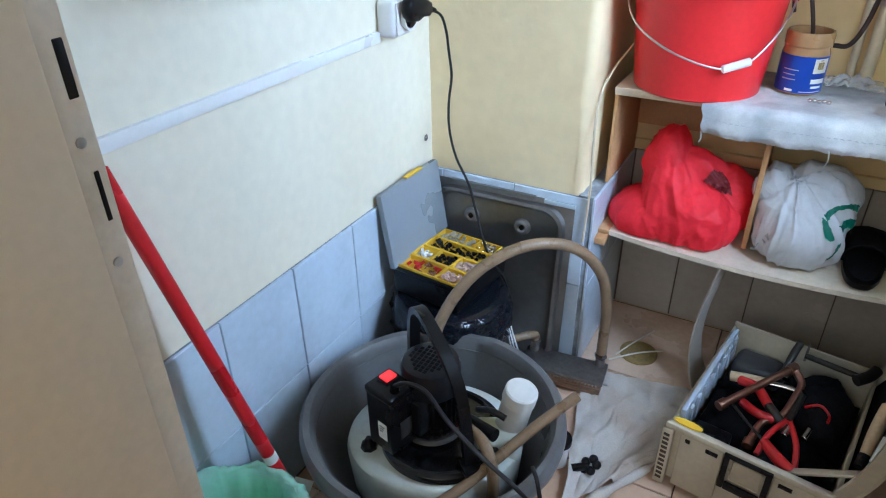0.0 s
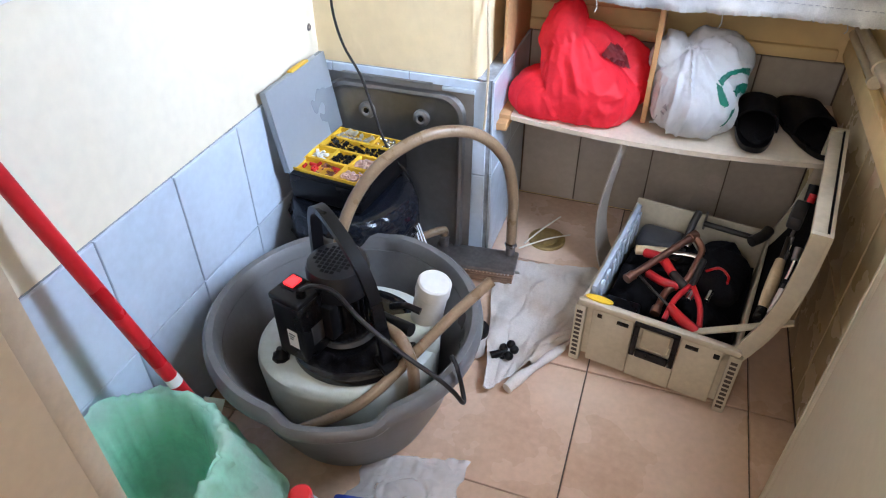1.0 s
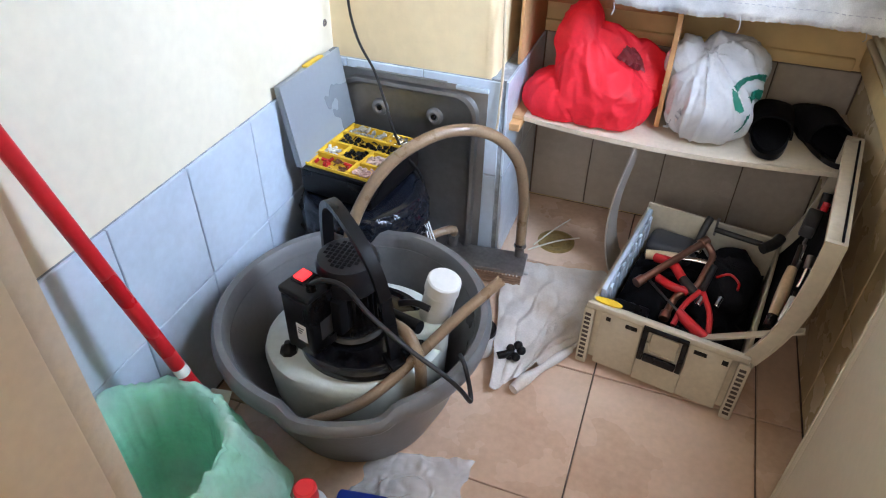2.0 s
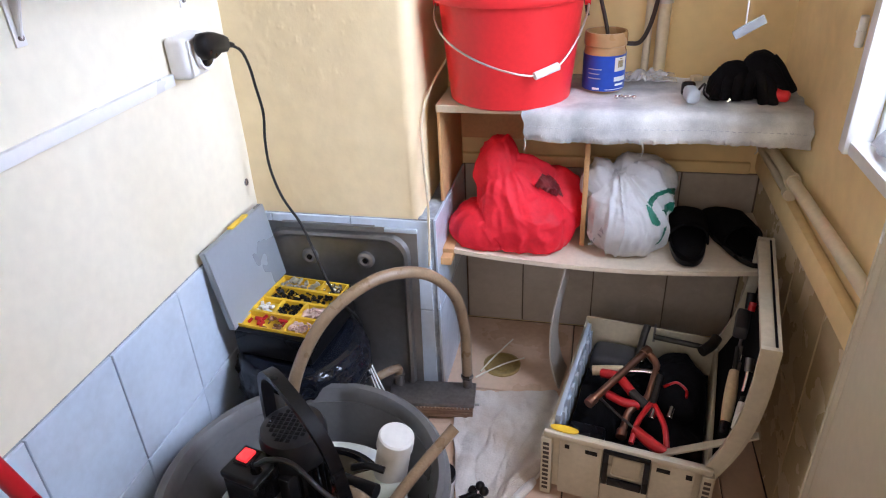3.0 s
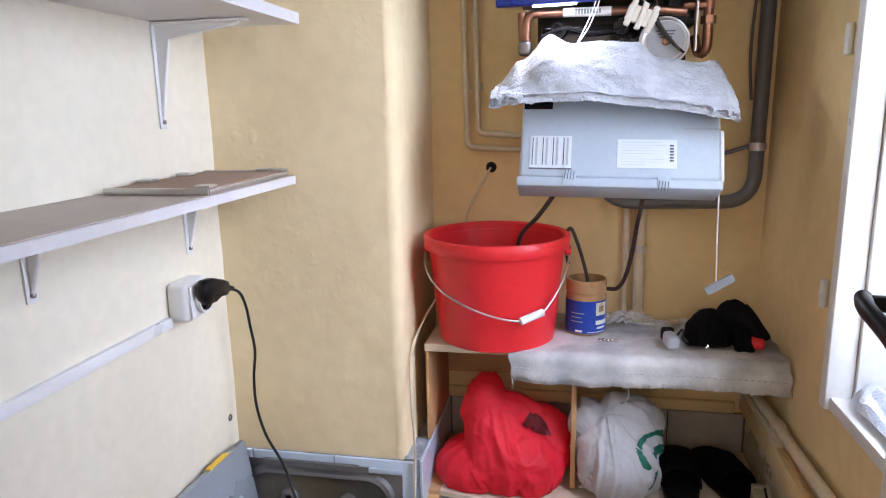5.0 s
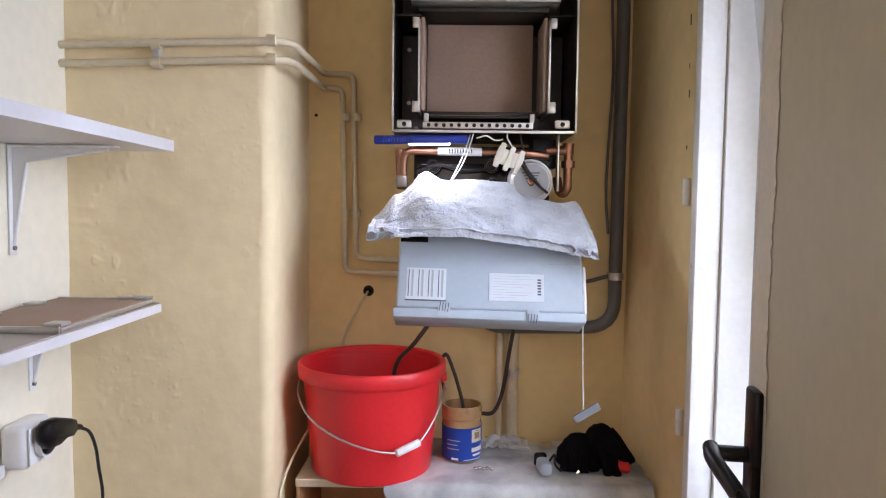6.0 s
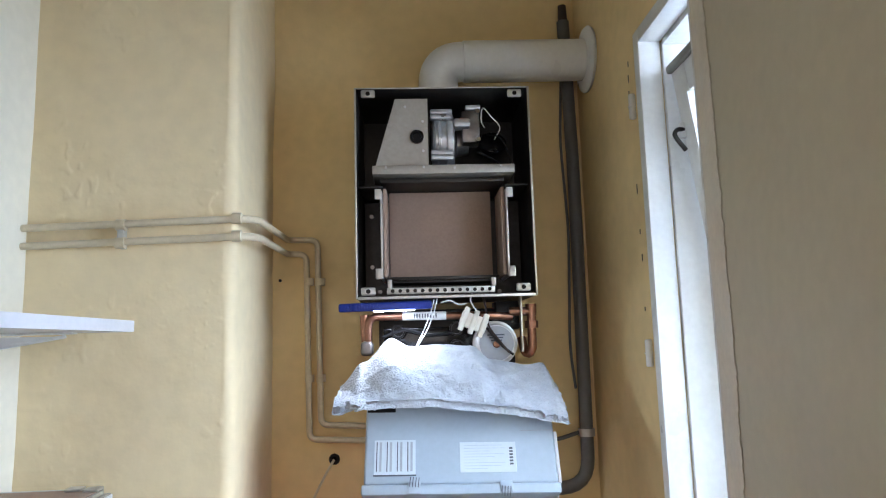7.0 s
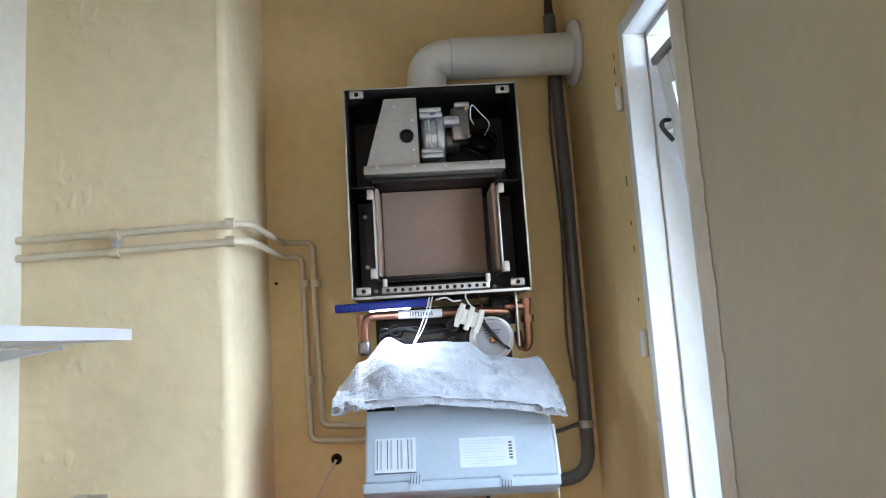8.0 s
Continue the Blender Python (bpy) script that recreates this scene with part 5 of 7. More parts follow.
for k in range(5):
    bm = B()
    bmesh.ops.create_uvsphere(bm, u_segments=12, v_segments=8, radius=0.0045, matrix=Matrix.Translation((0.838 + 0.009 * k, 1.868 + 0.004 * (k % 2), 0.7785)))
    part("steel_ball", bm, CHROME, None, "", True, ("small bright steel ball lying on the cloth", "ball", "steel balls"))
for x, y in ((1.062, 1.862), (1.072, 1.868), (1.055, 1.872)):
    bm = cyl(B(), (x, y, 0.774), (x + 0.006, y + 0.003, 0.779), 0.0042, seg=6)
    part("small_nut", bm, CHROME, None, "", True, ("small bright metal nut on the cloth", "nut", "loose nuts"))
bm = B()
sheet(bm, lambda u, v: Vector((0.845 + 0.13 * u, 2.0 + 0.08 * v, 0.777 + 0.025 * abs(nz((u * 3, v * 3, 0), 2, 3)) * math.sin(math.pi * u))), 26, 18, 0.002)
part("plastic_wrap", bm, CLEARFILM, None, "", True, ("crumpled clear plastic wrap on the cloth", "wrap"), 80)
part("wood_scrap", box(B(), (-0.012, -0.009, 0), (0.012, 0.009, 0.012), 0.002, Matrix.Translation((1.018, 2.02, 0.776)) @ pose(0, 0, 0, 0, 0, 25)), TOOLWOOD, None, "", True, ("small pale scrap of wood on the cloth", "scrap"))

# bags and slippers on the low shelf
bm = B()
bag_mesh(bm, (0.622, 1.893, 0.482), [((0.030, -0.010, -0.030), (0.122, 0.096, 0.094)), ((-0.085, -0.01, -0.045), (0.080, 0.078, 0.062)), ((-0.045, 0.01, 0.105), (0.044, 0.046, 0.072)), ((-0.026, 0.01, 0.050), (0.074, 0.065, 0.085)),
                                    ((0.03, 0.035, 0.060), (0.070, 0.045, 0.058)), ((0.090, 0.04, 0.020), (0.056, 0.050, 0.062))], 0.409, 0.013, 1.0, 6)
rb = part("carrier_bag", bm, REDBAG, None, "", True, ("red thin plastic bag, full and crumpled, on the shelf", "bag"), 75)
bm = B()
bag_mesh(bm, (0.889, 1.880, 0.488), [((0.0, 0.0, -0.018), (0.100, 0.094, 0.092)), ((-0.066, 0.02, 0.072), (0.032, 0.036, 0.044)), ((-0.02, 0.03, 0.050), (0.076, 0.062, 0.068)), ((0.036, 0.045, 0.052), (0.066, 0.058, 0.068))],
         0.406, 0.013, 7.0, 6)
wb = part("carrier_bag", bm, WHITEBAG, None, "", True, ("white plastic carrier bag with dark green print, full", "bag"), 75)


def inside(x, z, poly):
    hit = False
    for (xa, za), (xb, zb) in zip(poly, poly[1:] + poly[:1]):
        if (za > z) != (zb > z) and x < (xb - xa) * (z - za) / (zb - za) + xa:
            hit = not hit
    return hit


def on_bag(bag, shapes, step, material, nm, lab=""):
    """A patch laid on a bag's skin, cut to outlines given in x and z."""
    bm, made = B(), {}
    xs, zs = [p[0] for s in shapes for p in s], [p[1] for s in shapes for p in s]
    near = [c for c in (v.co for v in bag.data.vertices) if c.y < 1.93 and min(xs) - 0.01 < c.x < max(xs) + 0.01 and min(zs) - 0.01 < c.z < max(zs) + 0.01]

    def corner(i, j):
        if (i, j) not in made:
            x, z = min(xs) + step * i, min(zs) + step * j
            best = sorted(((c.x - x) ** 2 + (c.z - z) ** 2 + 0.02 * max(0, c.y - 1.86) ** 2, c.y) for c in near)[:4]
            made[i, j] = bm.verts.new((x, min(b[1] for b in best) - 0.0016, z))
        return made[i, j]

    for i in range(int((max(xs) - min(xs)) / step) + 1):
        for j in range(int((max(zs) - min(zs)) / step) + 1):
            if any(inside(min(xs) + step * (i + 0.5), min(zs) + step * (j + 0.5), s) for s in shapes):
                bm.faces.new((corner(i, j), corner(i + 1, j), corner(i + 1, j + 1), corner(i, j + 1)))
    part(nm, bm, material, bag, lab)


on_bag(wb, [[(0.925, 0.548), (0.945, 0.562), (0.972, 0.566), (0.990, 0.556), (0.988, 0.548), (0.968, 0.556), (0.947, 0.551), (0.934, 0.538)],
        [(0.922, 0.543), (0.934, 0.538), (0.945, 0.524), (0.958, 0.505), (0.950, 0.498), (0.938, 0.505), (0.930, 0.522)],
        [(0.960, 0.526), (0.978, 0.533), (0.991, 0.527), (0.990, 0.500), (0.980, 0.510), (0.970, 0.513)],
        [(0.966, 0.489), (0.974, 0.492), (0.970, 0.474), (0.958, 0.456), (0.950, 0.452), (0.962, 0.470)]], 0.0022, GREENPRINT, "print", "dark green printed patch")
# dark red patch painted on the skin for the shade in a gap
on_bag(rb, [[(0.668, 0.560), (0.682, 0.585), (0.700, 0.578), (0.722, 0.556), (0.735, 0.530), (0.712, 0.540), (0.690, 0.546)]], 0.0022, DARKRED, "opening", "shade of a gap, painted on the bag")
for shape in ([(0.822, 0.474), (0.834, 0.474), (0.828, 0.486)], [(0.820, 0.461), (0.829, 0.461), (0.829, 0.467), (0.820, 0.467)], [(0.806, 0.425), (0.8082, 0.425), (0.815, 0.450), (0.8128, 0.450)],
              [(0.800, 0.413), (0.812, 0.413), (0.812, 0.419), (0.800, 0.419)]):
    on_bag(wb, [shape], 0.0011, GREYINK, "print_mark")


def slipper(place, turn, label):
    t = thing("slipper", place, label, "slipper", "pair of slippers")
    M = Matrix.Translation(place) @ pose(0, 0, 0, 0, 0, turn)

    def prof(s):
        return 0.040 + 0.008 * math.sin(s * math.pi * 1.1 - 0.2) - 0.012 * max(0, abs(s - 0.5) - 0.36) / 0.14

    bm = B()
    pts = []
    for k in range(40):
        a = 2 * math.pi * k / 40
        y = 0.135 * math.sin(a)
        w = (0.048 if y > 0 else 0.043) * math.copysign(abs(math.cos(a)) ** 0.75, math.cos(a))
        pts.append((w, y))
    for z0, z1, sc in ((0.0, 0.012, 1.0),):
        lo_ = [bm.verts.new((x * sc, y * sc, z0)) for x, y in pts]
        hi_ = [bm.verts.new((x * sc, y * sc, z1)) for x, y in pts]
        bm.faces.new(lo_[::-1]), bm.faces.new(hi_)
        for i in range(40):
            bm.faces.new((lo_[i], lo_[(i + 1) % 40], hi_[(i + 1) % 40], hi_[i]))
    bmesh.ops.transform(bm, matrix=M, verts=bm.verts)
    part("sole", bm, BLACKPL, t, "black rubber sole")
    bm = B()

    def upper_f(u, v):
        y = 0.125 - 0.17 * v
        w = 0.047 * (1 - 0.35 * (max(0, y - 0.09) / 0.04) ** 2)
        h = 0.052 * (0.35 + 0.65 * min(1, v * 2.0)) * (1 if v < 0.95 else 0.97)
        a = math.pi * u
        return M @ Vector((w * math.cos(a), y, 0.013 + h * math.sin(a) ** 0.7 + 0.002 * nz((u, v, turn), 6)))

    sheet(bm, upper_f, 20, 14, 0.005)
    part("upper", bm, FELT, t, "black felt upper")
    bm = B()
    lathe(bm, [(0.0, 0.0125), (0.90, 0.0125), (0.96, 0.016), (0.0, 0.0185)], seg=28)
    bmesh.ops.transform(bm, matrix=M @ Matrix.Diagonal((0.042, 0.128, 1, 1)), verts=bm.verts)
    part("insole", bm, FELT, t)
    return t


slipper((1.036, 1.930, 0.409), -4, "black felt slipper standing on the low shelf")
slipper((1.145, 1.940, 0.409), 15, "black felt slipper turned askew on the low shelf")

# ---- things on the floor ----
def curve2(profile, n):
    """A profile with more points along a smooth curve."""
    return [(max(0.0, p.x), p.z) for p in spline([(r, 0, z) for r, z in profile], n)]


# leaning pressed-steel chamber cover
SC = Matrix.Translation((0.203, 1.700, 0.004)) @ pose(0, 0, 0, -3.6, 0, 0)
scv = thing("chamber_cover", (0.2, 1.70, 0.0), "pressed steel boiler cover leaning on the tiled wall", "metal cover")
part("sheet", box(B(), (-0.197, 0.006, 0.0), (0.202, 0.010, 0.491), 0.001, SC), STEEL, scv)
bm = B()


def rrect(w, h, r, cz, n=8):
    out = []
    for cx, cy, a0 in ((w - r, h - r, 0), (-w + r, h - r, 90), (-w + r, -h + r, 180), (w - r, -h + r, 270)):
        for k in range(n + 1):
            a = radians(a0 + 90 * k / n)
            out.append((cx + r * math.cos(a), cz + cy + r * math.sin(a)))
    return out


rings = []
for w, h, r, y in ((0.184, 0.233, 0.055, 0.0055), (0.180, 0.229, 0.055, -0.006), (0.172, 0.221, 0.053, -0.008), (0.166, 0.215, 0.051, -0.001), (0.162, 0.211, 0.050, 0.002)):
    rings.append([bm.verts.new((x, y, z)) for x, z in rrect(w, h, r, 0.243)])
for a, b in zip(rings, rings[1:]):
    for i in range(len(a)):
        bm.faces.new((a[i], a[(i + 1) % len(a)], b[(i + 1) % len(a)], b[i]))
bm.faces.new(rings[-1])
bmesh.ops.transform(bm, matrix=SC, verts=bm.verts)
part("pressing", bm, STEEL, scv)
for x in (-0.071, 0.073):
    bm = lathe(B(), [(0.022, 0.0), (0.020, 0.008), (0.012, 0.011), (0.008, 0.009), (0.007, 0.001)], m=SC @ Matrix.Translation((x, 0.001, 0.404)) @ pose(0, 0, 0, 90, 0, 0), seg=24)
    k_ = part("boss", bm, STEEL, scv, "round pressed boss")
    part("screw_hole", cyl(B(), SC @ Vector((x, -0.006, 0.404)), SC @ Vector((x, -0.0085, 0.404)), 0.007, seg=14), BLACKPL, k_)
part("top_flange", box(B(), (-0.135, -0.004, 0.4915), (0.10, 0.008, 0.4945), 0.001, SC), STEEL, scv, "dark sealing strip")
part("foam_strip", box(B(), (0.125, -0.004, 0.482), (0.205, 0.005, 0.493), 0.002, SC), COVERPL, scv, "pale foam strip")

# bin with a black bag, and the parts organiser on top
bi = thing("waste_bin", (0.165, 1.545, 0), "pale waste bin lined with a black plastic bag", "bin")
BC = (0.165, 1.545, 0.0)
part("body", lathe(B(), [(0.0, 0.0), (0.100, 0.0), (0.104, 0.005), (0.128, 0.270), (0.124, 0.270), (0.099, 0.010), (0.0, 0.008)], BC, 40), COVERPL, bi)


def ruffle(a, r, z):
    k = 1 if z < 0.262 else 0.6
    q = (math.cos(a) * 1.1, math.sin(a) * 1.1, z * 26)
    fold = max(0.0, 1 - abs(nz(q, 1.5, 2)) * 3) + 0.5 * max(0.0, 1 - abs(nz(q, 3.6, 6)) * 3)
    k *= 1 if r > 0.13 else 0.15
    return r + k * (0.010 * fold - 0.003), z + k * 0.012 * math.sin(5 * a + 2) * (1 if z < 0.24 else 0.2)


part("liner", lathe(B(), curve2([(0.139, 0.150), (0.147, 0.19), (0.150, 0.235), (0.146, 0.262), (0.138, 0.283), (0.126, 0.288), (0.110, 0.2885), (0.080, 0.284), (0.040, 0.281), (0.0, 0.280)], 4), BC, 120, None, ruffle, False), BLACKBAG, bi, "glossy black bin bag", True, None, 85)

org = thing("parts_organiser", (0.15, 1.57, 0.29), "black and yellow parts organiser with open clear lid", "organiser")
OM = Matrix.Translation((0.148, 1.575, 0.290)) @ pose(0, 0, 0, 0, 0, -6)
OW, OD, OH = 0.095, 0.112, 0.072
part("base", box(B(), (-OW, -OD, 0.0), (OW, OD, OH - 0.010), 0.006, OM), BLACKPL, org)
for lo, hi in (((-OW, -OD, OH - 0.0095), (OW, -OD + 0.006, OH)), ((-OW, OD - 0.006, OH - 0.0095), (OW, OD, OH)), ((-OW, -OD + 0.0065, OH - 0.0095), (-OW + 0.006, OD - 0.0065, OH)), ((OW - 0.006, -OD + 0.0065, OH - 0.0095), (OW, OD - 0.0065, OH))):
    part("rim", box(B(), lo, hi, 0.001, OM), BLACKPL, org)


def tray(x0, x1, y0, y1):
    bm = B()
    t, zb, zt = 0.003, OH - 0.0095, OH + 0.006
    box(bm, (x0, y0, zb), (x1, y1, zb + 0.002))
    for lo, hi in (((x0, y0, zb + 0.002), (x1, y0 + t, zt)), ((x0, y1 - t, zb + 0.002), (x1, y1, zt)), ((x0, y0 + t, zb + 0.002), (x0 + t, y1 - t, zt)), ((x1 - t, y0 + t, zb + 0.002), (x1, y1 - t, zt))):
        box(bm, lo, hi)
    bmesh.ops.transform(bm, matrix=OM, verts=bm.verts)
    return part("tray", bm, YELLOW, org, "yellow plastic tray", False)


random.seed(4)


def fill(x0, x1, y0, y1, material, n, what, ring=True):
    bm = B()
    for _ in range(n):
        p = Vector((random.uniform(x0 + 0.008, x1 - 0.008), random.uniform(y0 + 0.008, y1 - 0.008), OH - 0.003 + random.uniform(0, 0.007)))
        r = random.uniform(0.003, 0.0065)
        if ring:
            q = Matrix.Translation(p) @ pose(0, 0, 0, random.uniform(-60, 60), random.uniform(-60, 60), 0)
            lathe(bm, [(r * 0.55, -0.0012), (r, -0.0012), (r, 0.0012), (r * 0.55, 0.0012), (r * 0.55, -0.0011)], m=q, seg=9)
        else:
            box(bm, (-r * 1.6, -r * 0.7, -0.003), (r * 1.6, r * 0.7, 0.003), 0.001, Matrix.Translation(p) @ pose(0, 0, 0, random.uniform(-30, 30), random.uniform(-30, 30), random.uniform(0, 180)))
    bmesh.ops.transform(bm, matrix=OM, verts=bm.verts)
    o = part(what, bm, material, None, "", True, ("small mixed plumbing parts heaped in a yellow tray", "small parts", "", "stuff"))
    return o


inn, ix, iy = 0.0065, OW - 0.0065, OD - 0.0065
rows_ = [(0.058, iy), (0.008, 0.057), (-0.048, 0.007), (-iy, -0.049)]
for (y0, y1), xs in zip(rows_, ([-ix, 0.028, ix], [-ix, ix], [-ix, -0.030, 0.030, ix], [-ix, 0.026, ix])):
    for x0, x1 in zip(xs, xs[1:]):
        tray(x0 + 0.0005, x1 - 0.0005, y0, y1)
fill(-ix, 0.028, 0.058, iy, GALV, 22, "metal_parts", False)
fill(0.028, ix, 0.058, iy, CHROME, 14, "metal_parts", False)
fill(-ix, ix, 0.008, 0.057, BLACKPL, 70, "rubber_rings")
fill(-ix, -0.030, -0.048, 0.007, WHITEPL, 12, "plastic_parts", False)
fill(-0.030, 0.030, -0.048, 0.007, BLACKPL, 30, "rubber_rings")
fill(0.030, ix, -0.048, 0.007, PINK, 26, "fibre_washers", False)
fill(-ix, 0.026, -iy, -0.049, REDTOOL, 10, "red_parts", False)
fill(-ix + 0.05, 0.026, -iy, -0.049, COPPER, 14, "brass_parts")
fill(0.026, ix, -iy, -0.049, PINK, 30, "fibre_washers")
# lid swung back against the wall
LDM = Matrix.Translation((0.057, 1.588, 0.360)) @ pose(0, 0, 0, 0, -99, -2.5)
lid = part("lid", box(B(), (0.0, -OD - 0.012, -0.004), (0.192, OD + 0.012, 0.000), 0.0018, LDM, 3), LIDPL, org, "smoky clear plastic lid")
for lo, hi in (((0.0, -OD - 0.012, 0.0002), (0.192, -OD - 0.0075, 0.012)), ((0.0, OD + 0.0075, 0.0002), (0.192, OD + 0.012, 0.012)), ((0.187, -OD - 0.007, 0.0002), (0.192, OD + 0.007, 0.012))):
    part("lid_wall", box(B(), lo, hi, 0.001, LDM), LIDPL, lid)
part("latch", box(B(), (0.1925, -0.015, -0.005), (0.198, 0.055, 0.010), 0.002, LDM), YELLOW, lid, "yellow latch")

# white loose wires beside the bin
for k in range(3):
    part("white_wire", tube(B(), [(0.30, 1.60 + 0.01 * k, 0.17), (0.32 + 0.01 * k, 1.59, 0.11), (0.345 + 0.012 * k, 1.585, 0.05), (0.37 + 0.012 * k, 1.58, 0.004)], 0.002, 6, 5), WHITEPL, None, "", True,
         ("thin white wire lying down beside the bin", "wire", "white wires"))

# large grey tub
TC = (0.321, 1.176, 0.0)
tb_ = thing("tub", TC, "large round grey plastic mixing tub", "tub")


def lobes(a, r, z):
    """Two hand holds, where the rim dips and swells."""
    k = 0.0
    for c in (radians(-70), radians(110)):
        d = (a - c + math.pi) % (2 * math.pi) - math.pi
        k += 0.5 * (1 + math.tanh((0.34 - abs(d)) / 0.05))
    top = max(0.0, min(1.0, (z - 0.21) / 0.05))
    return r + k * top * 0.012, z - k * top * 0.016


part("shell", lathe(B(), [(0.0, 0.0), (0.150, 0.0), (0.164, 0.006), (0.200, 0.09), (0.239, 0.237), (0.2395, 0.243), (0.234, 0.243), (0.194, 0.09), (0.160, 0.014), (0.148, 0.008), (0.0, 0.008)], TC, 112, None, lobes), GREYPL, tb_)
part("rim", lathe(B(), [(0.2345, 0.2435), (0.2385, 0.2435), (0.2405, 0.239), (0.257, 0.236), (0.265, 0.241), (0.2675, 0.254), (0.265, 0.268), (0.258, 0.275), (0.246, 0.273), (0.239, 0.264), (0.2345, 0.2440)], TC, 112, None, lobes, False), GREYPL, tb_, "rolled rim with two hand holds")

# descaling pump standing in the tub
pu = thing("descaling_pump", (0.345, 1.175, 0.01), "black electric descaling pump on a milky tank", "pump")


def oval(cx, cy, sx, sy, turn):
    return Matrix.Translation((cx, cy, 0)) @ pose(0, 0, 0, 0, 0, turn) @ Matrix.Diagonal((sx, sy, 1, 1))


part("tank", lathe(B(), [(0.0, 0.021), (0.120, 0.021), (0.132, 0.030), (0.158, 0.12), (0.164, 0.206), (0.160, 0.221), (0.150, 0.228), (0.0, 0.230)], seg=56, m=oval(0.337, 1.176, 1.10, 0.94, 28)), TANKPL, pu)
part("screw_ring", lathe(B(), [(0.121, 0.228), (0.125, 0.232), (0.125, 0.246), (0.119, 0.252), (0.111, 0.253), (0.105, 0.247), (0.0, 0.247)], (0.358, 1.170, 0), 56), BLACKSATIN, pu, "glossy black screw ring")
mt = part("motor", lathe(B(), [(0.052, 0.246), (0.055, 0.250), (0.055, 0.262), (0.046, 0.266), (0.046, 0.36)], (0.334, 1.172, 0), 40), BLACKSATIN, pu, "finned black motor")
for k in range(26):
    a = 2 * math.pi * k / 26
    m_ = Matrix.Translation((0.334, 1.172, 0)) @ Matrix.Rotation(a, 4, 'Z')
    part("fin", box(B(), (0.0455, -0.0013, 0.268), (0.0535, 0.0013, 0.358), 0, m_), BLACKSATIN, mt, "", False)
hdm = part("fan_cowl", lathe(B(), [(0.046, 0.355), (0.056, 0.357), (0.058, 0.362), (0.058, 0.405), (0.054, 0.416), (0.046, 0.420), (0.0, 0.420)], (0.334, 1.172, 0), 44), COWL, pu, "black fan cowl with a grille")
for i in range(-4, 5):
    for j in range(-4, 5):
        if (i * i + j * j) <= 17:
            x, y = 0.334 + 0.0095 * i, 1.172 + 0.0095 * j
            part("vent", box(B(), (x - 0.0034, y - 0.0034, 0.4201), (x + 0.0034, y + 0.0034, 0.4208)), KNIT, hdm, "", False)
part("motor_collar", lathe(B(), [(0.060, 0.253), (0.066, 0.256), (0.060, 0.262), (0.050, 0.262)], (0.334, 1.172, 0), 40), DARKSTEEL, pu)
XM = Matrix.Translation((0.290, 1.095, 0.0)) @ pose(0, 0, 0, 0, 0, -14)
sb = part("switch_box", box(B(), (-0.034, -0.032, 0.255), (0.034, 0.030, 0.385), 0.006, XM, 3), BLACKPL, pu, "black switch box")
part("top_lid", box(B(), (-0.0355, -0.0335, 0.3855), (0.0355, 0.0315, 0.401), 0.005, XM, 3), BLACKPL, sb)
part("neck", box(B(), (0.010, 0.02, 0.28), (0.055, 0.075, 0.36), 0.006, XM), BLACKPL, sb)
part("rocker_seat", box(B(), (-0.026, -0.010, 0.4012), (0.004, 0.024, 0.4045), 0.001, XM), BLACKPL, sb)
part("rocker_switch", box(B(), (-0.022, -0.006, 0.4047), (0.000, 0.020, 0.4105), 0.002, XM), REDLIT, sb, "glowing red rocker switch")
part("gland", cyl(B(), XM @ Vector((0.022, -0.008, 0.401)), XM @ Vector((0.024, -0.010, 0.418)), 0.0095, 0.007, 16), BLACKPL, sb)
lp = part("paper_label", box(B(), (-0.002, -0.0335, 0.290), (0.021, -0.0326, 0.330), 0, XM), PAPER, sb, "white paper label", False)
for k in range(3):
    part("print_bar", box(B(), (0.002, -0.0343, 0.320 - 0.006 * k), (0.016 - 0.003 * k, -0.0337, 0.3225 - 0.006 * k), 0, XM), INK, lp, "", False)
part("rating_plate", box(B(), (0.030, -0.010, 0.285), (0.0345, 0.02, 0.33), 0.001, XM), CHARCOAL, sb)


def strap(bm, pts, w, t, n=8):
    """A flat bar along a curve, its width along the given side."""
    P = spline(pts, n)
    side = Vector((0.61, 0.79, 0)).normalized()
    rows2 = []
    for i, p in enumerate(P):
        d = (P[min(i + 1, len(P) - 1)] - P[max(i - 1, 0)]).normalized()
        nrm = d.cross(side).normalized()
        rows2.append([bm.verts.new(p + side * (sx * w / 2) + nrm * (sy * t / 2)) for sx, sy in ((-1, -1), (1, -1), (1, 1), (-1, 1))])
    for a, b in zip(rows2, rows2[1:]):
        for i in range(4):
            bm.faces.new((a[i], a[(i + 1) % 4], b[(i + 1) % 4], b[i]))
    bm.faces.new(rows2[0][::-1]), bm.faces.new(rows2[-1])
    es = [e for e in bm.edges]
    return bm


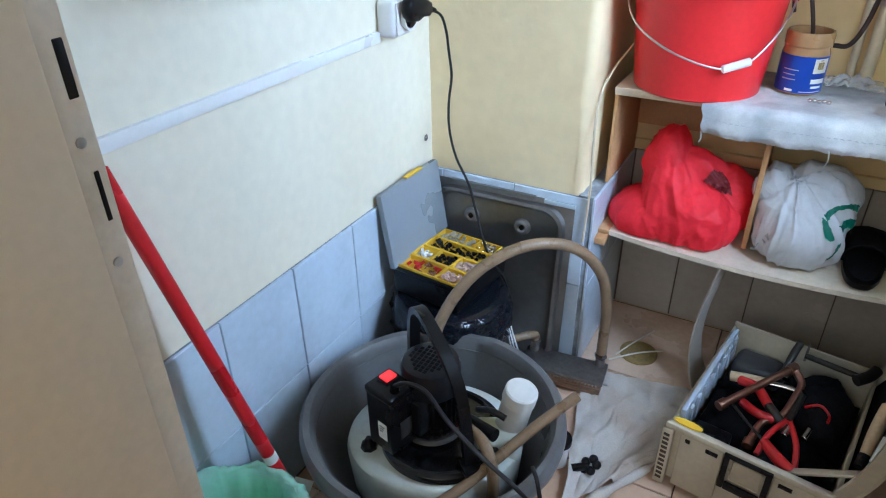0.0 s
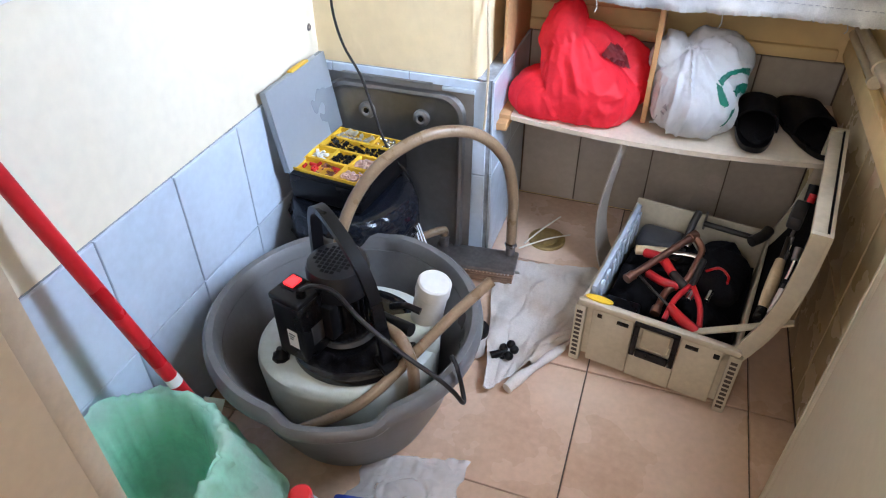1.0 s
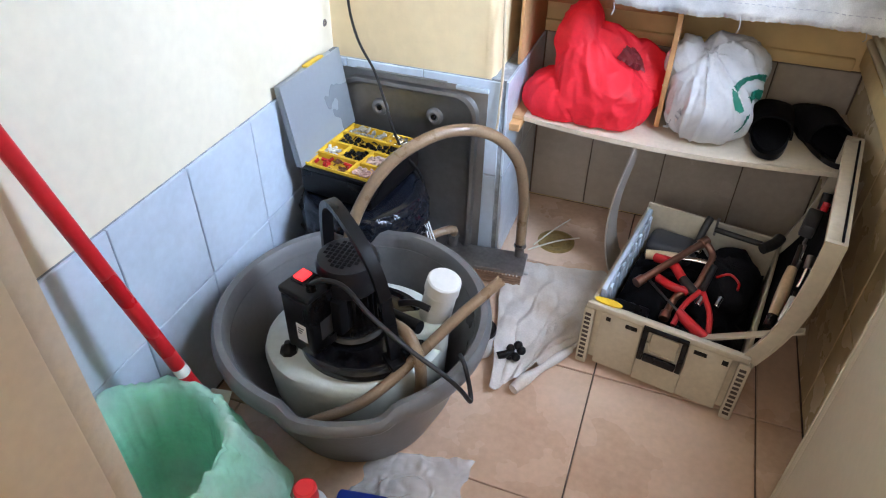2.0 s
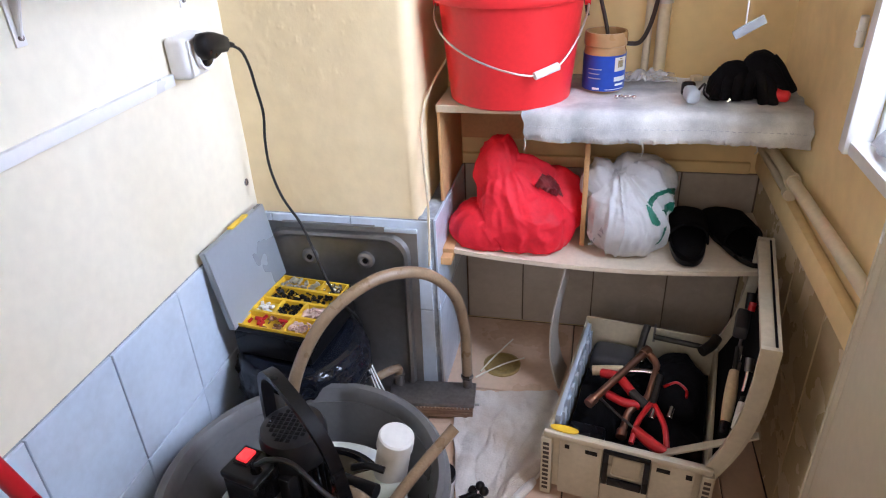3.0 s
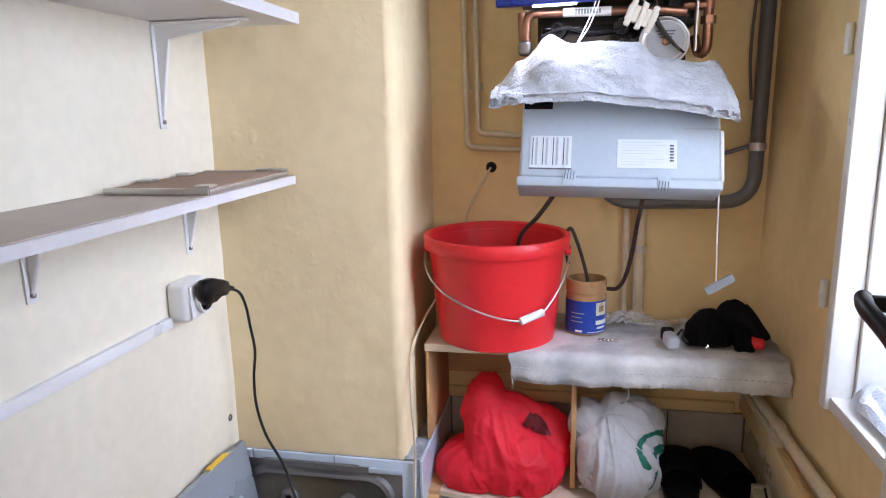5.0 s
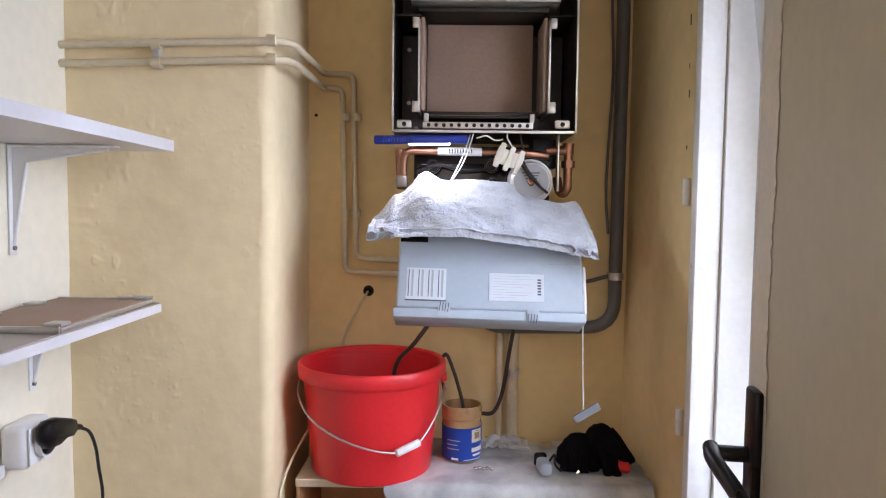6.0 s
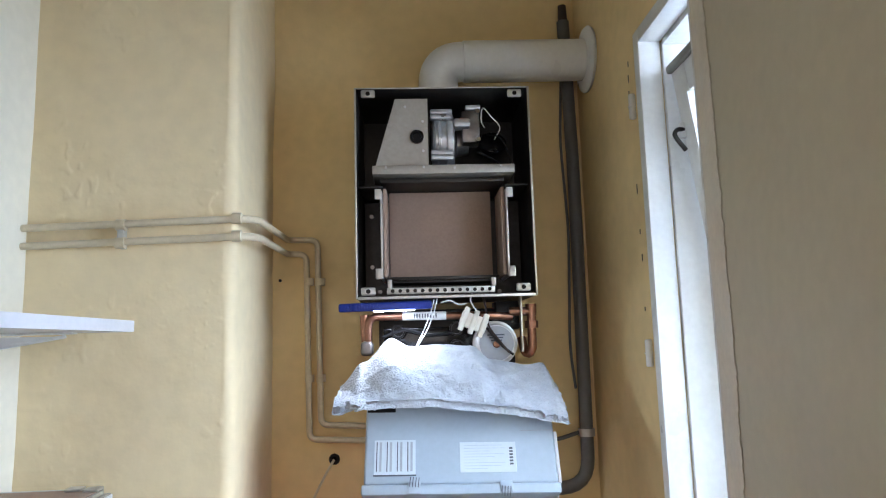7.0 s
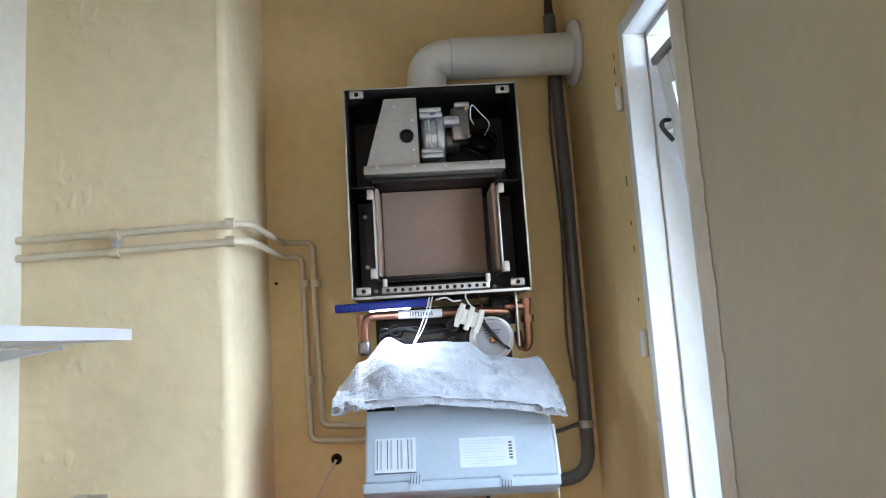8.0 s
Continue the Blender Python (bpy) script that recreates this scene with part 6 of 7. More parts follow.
HP = [(0.450, 1.108, 0.250), (0.444, 1.108, 0.32), (0.428, 1.112, 0.42), (0.400, 1.124, 0.472), (0.352, 1.158, 0.497), (0.305, 1.193, 0.505), (0.278, 1.213, 0.485), (0.268, 1.220, 0.43), (0.262, 1.226, 0.34), (0.258, 1.230, 0.250)]
hn = part("carry_handle", strap(B(), HP, 0.022, 0.013), BLACKPL, pu, "thick black carrying handle")
part("foot", box(B(), (-0.024, -0.018, 0.2475), (0.020, 0.018, 0.262), 0.004, Matrix.Translation((0.452, 1.106, 0)) @ pose(0, 0, 0, 0, 0, -38)), BLACKPL, hn)
part("tank_cap", lathe(B(), [(0.0, 0.224), (0.017, 0.224), (0.018, 0.228), (0.016, 0.236), (0.010, 0.240), (0.006, 0.252), (0.0, 0.253)], (0.242, 1.078, 0), 8), BLACKPL, pu, "small black tank cap")
nk = part("filler_neck", cyl(B(), (0.462, 1.242, 0.19), (0.489, 1.240, 0.325), 0.032, 0.031, 32), OFFWHITE, pu, "white filler neck")
part("neck_cap", cyl(B(), (0.4891, 1.240, 0.3255), (0.496, 1.2395, 0.356), 0.0335, 0.0325, 32, 0.003), OFFWHITE, nk, "white screw cap")
part("neck_shoulder", box(B(), (-0.045, -0.04, 0.20), (0.055, 0.045, 0.262), 0.02, Matrix.Translation((0.455, 1.205, 0)) @ pose(0, 0, 0, 0, 0, 28), 4), TANKPL, nk)
part("valve_body", cyl(B(), (0.405, 1.185, 0.285), (0.475, 1.165, 0.292), 0.013, seg=18), BLACKPL, pu)
part("valve_lever", tube(B(), [(0.43, 1.18, 0.325), (0.46, 1.178, 0.338), (0.49, 1.176, 0.334)], 0.0065, 10, 5), BLACKPL, pu)
part("outlet_hose", tube(B(), [(0.430, 1.150, 0.300), (0.468, 1.130, 0.302), (0.494, 1.112, 0.270), (0.500, 1.108, 0.22), (0.494, 1.11, 0.17), (0.480, 1.115, 0.12)], 0.0115, 14), HOSE, pu, "tan braided outlet hose")
part("mains_lead", tube(B(), [XM @ Vector((0.024, -0.010, 0.416)), (0.336, 1.083, 0.430), (0.375, 1.085, 0.424), (0.43, 1.065, 0.395), (0.502, 1.056, 0.352), (0.560, 1.052, 0.322), (0.592, 1.056, 0.290), (0.608, 1.066, 0.255),
     (0.600, 1.085, 0.265), (0.585, 1.10, 0.300), (0.57, 1.115, 0.308)], 0.0042, 10, 8), CABLE, pu, "black mains lead looping over the rim")

pu.location += Vector((-0.010, -0.004, -0.0115))

# braided hoses
part("braided_hose", tube(B(), [(0.275, 1.30, 0.02), (0.245, 1.315, 0.10), (0.215, 1.355, 0.24), (0.232, 1.405, 0.345), (0.285, 1.47, 0.430), (0.365, 1.555, 0.466), (0.445, 1.63, 0.440), (0.500, 1.685, 0.355), (0.518, 1.712, 0.24), (0.5195, 1.715, 0.15),
     (0.520, 1.715, 0.095)], 0.0135, 16), HOSE, None, "", True, ("tan braided hose arching from the tub to the heat exchanger", "hose", "braided hoses"))
HOSE2 = [(0.27, 0.99, 0.1), (0.32, 0.985, 0.15), (0.4, 1.019, 0.195), (0.446, 1.07, 0.225), (0.486, 1.138, 0.258), (0.53, 1.203, 0.298), (0.585, 1.27, 0.345)]
part("braided_hose", tube(B(), HOSE2, 0.0105, 16), HOSE, None, "", True, ("tan braided hose lying across the tub rim", "hose", "braided hoses"))

# plate heat exchanger on the floor
hx = thing("heat_exchanger", (0.435, 1.66, 0), "small brazed plate heat exchanger lying on the rag", "heat exchanger")
XH = Matrix.Translation((0.436, 1.672, 0.010)) @ pose(0, 0, 0, 0, 0, 6)
for k in range(9):
    part("plate", box(B(), (-0.104 - 0.001 * (k % 2), -0.038 - 0.001 * (k % 2), 0.004 * k), (0.104 + 0.001 * (k % 2), 0.038 + 0.001 * (k % 2), 0.004 * k + 0.0033), 0.001, XH), BRONZE, hx)
part("top_plate", box(B(), (-0.110, -0.043, 0.0365), (0.110, 0.043, 0.048), 0.003, XH), TOOLSTEEL, hx, "dark steel end plate")
for k in range(22):
    part("tooth", box(B(), (-0.100 + 0.0092 * k, -0.0450, 0.034), (-0.096 + 0.0092 * k, -0.0432, 0.040), 0.0005, XH), CHROME, hx, "", False)
for x, y in ((0.088, 0.030), (-0.090, 0.030)):
    pt = part("port", cyl(B(), XH @ Vector((x, y, 0.0482)), XH @ Vector((x, y, 0.075)), 0.013, 0.012, 18), TOOLSTEEL, hx)
    part("collar", cyl(B(), XH @ Vector((x, y, 0.0752)), XH @ Vector((x, y, 0.083)), 0.0165, seg=6), TOOLSTEEL, pt)
part("elbow", tube(B(), [XH @ Vector((-0.090, 0.030, 0.083)), XH @ Vector((-0.091, 0.028, 0.098)), XH @ Vector((-0.115, 0.010, 0.100)), XH @ Vector((-0.15, -0.02, 0.095))], 0.011, 12), HOSE, hx, "tan hose stub")
for x in (0.108, 0.106):
    part("bolt", cyl(B(), XH @ Vector((x, -0.02, 0.03)), XH @ Vector((x + 0.014, -0.02, 0.03)), 0.004, seg=8), GALV, hx)


# rag on the floor
def rag(u, v):
    a, b_ = Vector((0.475, 1.735, 0)), Vector((0.745, 1.785, 0))
    c, d = Vector((0.575, 1.285, 0)), Vector((0.690, 1.43, 0))
    p = (a * (1 - u) + b_ * u) * (1 - v) + (c * (1 - u) + d * u) * v
    p += Vector((0.05 * math.sin(v * 3.1) * u + 0.008 * nz((u, v, 0), 6, 2), 0.010 * nz((u, v, 0), 5, 7), 0))
    fold = abs(nz((u * 2.2 + v, v * 1.6, 0), 1.9, 3))
    p.z = 0.004 + 0.018 * fold * (0.3 + v) + 0.022 * max(0, math.sin((u - 0.2) * 9 + v * 4)) * v * v + 0.005 * max(0.0, 1 - abs(nz((u * 0.9 + 0.6 * v, v, 0), 3.6, 9)) * 4) + 0.004 * nz((u, v, 0), 15, 1)
    p.z = max(p.z, 0.003)
    return p


part("floor_rag", sheet(B(), rag, 90, 90, 0.003), RAG, None, "", True, ("dirty white rag spread crumpled on the floor tiles", "rag"), 75)
part("rag_roll", tube(B(), [(0.715, 1.47, 0.012), (0.675, 1.40, 0.015), (0.642, 1.345, 0.016), (0.622, 1.305, 0.014)], lambda t: 0.008 + 0.006 * t + 0.002 * math.sin(11 * t), 12, 8), RAG, None, "", True,
     ("twisted dirty end of a white rag", "rag"))

# floor drain with two cable ties
dr = thing("floor_drain", (0.588, 1.878, 0), "round brassy floor drain cover set into the tiles", "drain")
part("ring", lathe(B(), [(0.0, 0.0), (0.052, 0.0), (0.052, 0.004), (0.047, 0.006), (0.044, 0.004), (0.0, 0.004)], (0.588, 1.878, 0), 36), OLIVE, dr)
part("cap", lathe(B(), [(0.030, 0.004), (0.030, 0.0065), (0.026, 0.007), (0.0, 0.006)], (0.588, 1.878, 0), 28), OLIVE, dr)
part("cable_tie", tube(B(), [(0.525, 1.800, 0.012), (0.590, 1.86, 0.016), (0.648, 1.905, 0.012)], 0.0022, 6, 4), CREAMPL, None, "", True, ("pale straight plastic cable tie on the drain", "cable tie", "cable ties"))
part("cable_tie", tube(B(), [(0.535, 1.825, 0.014), (0.570, 1.90, 0.020), (0.605, 1.985, 0.012)], 0.0022, 6, 4), CREAMPL, None, "", True, ("pale straight plastic cable tie on the drain", "cable tie", "cable ties"))

# small black wing knob and a white fitting beside the tub
kn = thing("wing_knob", (0.575, 1.40, 0.01), "small black plastic wing knob on the rag", "knob")
bm = B()
for k in range(5):
    a = 2 * math.pi * k / 5
    bmesh.ops.create_icosphere(bm, subdivisions=2, radius=0.011, matrix=Matrix.Translation((0.600 + 0.014 * math.cos(a), 1.395 + 0.008 * math.sin(a), 0.036 + 0.014 * math.sin(a * 1.0 + 0.6))))
part("wings", bm, BLACKPL, kn)
part("stem", cyl(B(), (0.565, 1.372, 0.030), (0.598, 1.394, 0.034), 0.010, 0.008, 12), BLACKPL, kn)
bm = lathe(B(), [(0.022, 0.0), (0.024, 0.003), (0.024, 0.05), (0.028, 0.054), (0.028, 0.066), (0.021, 0.066), (0.019, 0.004)], (0.522, 1.395, 0.006), 28)
part("white_fitting", bm, WHITEPL, None, "", True, ("small white plastic pipe fitting beside the tub", "pipe fitting"))
bm = lathe(B(), [(0.018, 0.0), (0.030, 0.0), (0.030, 0.012), (0.018, 0.012), (0.018, 0.001)], (0.522, 1.395, 0.0725), 24)
part("fitting_ring", bm, BLACKPL, None, "", True, ("black rubber ring on a white pipe fitting", "ring"))

# bent board strip standing between shelf and floor
bm = B()
sheet(bm, lambda u, v: Vector((0.752 - 0.028 * math.sin(math.pi * (v ** 0.8)) + 0.016 * u, 1.800 + 0.095 * u * (0.2 + 0.8 * (1 - v)) - 0.02 * v, 0.004 + 0.386 * v)), 6, 20, 0.004)
part("bent_strip", bm, SINKGREY, None, "", True, ("bent thin grey board strip wedged under the shelf", "board"), 60)

# ---- toolbox ----
TM = Matrix.Translation((0.741, 1.462, 0.004)) @ pose(0, 0, 0, 0, 0, -9.5)
TW, TD, TH = 0.325, 0.425, 0.178
tbx = thing("toolbox", (0.9, 1.65, 0), "dirty cream plastic toolbox standing open, full of tools", "toolbox")
part("floor_panel", box(B(), (0.012, 0.012, 0.010), (TW - 0.012, TD - 0.012, 0.018), 0.001, TM), BOXPL, tbx)
part("front_panel", box(B(), (0.0, 0.0, 0.018), (TW, 0.008, TH), 0.002, TM), BOXPL, tbx)
part("back_panel", box(B(), (0.0, TD - 0.008, 0.0), (TW, TD, TH + 0.012), 0.004, TM), BOXPL, tbx)
part("side_panel", box(B(), (0.0, 0.0085, 0.0), (0.008, TD - 0.0085, TH), 0.002, TM), BOXPL, tbx)
part("side_panel", box(B(), (TW - 0.008, 0.0085, 0.0), (TW, TD - 0.0085, TH), 0.002, TM), BOXPL, tbx)
part("front_rim", box(B(), (-0.006, -0.012, TH - 0.012), (TW + 0.004, 0.0, TH + 0.004), 0.004, TM), BOXPL, tbx)
for x0, x1 in ((0.028, 0.118), (0.215, 0.298)):
    part("front_rib", box(B(), (x0, -0.010, 0.012), (x1, -0.0005, TH - 0.0125), 0.003, TM), BOXPL, tbx)
part("front_recess", box(B(), (0.1185, -0.006, 0.006), (0.2145, -0.0005, TH - 0.055), 0.002, TM), BOXPL, tbx)
for x0, x1, z0, z1 in ((0.040, 0.050, 0.148, 0.158), (0.083, 0.108, 0.146, 0.156), (0.226, 0.252, 0.146, 0.156), (0.282, 0.294, 0.144, 0.156)):
    part("slot", box(B(), (x0, -0.0118, z0), (x1, -0.0102, z1), 0, TM), BLACKPL, tbx, "", False)
# corner guards with ribs
for s, x in ((-1, 0.0), (1, TW)):
    part("corner_guard", box(B(), (x - 0.010, -0.014, 0.0), (x + 0.014, 0.004, TH - 0.0125) if s < 0 else (x + 0.010, 0.004, TH - 0.0125), 0.004, TM) if s < 0 else box(B(), (x - 0.014, -0.014, 0.0), (x + 0.010, 0.004, TH - 0.0125), 0.004, TM), BOXPL, tbx)
    for k in range(11):
        z = 0.016 + 0.0130 * k
        xa = x - 0.005 if s < 0 else x - 0.009
        part("guard_slot", box(B(), (xa, -0.0147, z), (xa + 0.013, -0.0142, z + 0.0075), 0, TM), DARKHOSE, tbx, "", False)
lt = part("latch", box(B(), (0.120, -0.019, TH - 0.012), (0.214, -0.0125, TH - 0.002), 0.002, TM), BLACKPL, tbx, "black plastic latch frame")
part("latch_bar", box(B(), (0.120, -0.019, 0.080), (0.132, -0.0125, TH - 0.0122), 0.002, TM), BLACKPL, lt)
part("latch_bar", box(B(), (0.202, -0.019, 0.080), (0.214, -0.0125, TH - 0.0122), 0.002, TM), BLACKPL, lt)
part("latch_bar", box(B(), (0.1325, -0.019, 0.080), (0.2015, -0.0125, 0.100), 0.002, TM), BLACKPL, lt)
part("latch_plate", box(B(), (0.138, -0.012, 0.104), (0.197, -0.0062, 0.158), 0.006, TM), BOXPL, lt)
part("badge", lathe(B(), [(0.0, 0.0), (0.010, 0.0), (0.010, 0.003), (0.0, 0.004)], m=TM @ Matrix.Translation((0.035, 0.006, TH + 0.0045)) @ Matrix.Diagonal((3.0, 1.0, 1, 1)), seg=24), YELLOW, tbx, "yellow oval badge")
# pale blue inner strip with notches along one side
ins = part("inner_strip", box(B(), (0.009, 0.03, 0.11), (0.020, TD - 0.04, TH + 0.016), 0.002, TM), BLUEGREY, tbx, "pale blue notched strip")
for k in range(8):
    part("notch", box(B(), (0.0205, 0.05 + 0.042 * k, 0.125), (0.027, 0.068 + 0.042 * k, TH + 0.010), 0.001, TM), BLUEGREY, ins)
part("back_clip", box(B(), (0.17, TD - 0.010, 0.15), (0.176, TD + 0.002, TH + 0.02), 0.001, TM), TOOLSTEEL, tbx)
# lid, hinged along the long side and standing up
LIDM = TM @ Matrix.Translation((TW + 0.006, 0, TH - 0.02))
BOW = spline([(-0.004, 0, -0.024), (0.014, 0, 0.015), (0.038, 0, 0.080), (0.054, 0, 0.150), (0.062, 0, 0.230), (0.064, 0, 0.322)], 5)


def bowed(y0, y1, d0, d1, m):
    """A shell that follows the bow of the lid, from y0 to y1 and from d0 to d1 inside its outer face."""
    bm = B()
    rings = [[bm.verts.new(m @ Vector((q.x - d, y, q.z))) for y, d in ((y0, d0), (y1, d0), (y1, d1), (y0, d1))] for q in BOW]
    for r0, r1 in zip(rings, rings[1:]):
        for i in range(4):
            bm.faces.new((r0[i], r0[(i + 1) % 4], r1[(i + 1) % 4], r1[i]))
    bm.faces.new(rings[0]), bm.faces.new(rings[-1])
    return bm


ld = part("lid", bowed(0.0, TD, 0.0, 0.006, LIDM), BOXPL, tbx, "cream bowed lid standing open", True, None, 30)
for y0, y1 in ((0.0, 0.010), (TD - 0.010, TD)):
    part("lid_wall", bowed(y0, y1, 0.0062, 0.034, LIDM), BOXPL, ld, "", True, None, 30)
part("lid_wall", box(B(), (0.030, 0.0105, 0.306), (0.0575, TD - 0.0105, 0.318), 0.003, LIDM), BOXPL, ld)
part("padding", bowed(0.0105, TD - 0.0105, 0.0065, 0.010, LIDM), FELT, ld, "dark inner tray of the lid", True, None, 30)
part("stay", box(B(), (0.0, 0.0, 0.0), (0.006, 0.018, 0.20), 0.002, TM @ Matrix.Translation((TW - 0.10, 0.020, TH - 0.02)) @ pose(0, 0, 0, 0, 58, 0)), BOXPL, tbx, "cream folding lid stay")


def T(x, y, z):
    return TM @ Vector((x, y, z))


def rod_tool(name, label, cat, pieces):
    t = thing(name, pieces[0][2][0], label, cat)
    for nm, material, pts, r in pieces:
        part(nm, tube(B(), pts, r, 12, 6), material, t)
    return t


# a heap of dark cloth and cases that fills the box
bm = B()
sheet(bm, lambda u, v: T(0.028 + (TW - 0.040) * u, 0.02 + (TD - 0.04) * v, 0.100 + 0.035 * nz((u * 2.2, v * 2.6, 0), 2.0, 2) + 0.03 * math.sin(math.pi * u) * math.sin(math.pi * v) + 0.012 * nz((u, v, 0), 14, 5)), 50, 60, 0.004)
part("tool_pouch", bm, KNIT, None, "", True, ("black limp fabric tool pouch heaped in the toolbox", "pouch"), 80)
bm = B()
bag_mesh(bm, T(0.240, 0.265, 0.150), [((0, 0, 0), (0.066, 0.11, 0.05))], 0.03, 0.010, 3, 5)
part("black_glove", bm, KNIT, None, "", True, ("black knitted glove bunched up among the tools", "glove"), 80)
part("tool_case", box(B(), (0.03, 0.31, 0.075), (0.15, 0.40, 0.145), 0.022, TM, 4), CHARCOAL, None, "", True, ("dark grey rounded plastic tool case in the toolbox", "case"))
part("tool_case", box(B(), (0.03, 0.02, 0.075), (0.11, 0.10, 0.128), 0.008, TM, 3), BLACKPL, None, "", True, ("flat black plastic case in the toolbox", "case"))
rod_tool("copper_pipe", "bent piece of bare copper pipe lying on the tools", "copper pipe", [("pipe", COPPER, bend([T(0.070, 0.105, 0.185), T(0.165, 0.300, 0.205), T(0.195, 0.275, 0.190), T(0.185, 0.175, 0.165), T(0.15, 0.14, 0.155), T(0.145, 0.07, 0.14)], 0.02), 0.0085)])
for a, b_ in ((T(0.066, 0.097, 0.184), T(0.076, 0.117, 0.187)), (T(0.158, 0.286, 0.2035), T(0.168, 0.306, 0.2055)), (T(0.145, 0.066, 0.139), T(0.145, 0.085, 0.143))):
    part("pipe_fitting", cyl(B(), a, b_, 0.0115, seg=16, bevel=0.001), COPPER, None, "", True, ("short copper fitting on the bent pipe", "pipe fitting", "copper fittings"))
rod_tool("screwdriver", "screwdriver with a red plastic handle", "screwdriver", [("handle", REDTOOL, [T(0.170, 0.075, 0.165), T(0.205, 0.050, 0.160), T(0.245, 0.030, 0.156)], lambda t: 0.0095 + 0.003 * math.sin(3.0 * t)),
          ("shaft", DARKSTEEL, [T(0.170, 0.075, 0.165), T(0.12, 0.11, 0.17), T(0.075, 0.145, 0.175)], 0.003)])
rod_tool("pliers", "pipe pliers with red dipped handles", "pliers", [("handle", REDTOOL, [T(0.075, 0.235, 0.165), T(0.115, 0.215, 0.178), T(0.15, 0.18, 0.172)], 0.011), ("handle", REDTOOL, [T(0.10, 0.17, 0.16), T(0.135, 0.15, 0.165), T(0.17, 0.155, 0.16)], 0.010),
          ("jaw", DARKSTEEL, [T(0.15, 0.18, 0.172), T(0.185, 0.15, 0.168), T(0.205, 0.13, 0.16)], 0.010)])
rod_tool("pliers", "long-nosed pliers with thin red handles", "pliers", [("handle", REDTOOL, [T(0.195, 0.155, 0.175), T(0.175, 0.095, 0.170), T(0.168, 0.045, 0.150)], 0.0062), ("handle", REDTOOL, [T(0.200, 0.155, 0.175), T(0.228, 0.10, 0.168), T(0.240, 0.055, 0.150)], 0.0062),
          ("jaw", DARKSTEEL, [T(0.197, 0.150, 0.176), T(0.200, 0.19, 0.182), T(0.203, 0.235, 0.19)], 0.0075)])
rod_tool("knife", "wooden handled scraper lying in the toolbox", "tool", [("handle", TOOLWOOD, [T(0.05, 0.245, 0.158), T(0.085, 0.25, 0.164), T(0.12, 0.255, 0.168)], 0.012), ("blade", CHROME, [T(0.12, 0.255, 0.168), T(0.16, 0.262, 0.172), T(0.19, 0.262, 0.174)], 0.007)])
rod_tool("wood_chisel", "chisel with a worn wooden handle in the lid", "chisel", [("handle", TOOLWOOD, [T(0.338, 0.063, 0.246), T(0.342, 0.116, 0.270), T(0.345, 0.168, 0.294)], lambda t: 0.0095 + 0.003 * math.sin(3.1 * t)),
          ("ferrule", BLACKPL, [T(0.336, 0.040, 0.234), T(0.338, 0.063, 0.246)], 0.0105), ("blade", DARKSTEEL, [T(0.345, 0.168, 0.294), T(0.347, 0.20, 0.306), T(0.348, 0.225, 0.314)], 0.005)])
rod_tool("wrench", "bright adjustable wrench hung in the lid", "wrench", [("shaft", CHROME, [T(0.362, 0.100, 0.300), T(0.365, 0.118, 0.312), T(0.367, 0.136, 0.325)], 0.0046), ("jaw", TOOLSTEEL, [T(0.367, 0.136, 0.325), T(0.367, 0.146, 0.333), T(0.367, 0.156, 0.342)], 0.0085)])
rod_tool("sealant_tube", "small white tube lying by the lid", "tube", [("tube", OFFWHITE, [T(0.352, 0.022, 0.272), T(0.356, 0.045, 0.286), T(0.360, 0.066, 0.300)], 0.008), ("cap", BLACKPL, [T(0.360, 0.066, 0.300), T(0.361, 0.076, 0.306)], 0.006)])
for k in range(5):
    p_ = T(0.352 + 0.002 * (k % 2), 0.175 + 0.018 * k, 0.270 + 0.008 * (k % 3))
    part("drill_bit", cyl(B(), p_, p_ + Vector((0.004, 0.010, 0.036)), 0.0034, seg=10), CHROME if k % 2 else TOOLSTEEL, None, "", True, ("thin steel bit clipped in the toolbox lid", "bit", "bits in the lid"))
rod_tool("pipe_wrench", "dark steel wrench lying across the box", "wrench", [("shaft", DARKSTEEL, [T(0.175, 0.375, 0.195), T(0.235, 0.365, 0.20), T(0.30, 0.355, 0.205)], 0.007), ("jaw", DARKSTEEL, [T(0.285, 0.33, 0.21), T(0.305, 0.355, 0.215), T(0.315, 0.38, 0.22)], 0.013)])
rod_tool("rasp", "steel file with a wooden handle", "file", [("blade", DARKSTEEL, [T(0.145, 0.345, 0.150), T(0.150, 0.385, 0.185), T(0.155, 0.405, 0.205)], 0.009)])
rod_tool("red_cutter", "small red and black hand tool in the lid", "tool", [("body", REDPOLE, [T(0.366, 0.300, 0.362), T(0.368, 0.310, 0.378)], 0.0075), ("head", BLACKPL, [T(0.366, 0.325, 0.350), T(0.366, 0.345, 0.380)], 0.011)])
part("plane_block", box(B(), (-0.045, -0.014, -0.014), (0.045, 0.014, 0.016), 0.006, Matrix.Translation(T(0.352, 0.285, 0.335)) @ pose(0, 0, 0, 4, 4, 76)), CHARCOAL, None, "", True, ("dark grey hand tool block clipped in the lid", "tool"))
part("wire_loop", tube(B(), [T(0.215, 0.20, 0.19), T(0.24, 0.215, 0.197), T(0.262, 0.205, 0.19), T(0.265, 0.185, 0.185)], 0.003, 8, 6), REDTOOL, None, "", True, ("red wire loop over the black glove", "wire"))
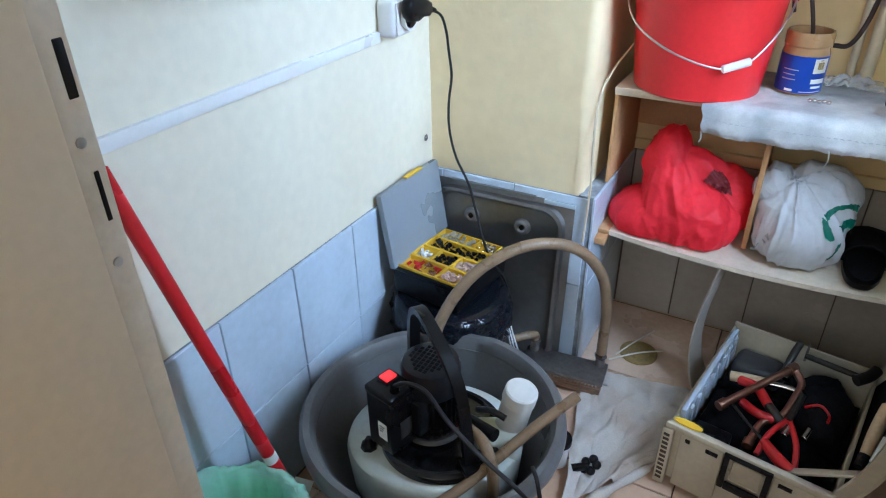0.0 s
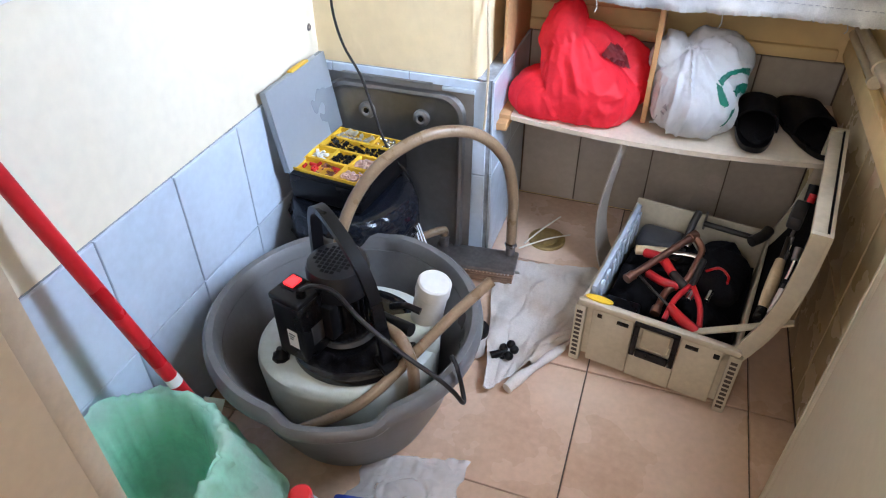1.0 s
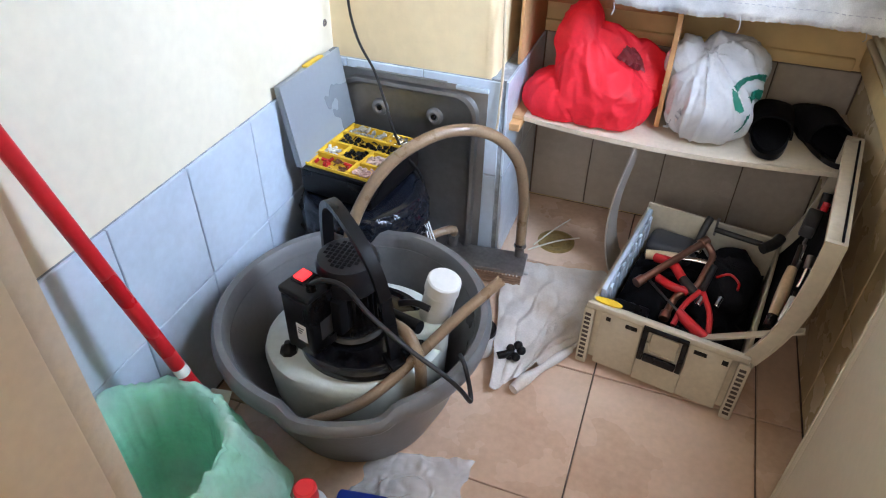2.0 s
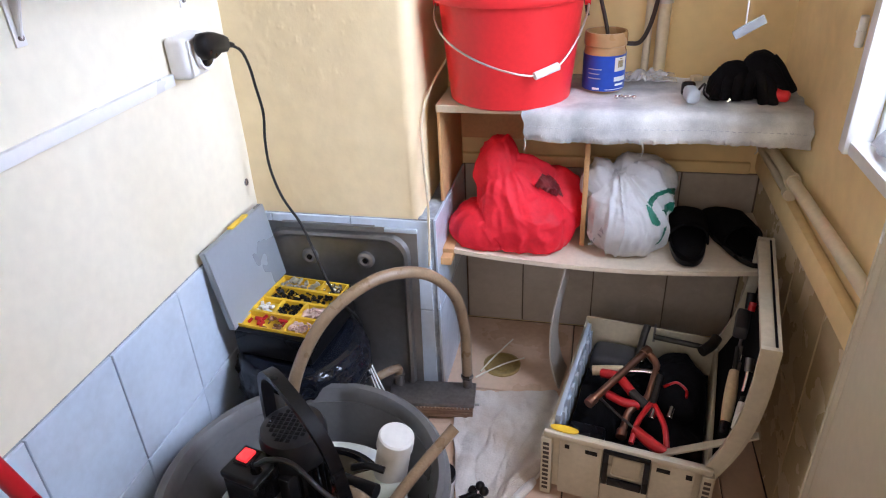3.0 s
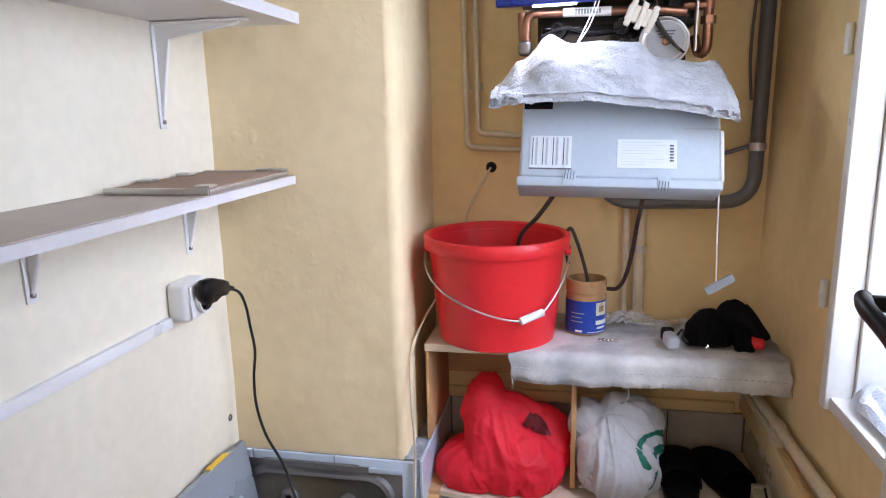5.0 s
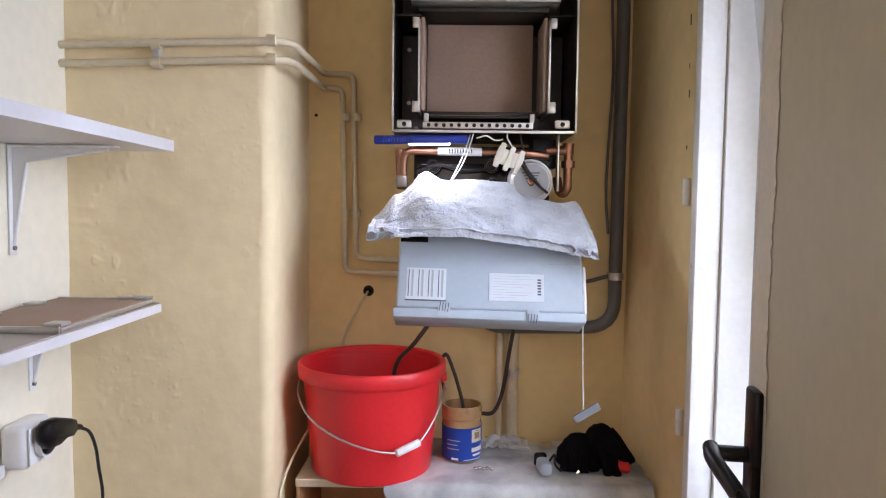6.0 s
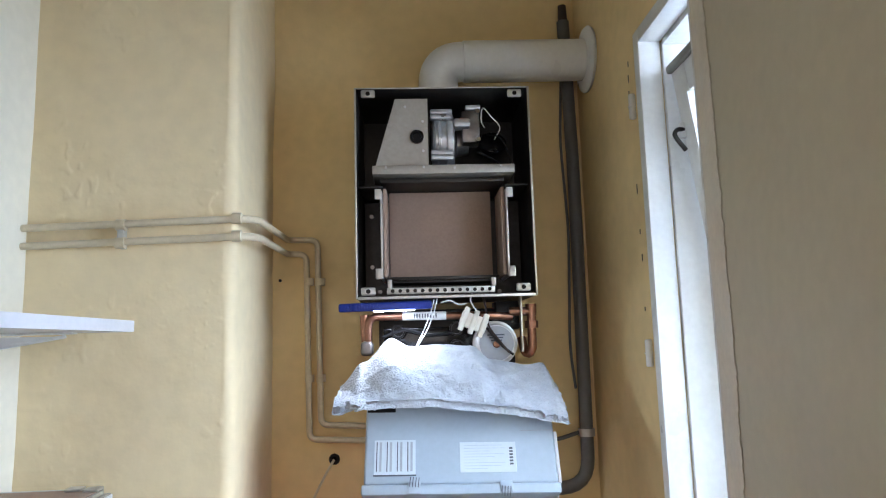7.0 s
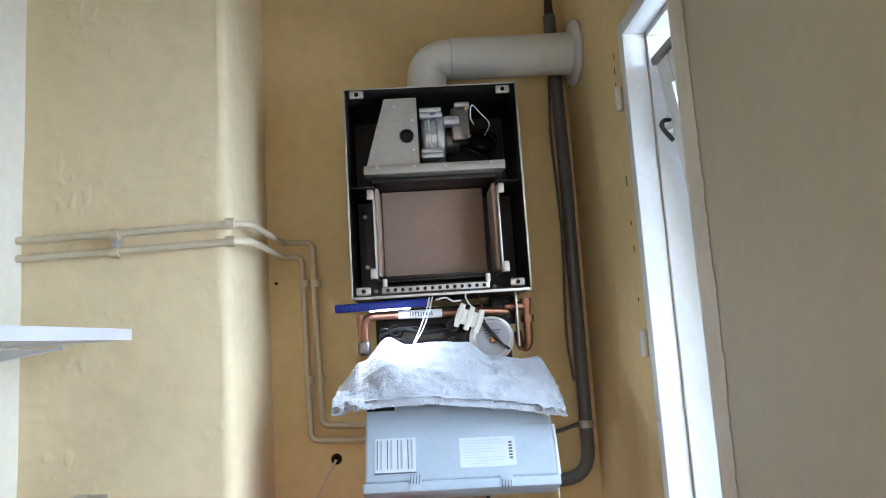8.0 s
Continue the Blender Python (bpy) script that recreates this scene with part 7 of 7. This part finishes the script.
for x, y in ((0.20, 0.115), (0.155, 0.30), (0.235, 0.13)):
    part("socket_bit", cyl(B(), T(x, y, 0.165), T(x + 0.004, y + 0.03, 0.170), 0.0065, seg=12, bevel=0.001), CHROME, None, "", True, ("small bright socket bit among the tools", "bit", "socket bits"))

# ---- near corner: mop, green bin, bottle ----
mo = thing("squeegee", (0.2, 0.95, 0.02), "red squeegee mop leaning against the tiled wall", "mop")
P0, P1 = Vector((0.1738, 0.948, 0.062)), Vector((0.0135, 0.829, 0.870))
part("pole", cyl(B(), P0, P1, 0.0125, seg=20, bevel=0.002), REDPOLE, mo, "red painted pole")
d_ = (P1 - P0).normalized()
part("sticker", cyl(B(), P0 + d_ * 0.225, P0 + d_ * 0.245, 0.0129, seg=20), PAPER, mo, "small white sticker")
sk = part("socket", cyl(B(), P0 - d_ * 0.03, P0 + d_ * 0.10, 0.0165, seg=18, bevel=0.002), REDPOLE, mo)
part("tag", box(B(), (-0.018, -0.001, -0.045), (0.018, 0.001, 0.045), 0.0006, Matrix.Translation(P0 + d_ * 0.13 + Vector((0.022, -0.012, 0))) @ pose(0, 0, 0, -30, 25, 30)), PAPER, mo, "white paper tag")
part("tag_print", box(B(), (-0.007, -0.0018, -0.02), (0.007, -0.0012, 0.01), 0, Matrix.Translation(P0 + d_ * 0.13 + Vector((0.022, -0.012, 0))) @ pose(0, 0, 0, -30, 25, 30)), INK, mo, "", False)
part("head", box(B(), (-0.10, -0.018, 0.0), (0.13, 0.018, 0.036), 0.008, Matrix.Translation((0.190, 0.942, 0.002)) @ pose(0, 0, 0, 0, 0, -28)), REDPOLE, mo, "red plastic head")

gb_ = thing("waste_bin", (0.160, 0.785, 0), "green bin lined with a thin green plastic bag", "bin")
GC = (0.152, 0.772, 0.0)
part("body", lathe(B(), [(0.0, 0.0), (0.10, 0.0), (0.104, 0.005), (0.128, 0.247), (0.132, 0.251), (0.128, 0.253), (0.124, 0.249), (0.100, 0.010), (0.0, 0.008)], GC, 44), GREENBIN, gb_, "green plastic bin")


def limp(a, r, z):
    out_ = max(0.0, math.cos(a - radians(8))) ** 2
    q = (math.cos(a) * 2, math.sin(a) * 2, z * 5)
    ridge = max(0.0, 1 - abs(nz((math.cos(a) * 2.2, math.sin(a) * 2.2, z * 2 + 4), 2.6, 4)) * 3.5) ** 1.5
    k = 0.0035 * math.sin(9 * a + z * 14) + 0.010 * ridge + 0.007 * nz(q, 2.2, 4) + 0.004 * nz(q, 6.0, 8)
    hang = r > 0.128
    low = max(0.0, min(1.0, (0.262 - z) / 0.12)) if hang else 0.0
    return r + (k if hang else k * 0.45) + 0.044 * out_ * low, z * 0.945 + (0.012 * math.sin(3 * a + 1) * low + 0.004 * math.sin(7 * a + 2) if hang else 0.004 * math.sin(7 * a))


part("liner", lathe(B(), curve2([(0.172, 0.100), (0.168, 0.130), (0.162, 0.16), (0.156, 0.20), (0.150, 0.24), (0.146, 0.268), (0.142, 0.282), (0.134, 0.287), (0.127, 0.282), (0.119, 0.26), (0.110, 0.20), (0.098, 0.12), (0.078, 0.07), (0.0, 0.055)], 5), GC, 120, None, limp, False), GREENBAG, gb_, "thin translucent green bag", True, None, 85)

bt = thing("bottle", (0.415, 0.835, 0), "white plastic bottle with a red screw cap", "bottle")
part("body", lathe(B(), [(0.0, 0.0), (0.034, 0.0), (0.038, 0.005), (0.038, 0.13), (0.030, 0.160), (0.016, 0.175), (0.015, 0.185)], (0.402, 0.835, 0.0), 32), WHITEPL, bt)
cap_ = part("cap", lathe(B(), [(0.0185, 0.180), (0.0195, 0.182), (0.0185, 0.208), (0.015, 0.211), (0.0, 0.211)], (0.402, 0.835, 0.0), 24), REDPL, bt, "red ribbed cap")
part("blue_box", box(B(), (-0.045, -0.03, 0.0), (0.045, 0.03, 0.150), 0.008, Matrix.Translation((0.478, 0.865, 0.001)) @ pose(0, 0, 0, 0, 0, 10)), BLUEPL, None, "", True, ("blue plastic container standing on the floor", "container"))


def film_f(u, v):
    p = Vector((0.40 + 0.20 * u + 0.02 * nz((u, v, 0), 4, 3), 0.90 + 0.16 * v + 0.05 * u, 0.0))
    p.z = 0.004 + 0.035 * abs(nz((u * 2.4, v * 2.4, 0), 1.9, 6)) * math.sin(math.pi * u) * (1 - 0.4 * v) + 0.006 * nz((u, v, 0), 18, 2)
    p.z = max(0.003, p.z)
    return p


part("plastic_sheet", sheet(B(), film_f, 44, 36, 0.0015), CLEARFILM, None, "", True, ("crumpled clear plastic sheet on the floor", "plastic sheet"), 85)

# ---- tiles ----
random.seed(9)


def tile_mesh(w, h, t=0.006, bev=0.0014):
    bm = B()
    vs = []
    for z, s in ((0, 0), (t - bev, 0), (t, bev)):
        vs.append([bm.verts.new(p) for p in ((s, s, z), (w - s, s, z), (w - s, h - s, z), (s, h - s, z))])
    for a, b in zip(vs, vs[1:]):
        for i in range(4):
            bm.faces.new((a[i], a[(i + 1) % 4], b[(i + 1) % 4], b[i]))
    bm.faces.new(vs[-1])
    bm.faces.new(vs[0][::-1])
    bmesh.ops.recalc_face_normals(bm, faces=bm.faces[:])
    me = bpy.data.meshes.new("tile")
    bm.to_mesh(me)
    bm.free()
    return me


TILES = {}


def put_tile(parent, w, h, material, m):
    key = (round(w, 4), round(h, 4), material.name)
    if key not in TILES:
        TILES[key] = tile_mesh(w, h)
        TILES[key].materials.append(material)
    ob = new("tile", TILES[key])
    ob.parent = parent
    tilt = pose(0, 0, 0, random.uniform(-0.12, 0.12), random.uniform(-0.12, 0.12), 0)
    ob.matrix_basis = m @ tilt


def tiling(parent, material, us, vs, plane, joint=0.003):
    """Tiles between the joint lines us, vs; plane(u, v) gives the pose of a tile's low corner."""
    for u0, u1 in zip(us, us[1:]):
        for v0, v1 in zip(vs, vs[1:]):
            if u1 - u0 > 0.012:
                put_tile(parent, u1 - u0 - joint, v1 - v0 - joint, material, plane(u0 + joint / 2, v0 + joint / 2))


XD = 0.437
ROWS = [0.0, 0.265, DADO]
# grout beds behind the wall tiles
for nm, lo, hi in (("grout_bed", (0.0003, YS, 0), (0.0025, YC - 0.0005, DADO)), ("grout_bed", (0.0028, YC - 0.0065, 0), (XD + 0.004, YC - 0.0045, DADO)),
                   ("grout_bed", (XC - 0.005, YC, 0), (XD + 0.0075, YN - 0.0005, DADO))):
    part(nm, box(B(), lo, hi), PALEGROUT, wall_west if lo[0] < 0.001 else wall_chimney, "", False)
part("grout_bed", box(B(), (XD + 0.008, YN - 0.0025, 0), (XE - 0.0005, YN - 0.0003, DADO)), GROUT, wall_north, "", False)
part("grout_bed", box(B(), (XE - 0.0025, YS, 0), (XE - 0.0003, YN - 0.003, DADO)), GROUT, wall_east, "", False)


def frame_of(o, u, v):
    """A pose with x along u, y along v."""
    u, v = Vector(u), Vector(v)
    w = u.cross(v)
    m = Matrix((u, v, w)).transposed().to_4x4()
    m.translation = o
    return m


ys = [YS, 0.764, 0.967, 1.169, 1.372, 1.574, YC - 0.007]
tiling(wall_west, TILE, ys, ROWS, lambda u, v: frame_of((0.0026, u, v), (0, 1, 0), (0, 0, 1)))
tiling(wall_chimney, TILE, [0.010, 0.040, 0.242, XD - 0.001], ROWS, lambda u, v: frame_of((u, YC - 0.0066, v), (1, 0, 0), (0, 0, 1)))
tiling(wall_chimney, TILE, [YC - 0.006, 1.93, YN - 0.008], ROWS, lambda u, v: frame_of((XD + 0.0076, u, v), (0, 1, 0), (0, 0, 1)))
tiling(wall_north, SHADEDTILE, [XD + 0.016, 0.620, 0.824, 1.028, XE - 0.010], ROWS, lambda u, v: frame_of((u, YN - 0.0026, v), (1, 0, 0), (0, 0, 1)))
re_ = [YN - 0.010, 1.905, 1.7, 1.495, 1.29, 1.085, 0.88, YS + 0.01]
tiling(wall_east, BOUNCETILE, [-y for y in re_], ROWS, lambda u, v: frame_of((XE - 0.0026, -u, v), (0, -1, 0), (0, 0, 1)))
# floor
fx = [0.009, 0.080, 0.430, 0.779, 1.124, XE - 0.009]
fy = [0.03, 0.377, 0.726, 1.073, 1.424, 1.773, YN - 0.009]
tiling(floor, FLOORTILE, fx, fy, lambda u, v: frame_of((u, v, -0.0061), (1, 0, 0), (0, 1, 0)), 0.0032)
part("threshold", box(B(), (-0.6, -1.6, -0.0058), (1.9, 0.026, -0.0005)), FLOORTILE, floor, "plain beige passage floor", False)
